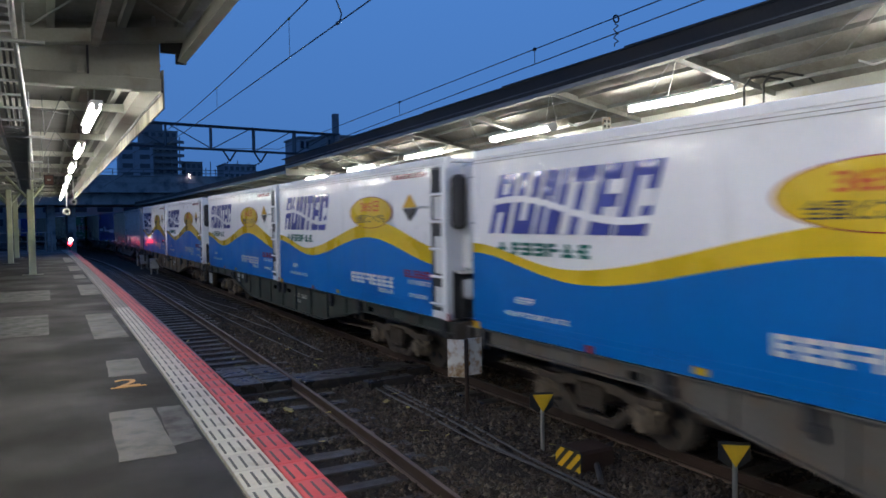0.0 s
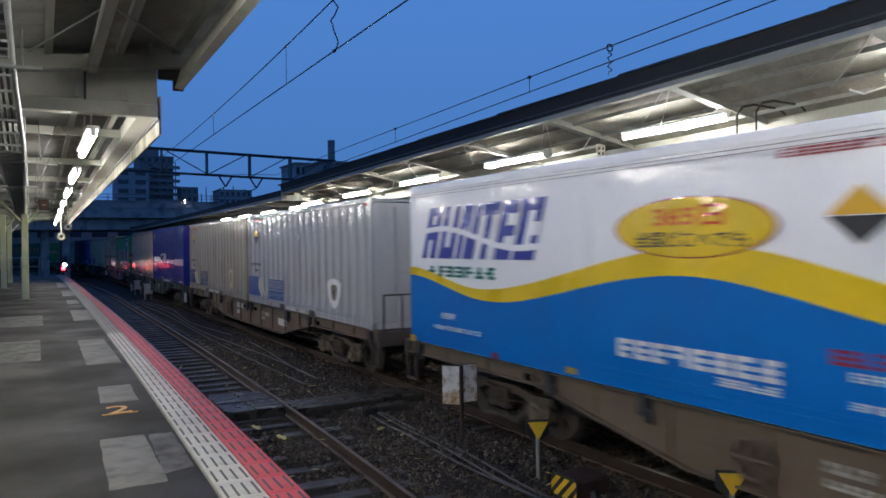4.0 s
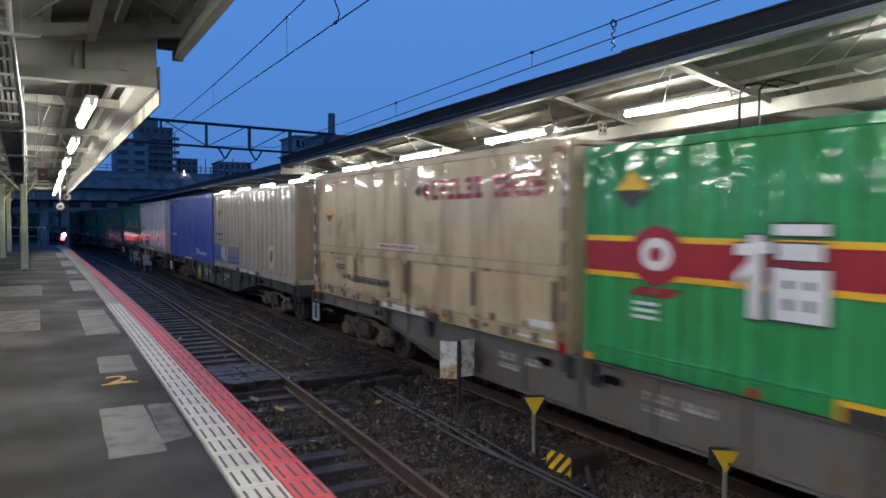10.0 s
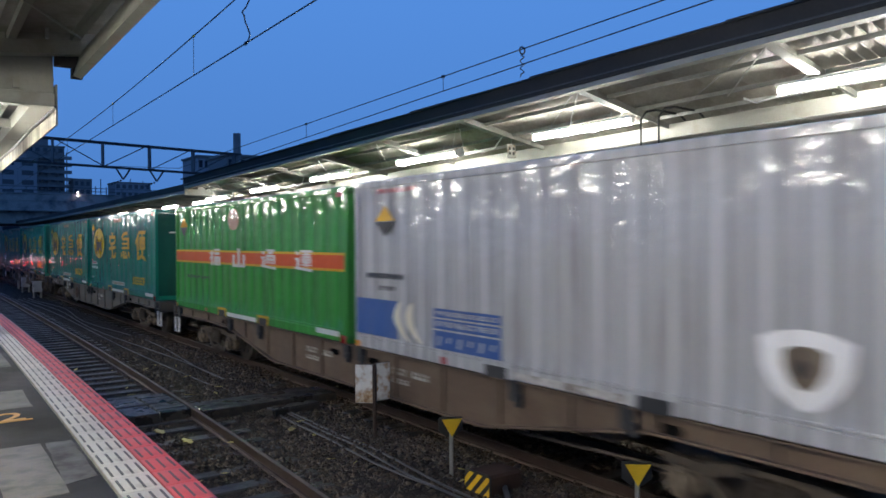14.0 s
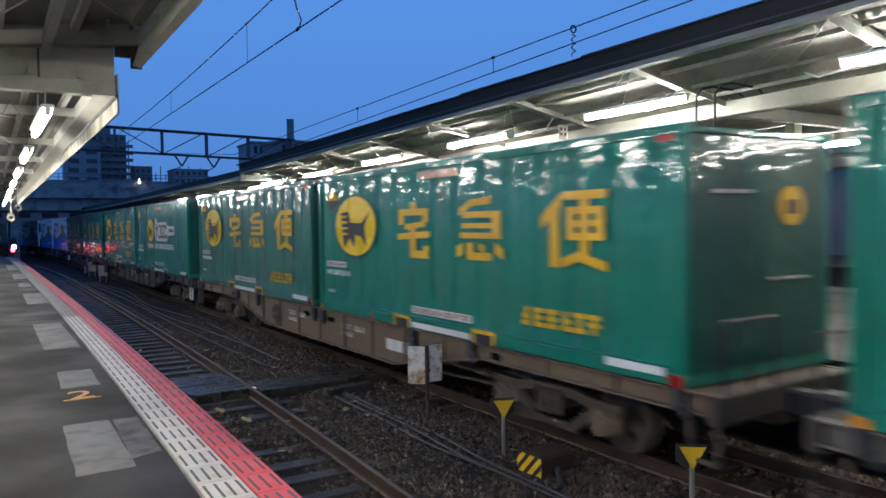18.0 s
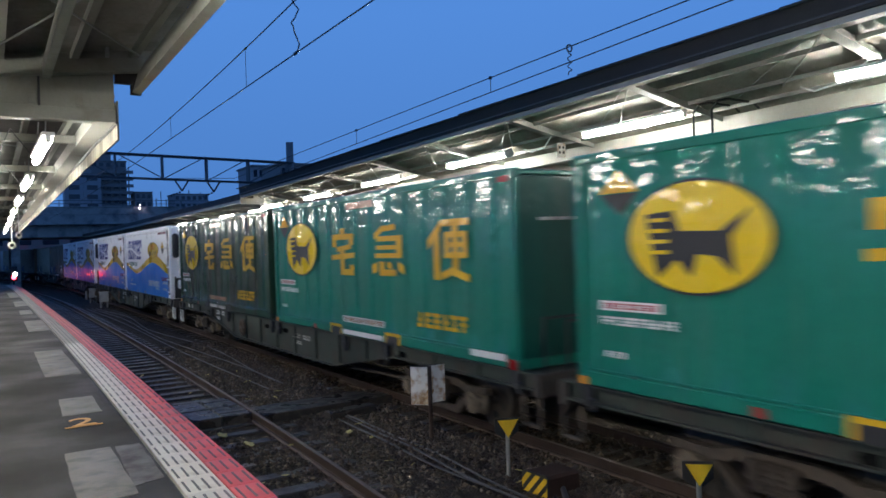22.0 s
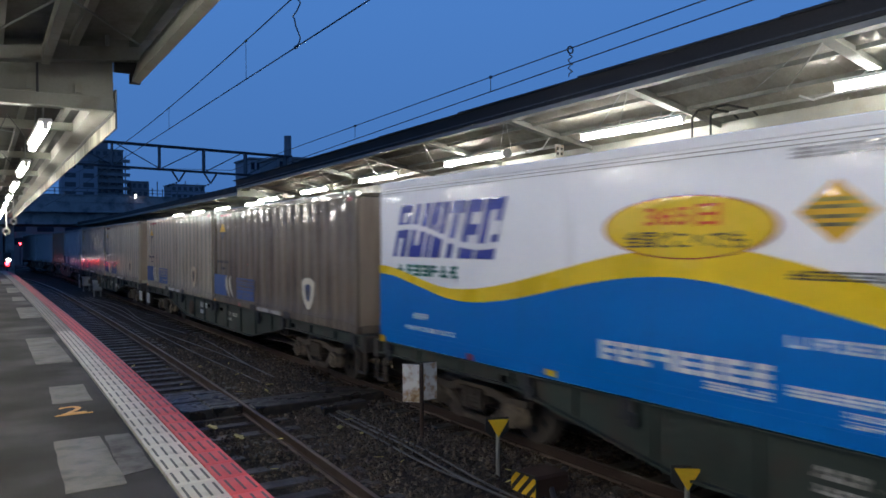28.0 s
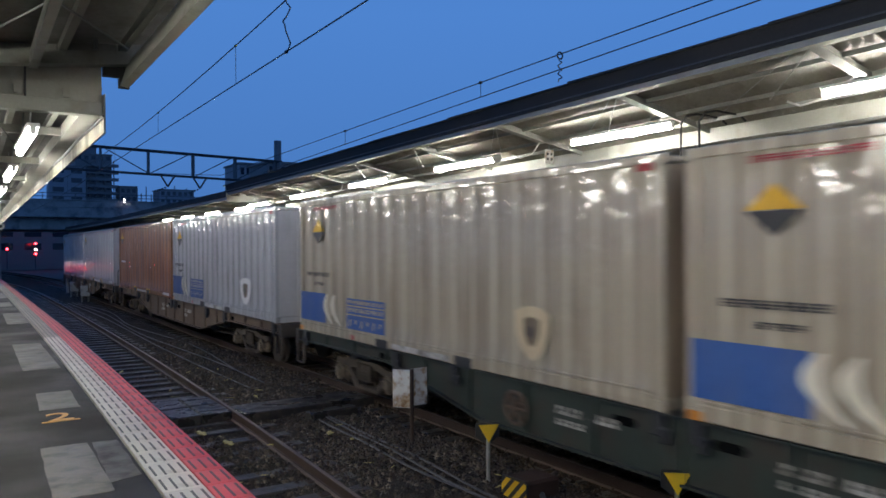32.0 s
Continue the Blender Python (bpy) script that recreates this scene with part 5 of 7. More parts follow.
def container(key, L, H, ribs, mat, label, seed, bars=True):
    d = shell(key, L, H, ribs, mat, seed)
    c = thing("container", label, "container", "containers on the train")
    part("side_panel", d["side"], None, c)
    part("side_panel", d["side2"], None, c)
    part("end_wall", d["end"], None, c)
    part("end_wall", d["back"], None, c)
    part("roof", d["roof"], None, c)
    part("floor", d["floor"], None, c)
    part("top_rail", d["top"], None, c)
    part("bottom_rail", d["bottom"], None, c)
    if ribs:
        part("rubbing_strip", d["line"], None, c)
    for sx in (-1, 1):
        for sy in (-1, 1):
            part("corner_post", d["post"], None, c, at=pose(sx * (WID - 0.03), sy * (L / 2 - 0.075), 0))
            for z in (0.0, H - 0.125):
                part("corner_casting", d["casting"], None, c, at=pose(sx * (WID - 0.045), sy * (L / 2 - 0.085), z))
    if bars:
        for x in (-0.72, -0.22, 0.22, 0.72):
            part("lock_bar", d["bar"], None, c, at=pose(x, 0, 0))
        for x in (-0.6, -0.1, 0.35):
            part("lock_handle", d["handle"], None, c, at=pose(x, 0, 0))
    return c


LEN = [L31]  # length of the container at hand


def decal(c, name, outline, mat, lift=0.0, H=2.6, label=""):
    """A painted mark on the side: outline in shares of length from the far end, and of height."""
    L = LEN[0]
    key = ("d", name, tuple(outline), mat.name, lift, H, L)
    if key not in MESH:
        MESH[key] = Shape().prism([(L / 2 - u * L, z * H) for u, z in outline], PX - 0.004 - lift, PX - lift, "x").mesh(name, mat)
    return part(name, MESH[key], None, c, label)


def rect(u0, u1, z0, z1, slant=0.0):
    return [(u0, z0), (u1, z0), (u1 + slant, z1), (u0 + slant, z1)]


def oval(u, z, ru, rz, n=32):
    return [(round(u + ru * math.cos(2 * math.pi * i / n), 5), round(z + rz * math.sin(2 * math.pi * i / n), 5)) for i in range(n)]


def bars(c, name, u0, u1, z0, z1, mat, n, seed=1, lift=0.0, slant=0.0, H=2.6, tall=1.0):
    """A row of small blocks that stands for writing."""
    L = LEN[0]
    key = ("b", name, u0, u1, z0, z1, mat.name, n, seed, lift, H, L)
    if key not in MESH:
        r = random.Random(seed)
        s = Shape()
        w = (u1 - u0) / n
        for i in range(n):
            a = u0 + i * w + w * 0.08
            b = u0 + (i + 1) * w - w * 0.08
            h = z1 - z0
            for q in ((0.0, 0.24), (0.38, 0.6), (0.76, 1.0)):
                if r.random() < 0.86:
                    k0, k1 = a + (b - a) * 0.3 * r.random() * (r.random() < 0.4), b - (b - a) * 0.3 * r.random() * (r.random() < 0.4)
                    s.prism([(L / 2 - uu * L, zz * H) for uu, zz in rect(k0, k1, z0 + h * q[0], z0 + h * q[1], slant)], PX - 0.004 - lift, PX - lift, "x")
            m = a + (b - a) * r.choice((0.0, 0.35, 0.7))
            s.prism([(L / 2 - uu * L, zz * H) for uu, zz in rect(m, m + (b - a) * 0.3, z0 + 0.001, z1 - 0.001, slant)], PX - 0.0043 - lift, PX - lift, "x")
        MESH[key] = s.mesh(name, mat)
    return part(name, MESH[key], None, c, kind="stuff")


def words(c, name, text, u0, u1, z0, z1, mat, lift, H):
    """Readable writing on the side, fitted to a rectangle."""
    key = ("w", text, u0, u1, z0, z1)
    L = LEN[0]
    if key not in MESH:
        cu = bpy.data.curves.new(name, "FONT")
        cu.body, cu.extrude, cu.offset = text, 0.0, 0.02
        ob = new(name, cu)
        me = bpy.data.meshes.new_from_object(ob.evaluated_get(bpy.context.evaluated_depsgraph_get()))
        bpy.data.objects.remove(ob)
        xs, ys = [v.co.x for v in me.vertices], [v.co.y for v in me.vertices]
        x0, y0, w, h = min(xs), min(ys), max(xs) - min(xs), max(ys) - min(ys)
        for v in me.vertices:
            u = u0 + (u1 - u0) * (v.co.x - x0) / w
            v.co = (PX - 0.004 - lift, L / 2 - u * L, H * (z0 + (z1 - z0) * (v.co.y - y0) / h))
        me.materials.clear()
        me.materials.append(mat)
        MESH[key] = me
    return part(name, MESH[key], None, c)


def warning(c, u, z, r, H=2.6):
    decal(c, "hazard_mark", [(u - r, z), (u + r, z), (u, z + r * 3.1)], P_GOLD, H=H)
    decal(c, "hazard_mark", [(u, z - r * 3.1), (u + r, z - 0.004), (u - r, z - 0.004)], BLACK, H=H)


def low_marks(c, H, plain=None):
    """Fork pockets, plates and end reflectors, low on the side."""
    for u in (0.373, 0.625):
        decal(c, "fork_pocket", rect(u - 0.029, u + 0.029, 0.003, 0.075), plain or P_GOLD, 0.004, H=H)
        # the pocket's shaded inside, painted as a dark decal
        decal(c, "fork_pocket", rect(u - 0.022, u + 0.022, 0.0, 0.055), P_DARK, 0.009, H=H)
    decal(c, "plate", rect(0.25, 0.265, 0.01, 0.045), P_LAMPRED, 0.004, H=H)
    decal(c, "plate", rect(0.88, 0.97, 0.035, 0.07), plain or P_LETTER, 0.009, H=H)
    decal(c, "sill_plate", rect(0.41, 0.588, 0.012, 0.045), P_LETTER if plain in (None, P_DEEP) else P_STENCIL, 0.009, H=H)
    if plain is None:
        decal(c, "reflector", rect(0.975, 0.996, 0.0, 0.05), P_LAMPRED, 0.006, H=H)
    decal(c, "reflector", rect(0.962, 0.985, 0.935, 0.965), P_LAMPRED, 0.004, H=H)
    decal(c, "reflector", rect(0.004, 0.02, 0.005, 0.04), P_REFL, 0.006, H=H)


def wave_line(u, kind):
    """Lower (1) and upper (2) edge of the yellow wave."""
    pts = ((0, 0.432), (0.27, 0.31), (0.66, 0.492), (1.0, 0.325)) if kind == 1 else ((0, 0.484), (0.24, 0.374), (0.7, 0.607), (1.0, 0.43))
    for a, b in zip(pts, pts[1:]):
        if u <= b[0]:
            t = (u - a[0]) / (b[0] - a[0])
            t = t * t * (3 - 2 * t)
            return a[1] + (b[1] - a[1]) * t
    return pts[-1][1]


def fuel_tank(e):
    s = Shape().box(-1.05, -0.5, e - 0.3, e - 0.06, 0.36, 0.7, 0.05)
    return s


def wave_container(diamond=False):
    H = 2.68
    c = container("wave", L31, H, 0, P_WHITE, "white and blue refrigerated container with a yellow wave", 1, False)
    top = [0.945 * i / 44 for i in range(45)]
    low = [(round(u, 4), round(wave_line(u, 1), 4)) for u in top]
    high = [(round(u, 4), round(wave_line(u, 2), 4)) for u in top]
    decal(c, "blue_field", [(0, 0.006)] + low + [(0.945, 0.006)], P_BLUE, H=H, label="bright blue lower field")
    decal(c, "yellow_wave", low + high[::-1], P_YELLOW, 0.002, H=H, label="yellow wave band")
    wide, off = (0.88, 0.009) if diamond else (1.0, 0.0)
    # six slanted navy blocks slotted into letter forms, each: left, right, slots (left, right, bottom, top)
    for a, b, slots in ((0.05, 0.096, ((0.35, 0.62, 0.0, 0.36), (0.4, 0.7, 0.66, 0.84))), (0.108, 0.158, ((0.36, 0.66, 0.22, 1.0),)), (0.168, 0.222, ((0.3, 0.42, 0.0, 0.6), (0.6, 0.72, 0.42, 1.0))), (0.23, 0.276, ((0.0, 0.3, 0.0, 0.78), (0.68, 1.0, 0.0, 0.78))), (0.284, 0.326, ((0.45, 1.0, 0.2, 0.4), (0.45, 1.0, 0.58, 0.78))), (0.334, 0.386, ((0.42, 0.7, 0.2, 0.8), (0.7, 1.0, 0.4, 0.62)))):
        a, b = a * wide + off * 0.6, b * wide + off * 0.6
        decal(c, "slanted_block", rect(a, b, 0.54, 0.85, 0.033), P_NAVY, 0.001, H=H)
        for x0, x1, z0, z1 in slots:
            w = b - a
            decal(c, "slot", [(round(a + w * x + 0.033 * z, 4), round(0.54 + 0.31 * z, 4)) for x, z in ((x0, z0), (x1, z0), (x1, z1), (x0, z1))], P_WHITE, 0.006, H=H)
    sw = [(round((0.07 + 0.34 * i / 20) * wide, 4), round(0.69 + 0.04 * math.sin(i / 20 * 5.4 + 0.5) - 0.003 * i, 4)) for i in range(21)]
    decal(c, "white_swoosh", [(u, z - 0.016) for u, z in sw] + [(u, z + 0.016) for u, z in sw[::-1]], P_WHITE, 0.011, H=H)
    bars(c, "green_lettering", 0.07 * wide, 0.29 * wide, 0.43, 0.495, P_TEAL, 7, 3, H=H)
    decal(c, "oval_rim", oval(0.668 + off, 0.677, 0.112, 0.118), P_RED, 0.006, H=H)
    decal(c, "oval_badge", oval(0.668 + off, 0.677, 0.109, 0.113), P_YELLOW, 0.01, H=H, label="yellow oval badge")
    words(c, "red_lettering", "365日", 0.62 + off, 0.716 + off, 0.68, 0.76, P_VERMILION, 0.012, H)
    words(c, "dark_lettering", "全国どこへでも", 0.59 + off, 0.746 + off, 0.6, 0.665, P_DARK, 0.012, H)
    bars(c, "small_lettering", 0.895, 0.94, 0.69, 0.705, P_SILVER, 6, 4, H=H)
    if diamond:
        decal(c, "hazard_mark", [(0.806, 0.715), (0.841, 0.615), (0.876, 0.715), (0.841, 0.815)], P_GOLD, 0.001, H=H, label="yellow diamond mark")
        for z, w in ((0.752, 0.018), (0.73, 0.026), (0.7, 0.024), (0.675, 0.018)):
            decal(c, "diamond_line", rect(0.841 - w, 0.841 + w, z - 0.006, z + 0.006), P_OLDGOLD, 0.006, H=H)
        bars(c, "grey_lettering", 0.8, 0.94, 0.885, 0.92, P_SILVER, 10, 31, H=H)
        bars(c, "dark_lettering", 0.797, 0.94, 0.502, 0.532, P_DARK, 9, 32, 0.006, H=H)
        for k, (u, z, h) in enumerate(((0.797, 0.285, 0.04), (0.797, 0.13, 0.035), (0.85, 0.096, 0.018), (0.85, 0.068, 0.02))):
            bars(c, "white_lettering", u, 0.94, z, z + h, P_LETTER, 10, 33 + k, 0.006, H=H)
    else:
        warning(c, 0.858, 0.7, 0.03, H)
        bars(c, "red_lettering", 0.78, 0.93, 0.895, 0.925, P_RED, 12, 8, H=H)
        bars(c, "red_lettering", 0.83, 0.94, 0.235, 0.285, P_RED, 8, 11, 0.006, H=H)
        bars(c, "small_lettering", 0.85, 0.94, 0.19, 0.22, P_LETTER, 9, 12, 0.006, H=H)
        bars(c, "small_lettering", 0.85, 0.925, 0.105, 0.13, P_LETTER, 6, 13, 0.006, H=H)
    bars(c, "white_lettering", 0.556, 0.782, 0.142, 0.22, P_LETTER, 8, 9, 0.006, H=H)
    bars(c, "small_lettering", 0.705, 0.78, 0.1, 0.13, P_LETTER, 4, 10, 0.006, H=H)
    bars(c, "small_lettering", 0.119, 0.167, 0.178, 0.212, P_LETTER, 3, 14, 0.006, H=H)
    bars(c, "small_lettering", 0.088, 0.246, 0.11, 0.135, P_LETTER, 12, 15, 0.006, H=H)
    decal(c, "rubbing_strip", rect(0.0, 0.94, 0.05, 0.058), P_BLUE, 0.016, H=H)
    decal(c, "rubbing_strip", rect(0.0, 0.94, 0.082, 0.086), P_BLUE, 0.014, H=H)
    for z in (0.928, 0.944):
        decal(c, "roof_rail_seam", rect(0.0, 1.0, z, z + 0.003), P_STENCIL, 0.001, H=H)
    decal(c, "plate", rect(0.28, 0.295, 0.005, 0.04), P_LAMPRED, 0.01, H=H)
    decal(c, "plate", rect(0.46, 0.48, 0.02, 0.055), P_GOLD, 0.01, H=H)
    decal(c, "reflector", rect(0.0, 0.02, 0.0, 0.04), P_GOLD, 0.01, H=H)
    decal(c, "reflector", rect(0.99, 1.012, 0.0, 0.045), P_LAMPRED, 0.01, H=H)
    # ladder end with the cooling unit
    e = -L31 / 2
    if "unit" not in MESH:
        # dark sheet on the side, standing for the shade in the ladder recess
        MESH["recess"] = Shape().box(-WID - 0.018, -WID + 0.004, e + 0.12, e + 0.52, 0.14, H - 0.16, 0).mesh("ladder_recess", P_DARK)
        MESH["rung"] = Shape().tube((0, e + 0.1, 0), (0, e + 0.53, 0), 0.024, 6).mesh("rung", P_WHITE)
        MESH["stile"] = Shape().box(-WID - 0.04, -WID + 0.05, e - 0.02, e + 0.14, 0.0, H - 0.01, 0.01).mesh("ladder_post", P_WHITE)
        MESH["unit"] = Shape().box(-0.98, 1.1, e - 0.3, e, 0.82, H - 0.12, 0.05).mesh("cooling_unit", P_UNIT)
        MESH["hood"] = Shape().box(-1.2, -1.0, e - 0.28, e - 0.03, 1.5, H - 0.3, 0.06).mesh("intake", P_DARK)
        MESH["seam"] = Shape().box(-0.96, 1.08, e - 0.304, e - 0.29, 1.585, 1.605).mesh("seam", P_DARK)
        MESH["seam2"] = Shape().box(-0.96, 1.08, e - 0.304, e - 0.29, H - 0.36, H - 0.345).mesh("seam", P_DARK)
        MESH["label"] = Shape().box(-0.08, 0.08, e - 0.304, e - 0.295, -0.05, 0.05).mesh("label_plate", P_DARK)
        MESH["mark"] = Shape().box(-0.06, 0.06, e - 0.304, e - 0.295, -0.1, 0.1).mesh("label_plate", P_GOLD)
        # dark sheet across the end, standing for the open bay's shade
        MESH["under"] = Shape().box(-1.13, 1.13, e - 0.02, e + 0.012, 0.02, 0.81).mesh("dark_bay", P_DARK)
        MESH["panel"] = Shape().box(-WID - 0.024, -WID - 0.017, e + 0.17, e + 0.4, 0, 0.42, 0.004).mesh("ladder_panel", P_UNIT)
        MESH["bay_sill"] = Shape().box(-1.1, 1.1, e - 0.2, e - 0.021, 0.77, 0.82, 0.01).mesh("bay_sill", P_UNIT)
        MESH["bay_post"] = Shape().box(-0.05, 0.05, e - 0.14, e - 0.03, 0.02, 0.76, 0.01).mesh("bay_post", RUST)
        MESH["bay_box"] = Shape().box(-0.14, 0.16, e - 0.2, e - 0.03, 0.08, 0.34, 0.03).mesh("bay_box", F_GREY)
        MESH["hose"] = Shape().pipe([(-0.95, e - 0.31, 1.0), (-0.7, e - 0.34, 0.88), (-0.4, e - 0.34, 0.87), (-0.1, e - 0.33, 0.98), (0.15, e - 0.31, 1.12)], 0.016, 6).mesh("hose", CABLE)
        MESH["fuel"] = fuel_tank(e).mesh("fuel_tank", P_UNIT)
        MESH["fuel_rib"] = Shape().box(-0.02, 0.02, e - 0.306, e - 0.05, 0.352, 0.708, 0.01).mesh("strap", P_DARK)
    part("ladder_recess", MESH["recess"], None, c)
    for k in range(5):
        part("rung", MESH["rung"], None, c, at=pose(-WID - 0.035, 0, 0.25 + 0.457 * k))
    part("ladder_post", MESH["stile"], None, c, "white ladder post")
    part("cooling_unit", MESH["unit"], None, c, "pale grey cooling unit")
    part("intake", MESH["hood"], None, c, "black air intake")
    part("seam", MESH["seam"], None, c)
    part("seam", MESH["seam2"], None, c)
    part("dark_bay", MESH["under"], None, c)
    for x, z in ((-0.2, 1.42), (0.05, 1.12), (0.45, 1.15)):
        part("label_plate", MESH["label"], None, c, at=pose(x, 0, z))
    part("label_plate", MESH["mark"], None, c, at=pose(0.72, 0, 1.38))
    for z, h in ((0.2, 0.34), (0.76, 0.62), (1.66, 0.38)):
        part("ladder_panel", MESH["panel"], None, c, at=pose(0, 0, z) @ Matrix.Diagonal((1, 1, h / 0.42, 1)))
    tank = part("fuel_tank", MESH["fuel"], None, c)
    for k in range(2):
        part("strap", MESH["fuel_rib"], None, tank, at=pose(-0.92 + 0.3 * k, 0, 0))
    part("bay_sill", MESH["bay_sill"], None, c)
    for k in range(3):
        part("bay_post", MESH["bay_post"], None, c, at=pose(-0.34 + 0.6 * k, 0, 0))
    for k in range(2):
        part("bay_box", MESH["bay_box"], None, c, at=pose(-0.02 + 0.6 * k, 0, 0))
    for k in range(2):
        part("hose", MESH["hose"], None, c, at=pose(0.35 * k, -0.02 * k, 0.05 * k))
    return c


def shield_container(key, mat, label, seed, H=2.62, blue=None):
    c = container(key, L31, H, 0.47, mat, label, seed)
    blue = blue or P_MARKBLUE
    decal(c, "blue_block", rect(0.008, 0.135, 0.09, 0.305), blue, H=H, label="blue corner block")
    for k in range(2):
        out, inn = [], []
        for i in range(13):
            t = -1 + i / 6
            u = 0.166 + 0.034 * k - 0.04 * math.cos(1.25 * t) - 0.012 * t
            out.append((round(u, 4), round(0.197 + 0.107 * t, 4)))
            inn.append((round(u + 0.004 + 0.016 * math.cos(1.5 * t), 4), round(0.197 + 0.107 * t, 4)))
        decal(c, "white_arc", out + inn[::-1], P_IVORY if mat is P_TANOLD else P_ARC, 0.005, H=H)
    decal(c, "blue_panel", rect(0.233, 0.383, 0.083, 0.293), blue, H=H)
    for z in (0.178, 0.238):
        decal(c, "gap_strip", rect(0.232, 0.384, z, z + 0.009), mat, 0.005, H=H)
    bars(c, "small_lettering", 0.24, 0.376, 0.202, 0.228, mat, 12, 21, 0.005, H=H)
    bars(c, "small_lettering", 0.24, 0.376, 0.258, 0.28, mat, 14, 22, 0.005, H=H)
    for q in range(6):
        decal(c, "gap_strip", rect(0.243 + 0.024 * q, 0.248 + 0.024 * q, 0.1 + 0.02 * (q % 2), 0.15, 0.004), mat, 0.005, H=H)
    warning(c, 0.1, 0.76, 0.029, H)
    bars(c, "dark_lettering", 0.043, 0.152, 0.428, 0.458, P_DARK, 9, 24, H=H)
    bars(c, "dark_lettering", 0.08, 0.13, 0.36, 0.385, P_DARK, 4, 25, H=H)
    bars(c, "red_lettering", 0.075, 0.19, 0.92, 0.945, P_RED, 14, 26, H=H)
    at = 0.757 if mat is P_BROWN else 0.783
    sh = [(round(at + (u - 0.78) * (0.95 if mat is P_SILVER else 0.78), 4), round(0.235 + (z - 0.25) * 1.17, 4)) for u, z in [(0.735, 0.33), (0.755, 0.352), (0.78, 0.36), (0.805, 0.352), (0.825, 0.33), (0.822, 0.25), (0.81, 0.19), (0.795, 0.155), (0.78, 0.14), (0.765, 0.155), (0.75, 0.19), (0.738, 0.25)]]
    decal(c, "shield_badge", sh, P_BADGE if mat is P_TANOLD else P_ARC if mat is P_BROWN else P_IVORY if mat in (P_TAN, P_TANDULL) else P_BADGEW, 0.003, H=H, label="worn shield badge")
    decal(c, "badge_centre", [(round(at + (u - at) * 0.46, 4), round(0.25 + (z - 0.25) * 0.55, 4)) for u, z in sh], P_DULLBLUE if mat is P_BROWN else P_TANDULL if mat is P_TANDULL else P_BROWN, 0.008, H=H)
    if mat is not P_TANDULL:
        decal(c, "badge_spot", oval(at - 0.002, 0.24, 0.006, 0.03, 12), P_DARK, 0.013, H=H)
    low_marks(c, H, mat)
    return c


def stripe_container():
    H = 2.66
    c = container("deep_flat", L31, H, 0, P_NAVYSIDE, "deep blue container with a broken white stripe", 5)
    decal(c, "white_stripe", rect(0.06, 0.285, 0.37, 0.46), P_LETTER, H=H)
    decal(c, "white_stripe", rect(0.748, 0.985, 0.33, 0.435), P_LETTER, H=H)
    dd = [(0.385, 0.34), (0.44, 0.35), (0.475, 0.40), (0.485, 0.46), (0.47, 0.51), (0.44, 0.53), (0.36, 0.515), (0.365, 0.495), (0.43, 0.5), (0.45, 0.47), (0.44, 0.41), (0.42, 0.375), (0.395, 0.365)]
    decal(c, "curved_mark", dd, P_LETTER, H=H)
    decal(c, "curved_mark", rect(0.395, 0.42, 0.35, 0.48, 0.012), P_LETTER, 0.004, H=H)
    decal(c, "curved_mark", oval(0.325, 0.50, 0.022, 0.02, 14), P_LETTER, H=H)
    bars(c, "white_lettering", 0.485, 0.62, 0.355, 0.415, P_LETTER, 7, 30, H=H)
    bars(c, "white_lettering", 0.635, 0.735, 0.35, 0.41, P_LETTER, 5, 31, H=H)
    bars(c, "small_lettering", 0.07, 0.16, 0.285, 0.32, P_LETTER, 8, 32, H=H)
    bars(c, "small_lettering", 0.08, 0.12, 0.20, 0.22, P_LETTER, 3, 33, H=H)
    warning(c, 0.09, 0.83, 0.032, H)
    low_marks(c, H)
    return c


def plain_blue_container():
    H = 2.66
    c = container("deep", L31, H, 0.47, P_DEEP, "deep blue ribbed container with a small white mark", 5)
    decal(c, "curved_mark", [(0.675, 0.115), (0.72, 0.12), (0.735, 0.145), (0.735, 0.18), (0.715, 0.2), (0.655, 0.195), (0.66, 0.185), (0.705, 0.185), (0.715, 0.165), (0.705, 0.135), (0.68, 0.128)], P_LETTER, 0.002, H=H)
    decal(c, "curved_mark", rect(0.68, 0.695, 0.12, 0.175, 0.006), P_LETTER, 0.006, H=H)
    bars(c, "white_lettering", 0.745, 0.88, 0.115, 0.155, P_LETTER, 9, 34, H=H)
    bars(c, "small_lettering", 0.07, 0.19, 0.36, 0.4, P_LETTER, 9, 35, H=H)
    decal(c, "hazard_mark", [(0.07, 0.79), (0.13, 0.79), (0.1, 0.9)], P_ORANGE, H=H)
    decal(c, "hazard_mark", [(0.1, 0.7), (0.13, 0.785), (0.07, 0.785)], P_DARK, H=H)
    bars(c, "red_lettering", 0.1, 0.25, 0.93, 0.955, P_RED, 10, 36, H=H)
    low_marks(c, H, P_DEEP)
    return c


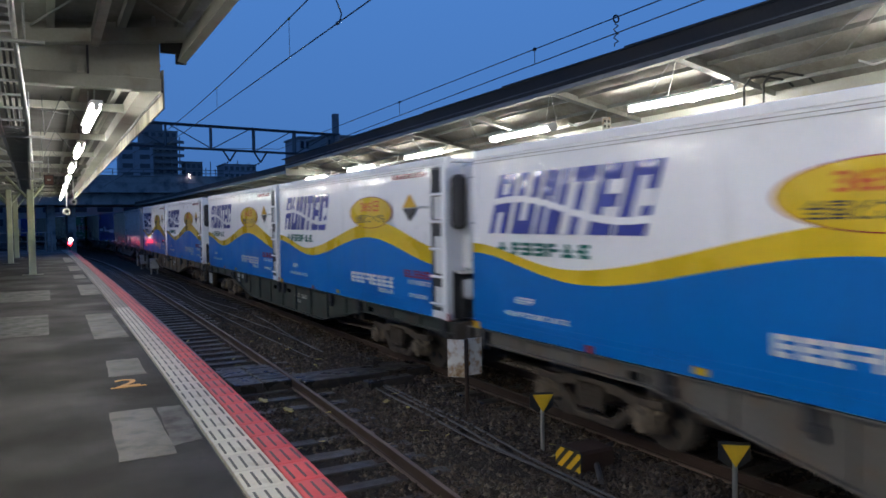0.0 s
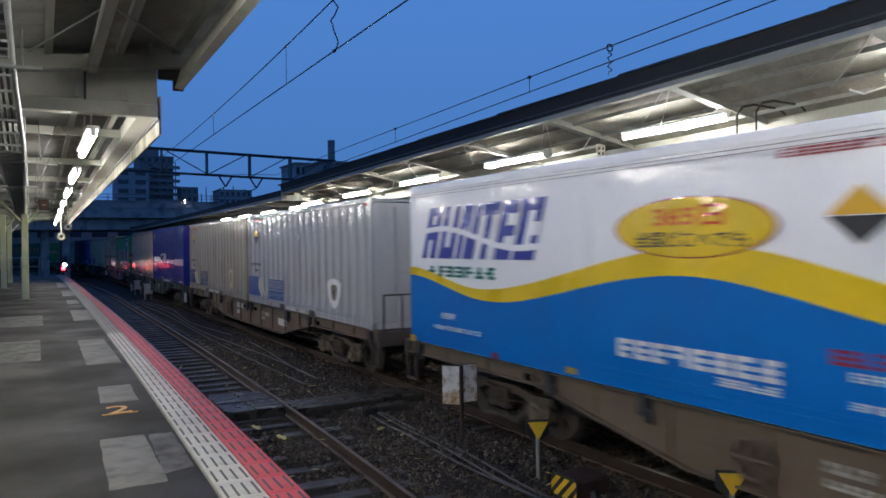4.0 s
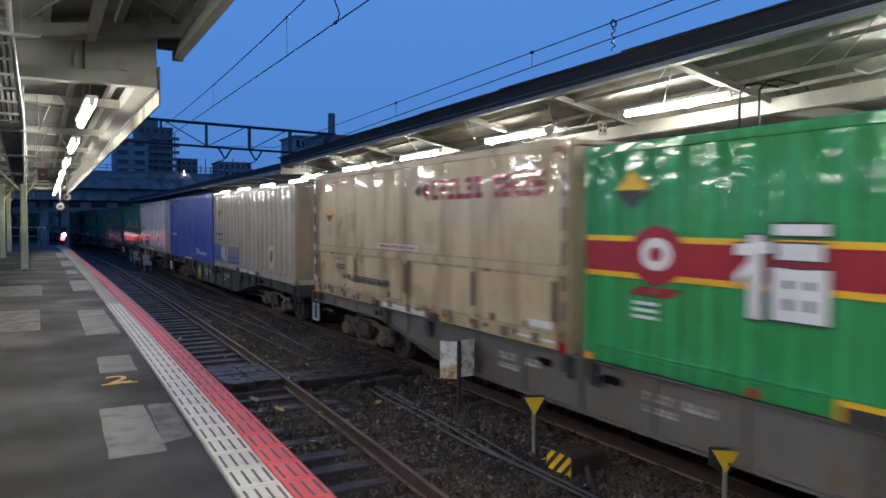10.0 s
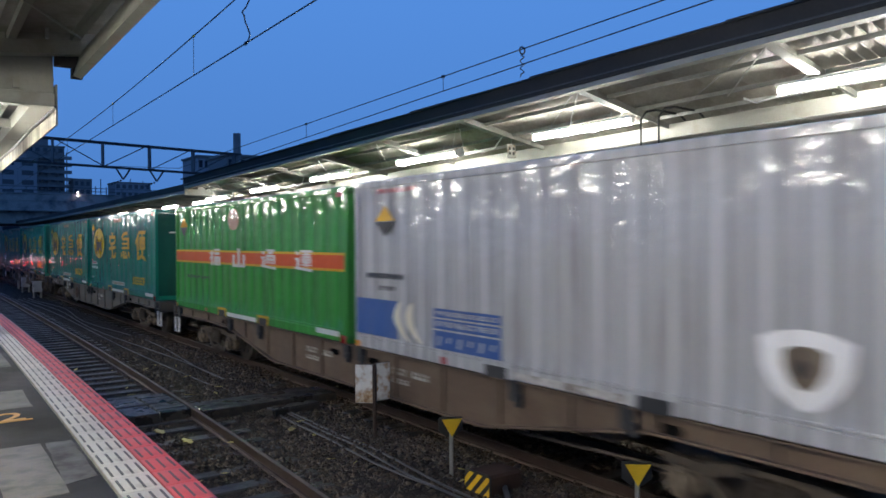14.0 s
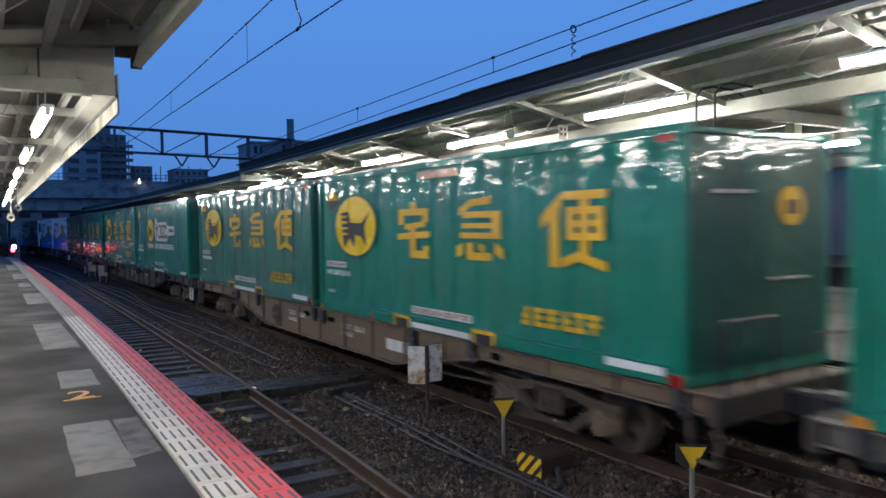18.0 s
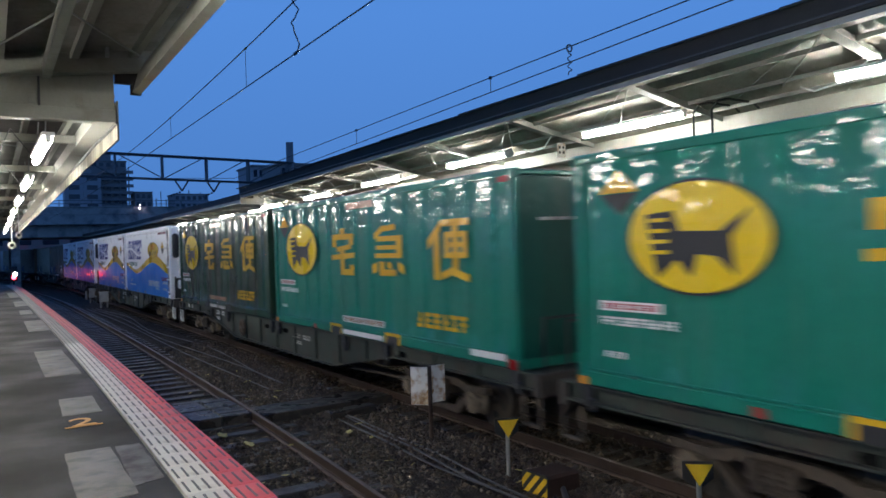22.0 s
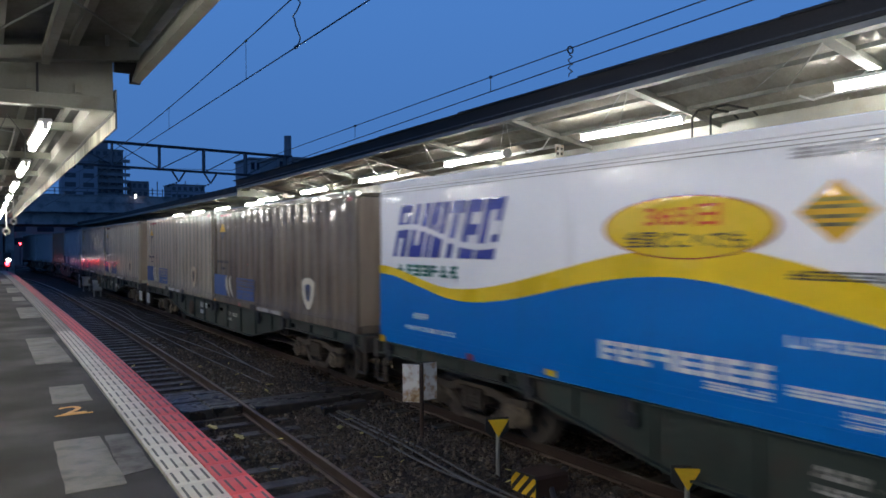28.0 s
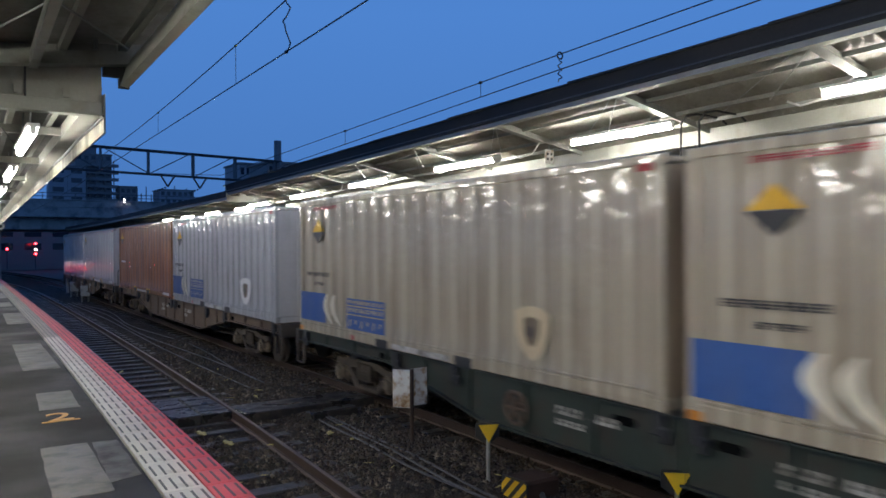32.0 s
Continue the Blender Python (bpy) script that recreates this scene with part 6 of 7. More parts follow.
# white bars with dark rims, drawn after four characters, as in BLOCK_MARKS
WHITE_MARKS = (
    ((0.16, 0.3, 0.0, 0.86, 0.0), (0.0, 0.4, 0.64, 0.76, 0.04), (0.0, 0.16, 0.32, 0.44, 0.16), (0.44, 0.98, 0.86, 0.97, 0.0), (0.48, 0.94, 0.62, 0.78, 0.0), (0.42, 0.56, 0.06, 0.54, 0.0), (0.86, 1.0, 0.06, 0.54, 0.0), (0.42, 1.0, 0.42, 0.53, 0.0), (0.42, 1.0, 0.24, 0.34, 0.0), (0.42, 1.0, 0.02, 0.13, 0.0), (0.64, 0.78, 0.08, 0.5, 0.0)),
    ((0.42, 0.6, 0.08, 1.0, 0.0), (0.0, 0.16, 0.06, 0.66, 0.0), (0.84, 1.0, 0.06, 0.68, 0.0), (0.0, 1.0, 0.0, 0.14, 0.0)),
    ((0.06, 0.22, 0.78, 0.92, -0.06), (0.0, 0.24, 0.52, 0.62, 0.0), (0.1, 0.24, 0.16, 0.58, 0.0), (0.0, 1.0, 0.1, 0.22, -0.1), (0.36, 0.94, 0.88, 0.98, 0.0), (0.5, 0.84, 0.74, 0.86, 0.04), (0.36, 0.48, 0.26, 0.72, 0.0), (0.84, 0.96, 0.26, 0.72, 0.0), (0.36, 0.96, 0.62, 0.71, 0.0), (0.36, 0.96, 0.44, 0.52, 0.0), (0.6, 0.72, 0.26, 0.72, 0.0)),
    ((0.06, 0.22, 0.78, 0.92, -0.06), (0.0, 0.24, 0.52, 0.62, 0.0), (0.1, 0.24, 0.16, 0.58, 0.0), (0.0, 1.0, 0.1, 0.22, -0.1), (0.32, 1.0, 0.86, 0.97, 0.0), (0.38, 0.94, 0.74, 0.81, 0.0), (0.4, 0.5, 0.4, 0.7, 0.0), (0.84, 0.94, 0.4, 0.7, 0.0), (0.4, 0.94, 0.62, 0.7, 0.0), (0.4, 0.94, 0.5, 0.57, 0.0), (0.4, 0.94, 0.38, 0.45, 0.0), (0.32, 1.0, 0.27, 0.33, 0.0), (0.6, 0.73, 0.2, 0.97, 0.0)),
)


def band_container():
    H = 2.54
    c = container("green", L31, H, 0.47, P_GREEN, "grass green container with a dark red band", 6)
    decal(c, "yellow_line", rect(0.005, 0.995, 0.405, 0.43), P_GOLD, H=H)
    decal(c, "red_band", rect(0.005, 0.995, 0.43, 0.565), P_RED, 0.001, H=H, label="dark red band")
    decal(c, "yellow_line", rect(0.005, 0.995, 0.565, 0.59), P_GOLD, H=H)
    part("end_band", Shape().box(-WID + 0.02, WID - 0.02, -L31 / 2 - 0.004, -L31 / 2 + 0.014, 0.43 * H, 0.565 * H), P_RED, c)
    part("end_line", Shape().box(-WID + 0.02, WID - 0.02, -L31 / 2 - 0.0035, -L31 / 2 + 0.014, 0.405 * H, 0.43 * H), P_GOLD, c)
    part("end_line", Shape().box(-WID + 0.02, WID - 0.02, -L31 / 2 - 0.0035, -L31 / 2 + 0.014, 0.565 * H, 0.59 * H), P_GOLD, c)
    decal(c, "ring_badge", oval(0.127, 0.51, 0.042, 0.125, 24), P_RED, 0.006, H=H)
    decal(c, "ring_badge", oval(0.127, 0.515, 0.024, 0.07, 20), P_LETTER, 0.011, H=H)
    decal(c, "ring_badge", oval(0.127, 0.515, 0.01, 0.032, 14), P_RED, 0.016, H=H)
    for a in (0.085, 0.12):
        decal(c, "slash", rect(a, a + 0.03, 0.335, 0.375, 0.012), P_RED, 0.002, H=H)
    for k in range(3):
        decal(c, "grid_mark", rect(0.09, 0.13, 0.235 + 0.03 * k, 0.25 + 0.03 * k), P_LETTER, 0.002, H=H)
    spots = ((0.235, 0.335, 0.3, 0.655), (0.42, 0.512, 0.3, 0.66), (0.61, 0.715, 0.29, 0.675), (0.81, 0.925, 0.27, 0.7))
    for (a, b, lo, hi), strokes in zip(spots, WHITE_MARKS):
        w, h = b - a, hi - lo
        for n, (x0, x1, z0, z1, tilt) in enumerate(strokes):
            quad = [(x0, z0), (x1, z0 + tilt), (x1, z1 + tilt), (x0, z1)]
            rim = [(x0 - 0.035, z0 - 0.02), (x1 + 0.035, z0 + tilt - 0.02), (x1 + 0.035, z1 + tilt + 0.02), (x0 - 0.035, z1 + 0.02)]
            decal(c, "mark_rim", [(round(a + w * x, 4), round(lo + h * z, 4)) for x, z in rim], P_DARK, 0.006 + 0.0002 * n, H=H)
            decal(c, "white_mark", [(round(a + w * x, 4), round(lo + h * z, 4)) for x, z in quad], P_LETTER, 0.0105 + 0.0004 * n, H=H)
    decal(c, "poster", rect(0.765, 0.888, 0.725, 0.945), P_LETTER, 0.004, H=H, label="white poster with coloured dots")
    for k, m in enumerate((P_MARKBLUE, P_TEAL, P_MARKBLUE, P_RED, P_RED)):
        decal(c, "dot", oval(0.783 + 0.02 * k, 0.845 + 0.02 * (k % 2), 0.011, 0.03, 14), m, 0.009, H=H)
    bars(c, "small_lettering", 0.78, 0.875, 0.75, 0.775, P_SILVER, 8, 40, 0.009, H=H)
    bars(c, "white_lettering", 0.59, 0.835, 0.125, 0.185, P_LETTER, 11, 41, H=H)
    warning(c, 0.087, 0.79, 0.028, H)
    low_marks(c, H)
    return c


def drop_side_container():
    H = 2.7
    c = container("cream", L31, H, 0.94, P_CREAM, "cream container with rusty drop sides", 8)
    decal(c, "sill", rect(0.02, 0.98, 0.36, 0.40), P_CREAM, 0.03, H=H)
    decal(c, "sill", rect(0.02, 0.98, 0.05, 0.075), P_CREAM, 0.03, H=H)
    for u in (0.02, 0.265, 0.51, 0.755, 0.965):
        decal(c, "hinge_post", rect(u, u + 0.012, 0.06, 0.4), P_CREAM, 0.032, H=H)
        decal(c, "rust_patch", rect(u + 0.001, u + 0.011, 0.14, 0.33), P_RUST, 0.037, H=H)
    # shadow lines along the sills, painted on the side
    decal(c, "groove", rect(0.02, 0.98, 0.345, 0.36), P_TANOLD, 0.004, H=H)
    decal(c, "groove", rect(0.02, 0.98, 0.402, 0.41), P_TANOLD, 0.004, H=H)
    decal(c, "groove", rect(0.02, 0.98, 0.075, 0.085), P_TANOLD, 0.004, H=H)
    for u in (0.004, 0.983):
        decal(c, "corner_column", rect(u, u + 0.013, 0.05, 0.95), P_BROWN, 0.02, H=H)
        for z in (0.1, 0.24, 0.36, 0.52, 0.68, 0.84):
            decal(c, "column_latch", rect(u + 0.001, u + 0.012, z, z + 0.05), P_LETTER if u < 0.5 else P_TANOLD, 0.025, H=H)
    for u in (0.262, 0.507, 0.752):
        decal(c, "door_joint", rect(u, u + 0.004, 0.41, 0.95), P_TANOLD, 0.004, H=H)
    for k in range(12):
        decal(c, "latch", rect(0.04 + 0.08 * k, 0.06 + 0.08 * k, 0.02, 0.07), P_BROWN, 0.04, H=H)
    decal(c, "red_arrow", [(0.55, 0.80), (0.57, 0.755), (0.57, 0.845)], P_DARK, H=H)
    decal(c, "red_arrow", [(0.575, 0.80), (0.602, 0.73), (0.602, 0.87)], P_RED, H=H)
    bars(c, "red_lettering", 0.614, 0.785, 0.74, 0.86, P_RED, 6, 50, H=H)
    bars(c, "red_lettering", 0.81, 0.945, 0.74, 0.86, P_RED, 5, 51, H=H)
    bars(c, "dark_lettering", 0.19, 0.44, 0.15, 0.195, P_DARK, 11, 52, H=H)
    bars(c, "dark_lettering", 0.15, 0.2, 0.23, 0.27, P_DARK, 4, 53, H=H)
    bars(c, "dark_lettering", 0.13, 0.2, 0.3, 0.32, P_TANOLD, 7, 56, H=H)
    decal(c, "plate", rect(0.385, 0.56, 0.42, 0.455), P_LETTER, 0.004, H=H)
    bars(c, "red_lettering", 0.39, 0.555, 0.427, 0.448, P_RED, 14, 54, 0.009, H=H)
    warning(c, 0.105, 0.66, 0.021, H)
    bars(c, "dark_lettering", 0.12, 0.22, 0.9, 0.925, P_RED, 8, 55, H=H)
    decal(c, "dark_plate", rect(0.88, 0.94, 0.9, 0.94), P_TANOLD, H=H)
    decal(c, "white_strip", rect(0.915, 0.965, 0.1, 0.135), P_LETTER, 0.034, H=H)
    rr = random.Random(77)
    for k in range(26):
        u, z = rr.uniform(0.03, 0.95), rr.choice((0.04, 0.05, 0.085, 0.34))
        w, h = rr.uniform(0.004, 0.016), rr.uniform(0.015, 0.05)
        decal(c, "rust_patch", [(round(u + q * w, 4), round(z + v * h, 4)) for q, v in ((0, 0), (0.9, 0.05), (1, 0.5), (0.7, 1), (0.25, 0.85))], P_RUST, 0.0365 if z < 0.08 else 0.0055, H=H)
    low_marks(c, H)
    return c


def emblem(c, u, z, r, H, tall=0.7):
    k, r = r / LEN[0], r * tall
    decal(c, "emblem_rim", oval(u, z, k * 1.05, r * 1.05 / H), P_DARK, 0.002, H=H)
    decal(c, "yellow_emblem", oval(u, z, k, r / H), P_YELLOW, 0.006, H=H, label="yellow disc with a dark plain shape")
    a = r / H
    decal(c, "emblem_shape", [(u - 0.72 * k, z + 0.45 * a), (u - 0.3 * k, z + 0.5 * a), (u - 0.2 * k, z + 0.12 * a), (u + 0.35 * k, z + 0.1 * a), (u + 0.78 * k, z + 0.5 * a), (u + 0.5 * k, z + 0.0 * a), (u + 0.55 * k, z - 0.68 * a), (u + 0.3 * k, z - 0.35 * a), (u + 0.05 * k, z - 0.3 * a), (u - 0.05 * k, z - 0.72 * a), (u - 0.25 * k, z - 0.4 * a), (u - 0.55 * k, z - 0.75 * a), (u - 0.62 * k, z - 0.3 * a)], P_DARK, 0.011, H=H)
    for j in range(4):
        decal(c, "emblem_notch", rect(u - 0.66 * k, u - 0.38 * k, z + (0.3 - 0.2 * j) * a, z + (0.37 - 0.2 * j) * a), P_YELLOW, 0.016, H=H)


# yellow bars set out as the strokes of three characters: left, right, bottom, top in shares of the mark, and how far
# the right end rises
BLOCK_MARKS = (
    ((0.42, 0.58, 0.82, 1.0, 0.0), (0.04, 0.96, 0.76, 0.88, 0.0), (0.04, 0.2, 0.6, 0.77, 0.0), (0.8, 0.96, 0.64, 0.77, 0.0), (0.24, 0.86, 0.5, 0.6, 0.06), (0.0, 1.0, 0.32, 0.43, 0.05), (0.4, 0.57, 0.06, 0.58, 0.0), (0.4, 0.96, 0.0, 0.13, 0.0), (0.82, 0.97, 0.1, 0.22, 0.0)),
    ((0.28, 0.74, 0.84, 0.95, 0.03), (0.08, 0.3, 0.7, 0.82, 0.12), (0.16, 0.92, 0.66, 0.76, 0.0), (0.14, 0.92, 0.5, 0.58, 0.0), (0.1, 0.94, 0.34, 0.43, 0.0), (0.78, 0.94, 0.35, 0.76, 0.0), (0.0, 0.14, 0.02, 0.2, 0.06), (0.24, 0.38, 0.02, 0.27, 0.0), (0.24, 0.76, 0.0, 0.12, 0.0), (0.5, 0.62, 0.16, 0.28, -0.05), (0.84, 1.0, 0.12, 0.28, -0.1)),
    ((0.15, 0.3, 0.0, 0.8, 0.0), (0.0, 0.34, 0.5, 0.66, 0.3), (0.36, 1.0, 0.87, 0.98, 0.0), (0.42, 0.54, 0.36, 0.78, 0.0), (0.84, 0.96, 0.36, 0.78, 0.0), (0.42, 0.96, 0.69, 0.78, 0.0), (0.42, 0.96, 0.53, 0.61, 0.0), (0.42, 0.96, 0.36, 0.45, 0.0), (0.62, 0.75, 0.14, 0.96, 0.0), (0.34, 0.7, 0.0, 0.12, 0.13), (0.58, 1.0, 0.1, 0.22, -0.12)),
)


def emblem_container(key, mat, label, seed, logo=False):
    H = 2.65
    LEN[0] = 9.25
    c = container(key, LEN[0], H, 0.62, mat, label, seed, False)
    warning(c, 0.08, 0.82, 0.03, H)
    decal(c, "plate", rect(0.44, 0.56, 0.9, 0.945), P_RUSTED, H=H)
    decal(c, "plate", rect(0.045, 0.14, 0.335, 0.375), P_LETTER, H=H)
    bars(c, "red_lettering", 0.05, 0.135, 0.343, 0.367, P_RED, 8, 61, 0.005, H=H)
    bars(c, "small_lettering", 0.045, 0.16, 0.275, 0.31, P_LETTER, 10, 62, H=H)
    bars(c, "small_lettering", 0.05, 0.085, 0.14, 0.165, P_LETTER, 3, 63, H=H)
    decal(c, "plate", rect(0.41, 0.595, 0.1, 0.143), P_RUSTED if mat is P_OLIVE else P_LETTER, H=H)
    bars(c, "red_lettering", 0.415, 0.59, 0.107, 0.136, P_ORANGE, 16, 64, 0.005, H=H)
    if logo:
        emblem(c, 0.339, 0.605, 0.61, H, 0.74)
        bars(c, "white_lettering", 0.275, 0.388, 0.335, 0.4, P_LETTER, 5, 66, H=H)
        decal(c, "logo_backing", [(0.43, 0.52), (0.45, 0.45), (0.66, 0.45), (0.69, 0.53), (0.79, 0.54), (0.79, 0.66), (0.68, 0.665), (0.65, 0.72), (0.475, 0.72), (0.46, 0.78), (0.44, 0.77), (0.44, 0.70), (0.425, 0.66)], P_LETTER, H=H, label="white backing shape")
        for a, b, z0, z1 in ((0.445, 0.495, 0.62, 0.655), (0.46, 0.475, 0.50, 0.70), (0.51, 0.555, 0.65, 0.685), (0.51, 0.555, 0.49, 0.525), (0.54, 0.555, 0.49, 0.685), (0.57, 0.62, 0.65, 0.685), (0.57, 0.62, 0.49, 0.525), (0.57, 0.582, 0.5, 0.68), (0.608, 0.62, 0.5, 0.68), (0.632, 0.66, 0.63, 0.68), (0.635, 0.67, 0.49, 0.54), (0.70, 0.775, 0.58, 0.625)):
            decal(c, "logo_bar", rect(a, b, z0, z1), P_DARK, 0.006, H=H)
        bars(c, "white_lettering", 0.43, 0.78, 0.34, 0.41, P_LETTER, 16, 67, H=H)
    else:
        emblem(c, 0.187, 0.63, 0.84, H, 0.65)
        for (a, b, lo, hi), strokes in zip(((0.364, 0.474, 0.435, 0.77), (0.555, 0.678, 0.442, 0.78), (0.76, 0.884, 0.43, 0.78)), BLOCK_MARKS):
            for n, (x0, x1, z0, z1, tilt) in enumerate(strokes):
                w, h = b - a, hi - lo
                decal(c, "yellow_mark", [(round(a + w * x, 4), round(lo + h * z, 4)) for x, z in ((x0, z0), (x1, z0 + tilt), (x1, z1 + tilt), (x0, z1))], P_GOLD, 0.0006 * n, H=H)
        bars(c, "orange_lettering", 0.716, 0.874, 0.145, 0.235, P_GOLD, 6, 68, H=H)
    low_marks(c, H, mat if mat is P_OLIVE else None)
    y0 = -LEN[0] / 2
    part("end_disc", Shape().tube((0.5, y0 - 0.006, 1.83), (0.5, y0 + 0.013, 1.83), 0.22, 24), P_GOLD, c, "yellow disc on the end wall")
    part("disc_mark", Shape().box(0.4, 0.6, y0 - 0.012, y0 - 0.007, 1.74, 1.9, 0.002), P_DARK, c)
    part("end_lettering", Shape().box(-0.85, -0.2, y0 - 0.006, y0 + 0.013, 1.96, 2.0), P_STENCIL, c)
    part("door_handle", Shape().box(0.1, 0.75, y0 - 0.03, y0 + 0.013, 1.02, 1.05, 0.006), P_STENCIL, c)
    LEN[0] = L31
    return c


def small_band_container():
    H = 2.6
    c = container("green2", L31, H, 0.47, P_LIME, "green container with a thin orange red stripe", 9)
    decal(c, "yellow_line", rect(0.012, 0.99, 0.455, 0.472), P_GOLD, H=H)
    decal(c, "red_stripe", rect(0.012, 0.99, 0.472, 0.56), P_VERMILION, 0.001, H=H, label="thin orange red stripe")
    decal(c, "yellow_line", rect(0.012, 0.99, 0.56, 0.577), P_GOLD, H=H)
    for k, u in enumerate((0.29, 0.45, 0.62, 0.79)):
        for x0, x1, z0, z1, tilt in WHITE_MARKS[k]:
            decal(c, "white_mark", [(round(u + 0.075 * x, 4), round(0.44 + 0.155 * z, 4)) for x, z in ((x0, z0), (x1, z0 + tilt), (x1, z1 + tilt), (x0, z1))], P_LETTER, 0.006, H=H)
    decal(c, "rose_badge", oval(0.455, 0.84, 0.035, 0.09, 18), P_RUSTED, 0.002, H=H)
    bars(c, "dark_lettering", 0.1, 0.28, 0.31, 0.335, P_DARK, 10, 71, H=H)
    warning(c, 0.08, 0.80, 0.03, H)
    low_marks(c, H)
    return c


def plain_container(key, mat, label, seed):
    H = 2.62
    c = container(key, L31, H, 0.47, mat, label, seed)
    bars(c, "small_lettering", 0.06, 0.16, 0.42, 0.45, P_LETTER, 8, 73, H=H)
    warning(c, 0.08, 0.80, 0.03, H)
    low_marks(c, H)
    return c


# wagon


def hand_wheel():
    s = Shape()
    rim = [(-1.25, 0.2 * math.cos(a * math.pi / 9), 0.2 * math.sin(a * math.pi / 9)) for a in range(19)]
    s.pipe(rim, 0.03, 6)
    for a in range(6):
        s.tube((-1.25, 0, 0), (-1.25, 0.2 * math.cos(a * math.pi / 3), 0.2 * math.sin(a * math.pi / 3)), 0.022, 6)
    return s.tube((-1.29, 0, 0), (-1.16, 0, 0), 0.05, 10)


def wagon(k, mat):
    key = ("wagon", mat.name)
    w = thing("flat_wagon", {"grimy_green_frame": "grimy grey-green container flat wagon", "grimy_grey_frame": "grimy grey container flat wagon", "rusty_brown_frame": "rust-brown container flat wagon", "dusty_tan_frame": "dusty tan container flat wagon"}[mat.name], "wagon", "wagons of the freight train")
    if key not in MESH:
        d = {}
        sill = [(-9.75, -0.02), (9.75, -0.02), (9.75, -0.2), (5.9, -0.2), (3.3, -0.66), (-3.3, -0.66), (-5.9, -0.2), (-9.75, -0.2)]
        s = Shape().prism(sill, -1.16, -1.10)
        d["sill"] = s.mesh("side_sill", mat)
        d["sill2"] = Shape().prism(sill, 1.10, 1.16).mesh("side_sill", mat)
        fl = Shape()
        for a, b in zip(sill[2:], sill[3:]):
            dy, dz = b[0] - a[0], b[1] - a[1]
            fl.prism([(a[0], a[1] - 0.025), (b[0], b[1] - 0.025), (b[0], b[1]), (a[0], a[1])], -1.235, -1.05)
        d["flange"] = fl.mesh("bottom_flange", mat)
        d["top"] = Shape().box(-1.24, -1.09, -9.8, 9.8, -0.02, 0.0).mesh("top_flange", mat)
        d["deck"] = Shape().box(-1.08, 1.08, -9.75, 9.75, -0.1, -0.03).mesh("deck", mat)
        d["spine"] = Shape().box(-0.22, 0.22, -9.7, 9.7, -0.45, -0.1, 0.01).mesh("centre_sill", mat)
        d["beam"] = Shape().box(-1.24, 1.24, -0.07, 0.07, -0.3, 0.0, 0.015).mesh("end_beam", BEAM)
        for zb in (-0.2, -0.37, -0.58, -0.66):
            d[zb] = Shape().box(-1.2, -1.161, -0.035, 0.035, zb, -0.021, 0.004).mesh("stiffener", mat)
        MESH[key] = d
    if "lock" not in MESH:
        MESH["lock"] = Shape().box(-0.05, 0.09, -0.08, 0.08, -0.24, 0.02, 0.015).box(-0.07, 0.0, -0.14, -0.04, -0.3, -0.14, 0.02).mesh("container_lock", P_DARK)
        MESH["plate"] = Shape().box(-1.168, -1.161, -0.36, 0.36, -0.05, 0.14, 0.0).mesh("number_plate", P_LETTER)
        for row, (n, h, wd) in enumerate(((9, 0.1, 0.115), (5, 0.075, 0.1))):
            lp = Shape()
            rr = random.Random(5 + row)
            for i in range(n):
                y = 0.5 - wd * i
                if rr.random() < 0.9:
                    lp.box(-1.167, -1.161, y - wd * 0.78, y, 0.05 - row * 0.13, 0.05 + h * 0.35 - row * 0.13)
                    lp.box(-1.167, -1.161, y - wd * 0.78, y - wd * rr.uniform(0, 0.3), 0.05 + h * 0.65 - row * 0.13, 0.05 + h - row * 0.13)
                    lp.box(-1.1665, -1.161, y - wd * 0.6, y - wd * 0.25, 0.052 - row * 0.13, 0.048 + h - row * 0.13)
            MESH["letters%d" % row] = lp.mesh("stencil_line", P_STENCIL)
            MESH["bold%d" % row] = lp.mesh("stencil_line", P_LETTER)
        # flat patch on the uncut sill, its dark inside painted on
        MESH["slot"] = Shape().prism([(-0.14, -0.05), (0.14, -0.05), (0.18, 0.0), (0.14, 0.05), (-0.14, 0.05), (-0.18, 0.0)], -1.1645, -1.161).mesh("slot", SLOT_SHADE)
        sf = Shape().prism([(-1.22, 0.1), (-0.75, 0.04), (-0.4, 0.12), (0.4, 0.12), (0.75, 0.04), (1.22, 0.1), (1.22, 0.19), (0.75, 0.16), (0.42, 0.24), (-0.42, 0.24), (-0.75, 0.16), (-1.22, 0.19)], -0.05, 0.05)
        sf.prism([(-0.78, 0.03), (-0.66, 0.05), (-0.34, -0.2), (-0.36, -0.3), (-0.42, -0.3)], -0.05, 0.05).prism([(0.78, 0.03), (0.66, 0.05), (0.34, -0.2), (0.36, -0.3), (0.42, -0.3)], -0.05, 0.05)
        sf.box(-0.055, 0.055, -0.41, 0.41, -0.31, -0.21, 0.02)
        MESH["side_frame"] = sf.mesh("side_frame", BOGIE)
        MESH["axle_box"] = Shape().box(-0.1, 0.08, -0.2, 0.2, -0.18, 0.1, 0.06).tube((-0.15, 0, -0.02), (-0.09, 0, -0.02), 0.16, 14).tube((-0.19, 0, -0.02), (-0.14, 0, -0.02), 0.1, 12).mesh("axle_box", AXLE)
        sp = Shape()
        rings = [(0.05 if q % 2 else 0.075, -0.2 + 0.03 * q) for q in range(11)]
        sp.add([(-0.09 + r * math.cos(a * math.pi / 5), r * math.sin(a * math.pi / 5), z) for r, z in rings for a in range(10)],
               [(j * 10 + i, j * 10 + (i + 1) % 10, j * 10 + 10 + (i + 1) % 10, j * 10 + 10 + i) for j in range(10) for i in range(10)], 0, True)
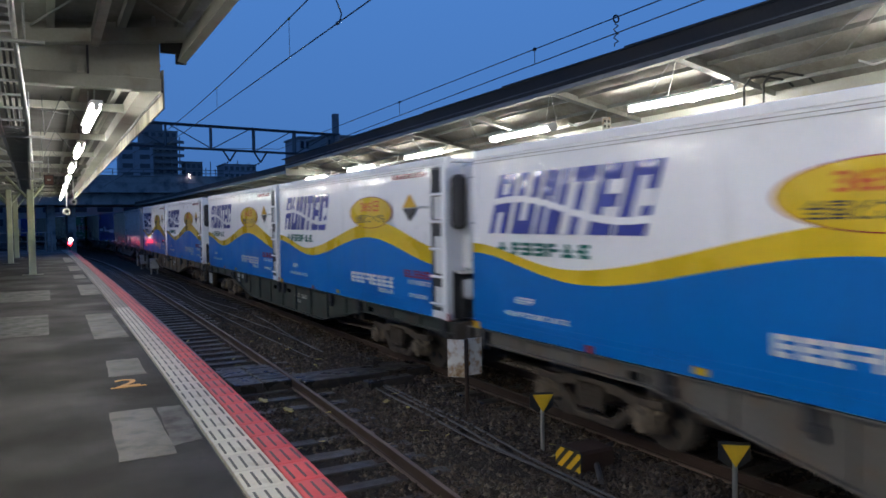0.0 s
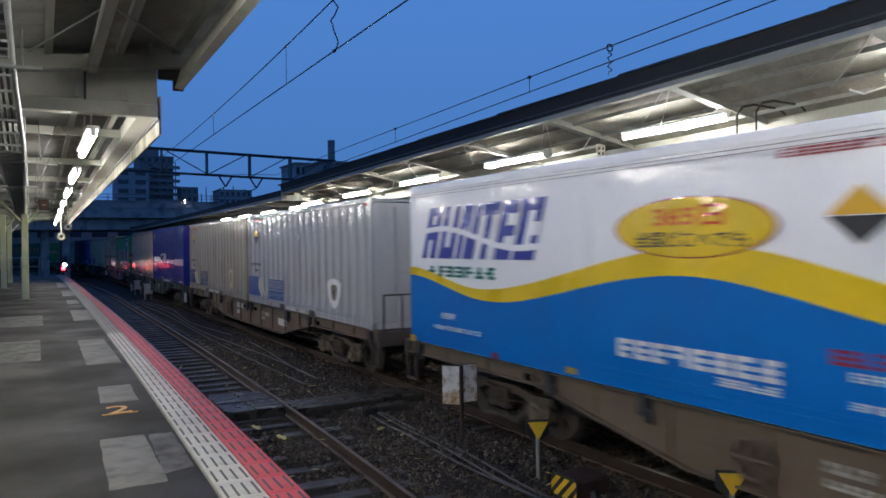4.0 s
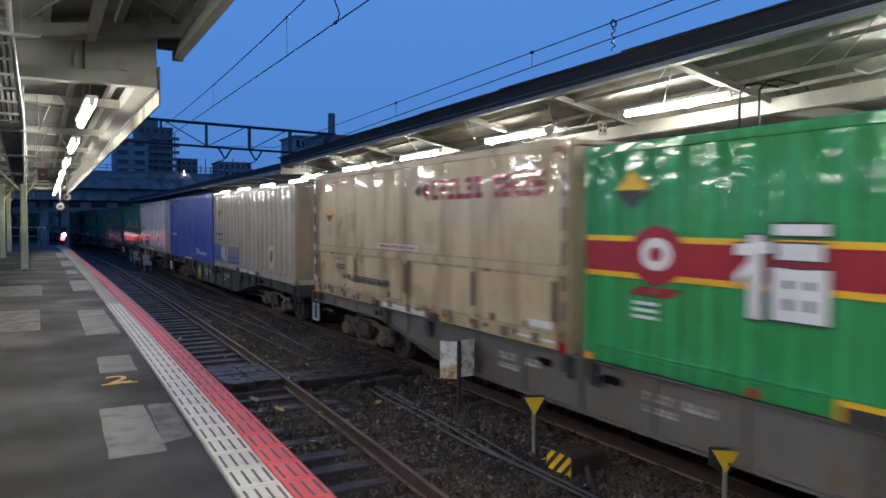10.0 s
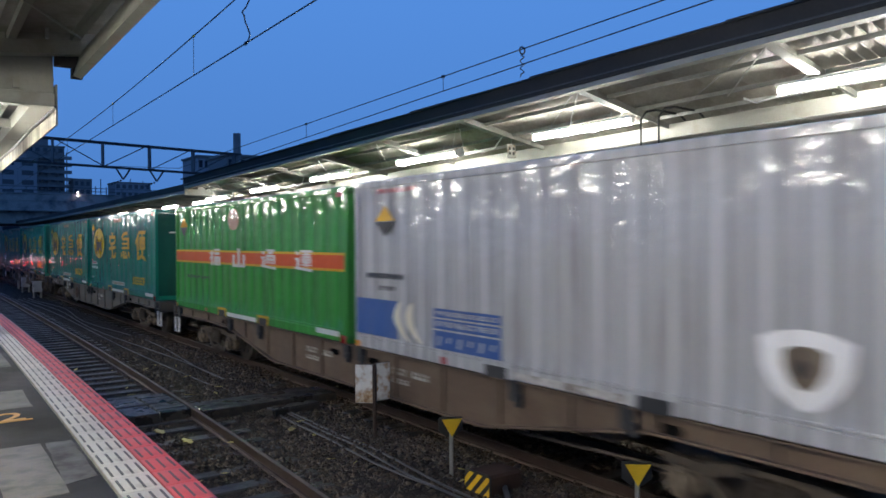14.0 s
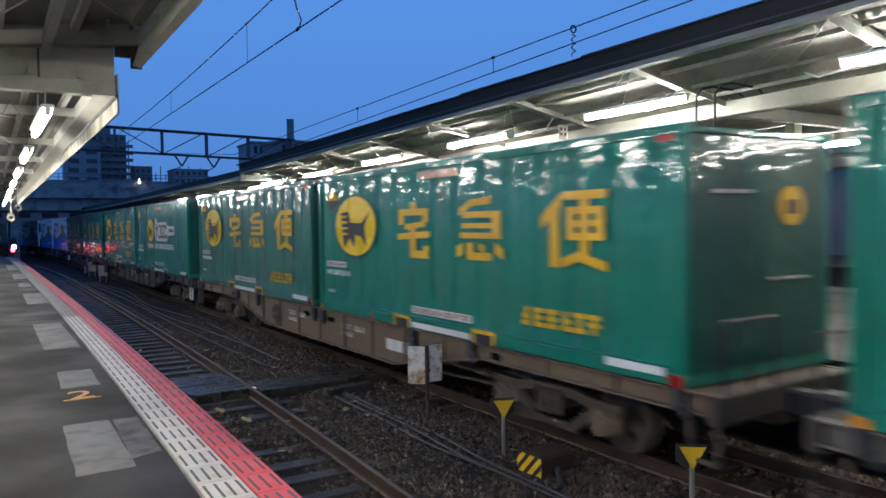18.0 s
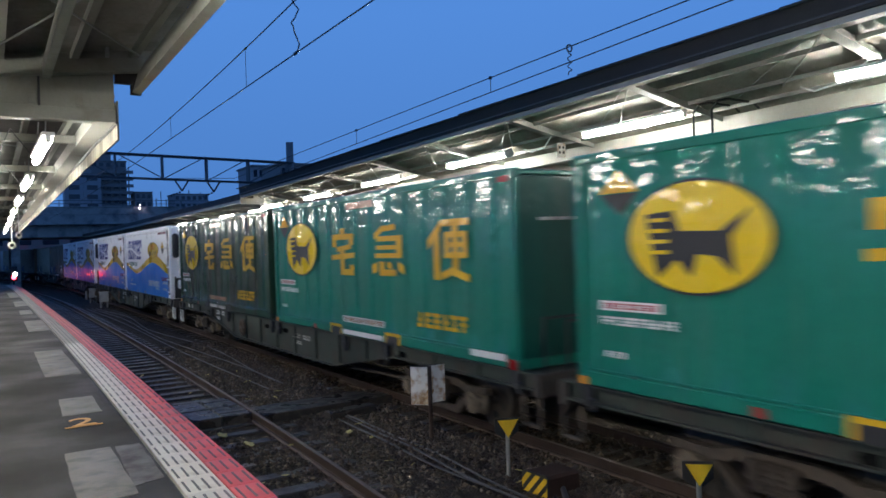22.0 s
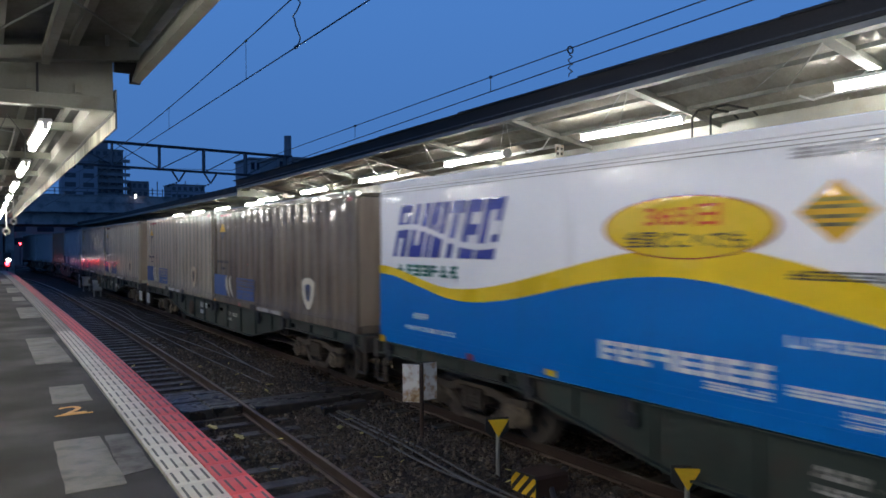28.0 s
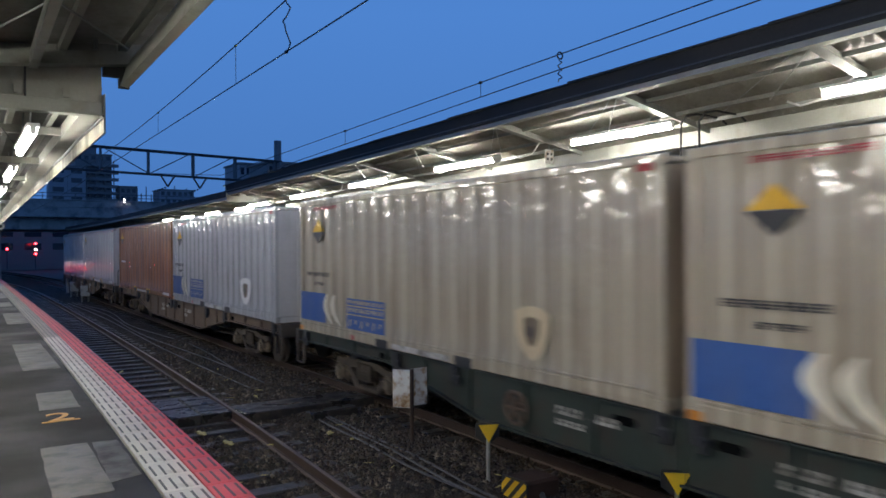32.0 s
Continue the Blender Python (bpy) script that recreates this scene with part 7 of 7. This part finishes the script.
        MESH["spring"] = sp.mesh("spring", BOGIE)
        MESH["bolster"] = Shape().box(-0.95, 0.95, -0.2, 0.2, -0.05, 0.22, 0.03).mesh("bolster", BOGIE)
        ws = Shape().tube((-0.72, 0, 0), (0.72, 0, 0), 0.08, 10)
        for sx in (-1, 1):
            ws.tube((sx * 0.53, 0, 0), (sx * 0.655, 0, 0), 0.43, 28).tube((sx * 0.5, 0, 0), (sx * 0.53, 0, 0), 0.455, 28)
            for q in range(6):
                a = q * math.pi / 3
                ws.tube((sx * 0.655, 0.24 * math.cos(a), 0.24 * math.sin(a)), (sx * 0.664, 0.24 * math.cos(a), 0.24 * math.sin(a)), 0.055, 8, 1)
        MESH["wheelset"] = ws.mesh("wheelset", WHEEL, BLACK)
        MESH["shoe"] = Shape().box(-0.07, 0.07, -0.05, 0.05, -0.2, 0.2, 0.02).mesh("brake_shoe", BOGIE)
        MESH["coupler"] = Shape().box(-0.12, 0.12, -0.35, 0.3, -0.13, 0.13, 0.03).box(-0.17, 0.17, -0.5, -0.3, -0.16, 0.16, 0.05).mesh("coupler", BLACK)
        MESH["hose"] = Shape().pipe([(0.3, -0.1, -0.2), (0.32, -0.3, -0.42), (0.28, -0.5, -0.46), (0.2, -0.6, -0.3)], 0.03, 6).mesh("brake_hose", BLACK)
        MESH["step"] = Shape().pipe([(0, -0.16, 0.0), (0, -0.16, -0.4), (0, 0.16, -0.4), (0, 0.16, 0.0)], 0.03, 6).mesh("step_iron", P_LETTER)
        MESH["step2"] = MESH["step"].copy()
        MESH["step2"].materials.clear()
        MESH["step2"].materials.append(BOGIE)
        MESH["rail2"] = Shape().pipe([(-1.1, 0, 0), (-1.1, 0, 0.7), (-0.3, 0, 0.7), (-0.3, 0, 0)], 0.018, 6).tube((-0.7, 0, 0), (-0.7, 0, 0.7), 0.016, 6).mesh("hand_rail", BLACK)
        MESH["rail"] = Shape().pipe([(-1.1, 0, 0), (-1.1, 0, 0.85), (-0.55, 0, 0.85), (-0.55, 0, 0)], 0.022, 6).tube((-1.1, 0, 0.45), (-0.55, 0, 0.45), 0.018, 6).mesh("hand_rail", P_GOLD)
        MESH["tank"] = Shape().tube((-0.7, -0.6, -0.42), (-0.7, 0.6, -0.42), 0.2, 14).mesh("air_tank", BOGIE)
        MESH["wheel"] = hand_wheel().mesh("brake_wheel", F_BROWN)
        MESH["wheel_gold"] = hand_wheel().mesh("brake_wheel", P_OLDGOLD)
        MESH["valve"] = Shape().box(-1.0, -0.6, -0.3, 0.3, -0.6, -0.3, 0.04).tube((-1.05, 0.0, -0.45), (-0.95, 0.0, -0.45), 0.12, 12).mesh("brake_cylinder", BOGIE)
        MESH["rod"] = Shape().tube((-0.9, -6.0, -0.62), (-0.9, -3.6, -0.72), 0.025, 6).mesh("brake_rod", BOGIE)
    d = MESH[key]
    for nm, m in (("side_sill", "sill"), ("side_sill", "sill2"), ("bottom_flange", "flange"), ("top_flange", "top"), ("deck", "deck"), ("centre_sill", "spine")):
        part(nm, d[m], None, w)
    for y in steps(-8.4, 8.4, 1.2):
        a = abs(y)
        part("stiffener", d[-0.2 if a > 5.5 else -0.37 if a > 4.5 else -0.58 if a > 3.5 else -0.66], None, w, at=pose(0, y, 0))
    for y in (-9.75, 9.75):
        part("end_beam", d["beam"], None, w, at=pose(0, y, 0))
    for c0 in (-4.78, 4.78):
        for y in (c0 - 4.55, c0 - 0.85, c0 + 0.85, c0 + 4.55):
            part("container_lock", MESH["lock"], None, w, at=pose(-1.2, y, 0))
    bold = k in (1, 3, 11, 12, 14)
    outer = k in (1, 8, 11)  # lettered on the slanted part of the sill
    for y in (4.9 if outer else 1.35, -1.55):
        for row in (0, 1):
            big = (bold or outer) and y > 0
            part("stencil_line", MESH[("bold%d" if big else "letters%d") % row], None, w, at=pose(0, y, -0.24 if outer and y > 0 else -0.36) @ (Matrix.Diagonal((1, 0.8, 1.15 if outer else 1.5, 1)) if big else Matrix.Identity(4)), kind="stuff")
    if k in (8, 11):
        part("number_plate", MESH["plate"], None, w, at=pose(0, 8.5, -0.135) @ Matrix.Diagonal((1, 0.85, 0.6, 1)))
    for y in (-6.1, -0.55, 0.75, 6.1):
        part("slot", MESH["slot"], None, w, at=pose(0, y, -0.15 if abs(y) > 5 else -0.2))
    if k % 3 == 0 and k not in (6, 12):
        part("number_plate", MESH["plate"], None, w, at=pose(0, -3.3, -0.42))
    if k % 3 != 1:
        part("brake_wheel", MESH["wheel_gold" if k == 6 else "wheel"], None, w, at=pose(0, 2.5, -0.36))
    part("air_tank", MESH["tank"], None, w, at=pose(-0.1, 4.9, 0.02))
    part("brake_cylinder", MESH["valve"], None, w, at=pose(0, -5.0, 0.1))
    part("brake_rod", MESH["rod"], None, w)
    for s in (-1, 1):
        turn = 0 if s < 0 else 180
        part("coupler", MESH["coupler"], None, w, at=pose(0, s * 9.8, -0.2, 0, 0, turn))
        part("brake_hose", MESH["hose"], None, w, at=pose(0, s * 9.8, -0.2, 0, 0, turn))
        part("step_iron", MESH["step" if (k, s) in ((1, 1), (4, -1), (5, 1), (6, 1), (7, 1), (8, -1), (10, -1), (11, 1), (12, -1), (14, 1), (15, -1)) else "step2"], None, w, at=pose(-1.2, s * 9.62, -0.28))
        if (k + (s > 0)) % 2 and k != 15:
            part("hand_rail", MESH["rail" if k in (6, 7) else "rail2"], None, w, at=pose(0, s * 9.78, 0))
    wheels = []
    for yb in (-7.1, 7.1):
        b = part("bolster", MESH["bolster"], None, w, "dusty bogie", at=pose(0, yb, -0.62))
        for sx in (-1, 1):
            part("side_frame", MESH["side_frame"], None, b, at=pose(sx * 0.93, 0, 0))
            for sy in (-0.18, 0, 0.18):
                part("spring", MESH["spring"], None, b, at=pose(sx * 0.93, sy, 0.1, 0, 0, 0 if sx < 0 else 180))
            for yw in (-0.95, 0.95):
                part("axle_box", MESH["axle_box"], None, b, at=pose(sx * 0.93, yw, -0.02, 0, 0, 0 if sx < 0 else 180))
                part("brake_shoe", MESH["shoe"], None, b, at=pose(sx * 0.6, yw - 0.5 * (1 if yw > 0 else -1), 0.0))
        for yw in (-0.95, 0.95):
            ob = part("wheelset", MESH["wheelset"], None, b, at=pose(0, yw, -0.03))
            wheels.append((ob, yw, yb))
    return w, wheels


TRAIN = [
    (F_GREY, "wave", "wave"), (F_GREEN, "wave", "wave"), (F_TAN, "wave", "wave"), (F_BROWN, "silver", "tan_dull"),
    (F_GREEN, "deep", "tan_old"), (F_GREY, "green", "cream"), (F_GREEN, "tan", "blue"), (F_BROWN, "silver", "green2"),
    (F_GREY, "teal", "tealw"), (F_TAN, "teal", "tealw2"), (F_GREEN, "logo", "teal"), (F_GREEN, "teal", "olive"),
    (F_GREEN, "wave", "wave"), (F_GREEN, "wave", "wave_d"), (F_GREEN, "brown", "tan"), (F_GREEN, "tan", "tan"),
    (F_BROWN, "silver", "orange"), (F_BROWN, "grey", "grey"),
]
MAKE = {
    "wave": wave_container, "wave_d": lambda: wave_container(True),
    "silver": lambda: shield_container("silver", P_SILVER, "silver grey ribbed container with a cream shield", 11),
    "tan": lambda: shield_container("tan", P_TAN, "dirty tan ribbed container with a blue corner block", 12),
    "tan_old": lambda: shield_container("tan_old", P_TANOLD, "old brownish tan ribbed container with dull blue marks", 18, blue=P_DULLBLUE),
    "tan_dull": lambda: shield_container("tan_dull", P_TANDULL, "dull grey-tan ribbed container with a faded shield", 19, blue=P_DULLBLUE),
    "brown": lambda: shield_container("brown", P_BROWN, "grimy brown-grey ribbed container with a shield", 13),
    "deep": stripe_container, "blue": plain_blue_container, "green": band_container, "cream": drop_side_container,
    "green2": small_band_container,
    "teal": lambda: emblem_container("teal", P_TEAL, "dark green container with a yellow disc", 14),
    "tealw": lambda: emblem_container("teal", P_TEAL, "dark green container with a yellow disc", 14),
    "tealw2": lambda: emblem_container("tealw", P_TEALW, "faded streaky green container with a yellow disc", 15),
    "logo": lambda: emblem_container("teal", P_TEAL, "dark green container with a white logo shape", 14, True),
    "olive": lambda: emblem_container("olive", P_OLIVE, "grimy olive green container with a yellow disc", 16),
    "orange": lambda: plain_container("orange", P_ORANGE, "rusty orange-brown ribbed container", 17),
    "grey": lambda: plain_container("silver", P_SILVER, "dull grey ribbed container at the train's end", 11),
}
CONSIST = []
for k, (fm, a, b) in enumerate(TRAIN):
    wg, whs = wagon(k, fm)
    CONSIST.append((k, wg, whs, MAKE[a](), MAKE[b]()))


# small gains and losses of way against a steady speed: seconds, metres
DRIFT = ((0.0, 0.5), (1.0, 0.06), (2.0, 0.0), (32.0, 0.0))
# wagons that stand off their even spacing, metres
SHIFT = {0: 0.48, 1: -0.1, 2: -0.33, 3: -0.03, 5: -0.27, 6: -0.16, 8: 0.44, 9: 0.44, 10: 0.38, 11: -0.12, 12: -0.15, 13: 0.12, 14: -0.36, 15: -0.04, 16: -0.05}


def way(t):
    for a, b in zip(DRIFT, DRIFT[1:]):
        if t <= b[0]:
            return SPEED * t - (a[1] + (b[1] - a[1]) * (t - a[0]) / (b[0] - a[0]))
    return SPEED * t - DRIFT[-1][1]


def on_track(s, t, z):
    y = s - way(t)
    return pose(line2(y), y, z, 0, 0, math.degrees(line2_dir(y)))


def motions():
    for k, wg, whs, ca, cb in CONSIST:
        mid = FIRST + PITCH * k - 9.55 + SHIFT.get(k, 0.0)
        keep = [float(i) for i in range(33)]
        walk(wg, [(t, on_track(mid, t, DECK)) for t in keep])
        for ob, o in ((ca, -4.83), (cb, 4.83)):
            walk(ob, [(t, on_track(mid, t, DECK + 0.004) @ Matrix.Translation((0, o, 0))) for t in keep])
        for ob, yw, yb in whs:
            f0 = frame(max(0.0, (mid + yb - 24) / SPEED))
            f1 = frame(min(32.0, (mid + yb + 2) / SPEED))
            rows, fr = [], list(range(f0, f1 + 1, 2))
            if not fr or f1 <= f0:
                continue
            if f0 > 1:
                rows.append((0.0, pose(0, yw, -0.03, 0, 0, 0)))
            for f in fr:
                rows.append(((f - 1) / 30, pose(0, yw, -0.03, math.degrees((f - f0) / 30 * SPEED / 0.43))))
            if fr[-1] < frame(32.0):
                rows.append((32.0, rows[-1][1]))
            walk(ob, rows)


motions()
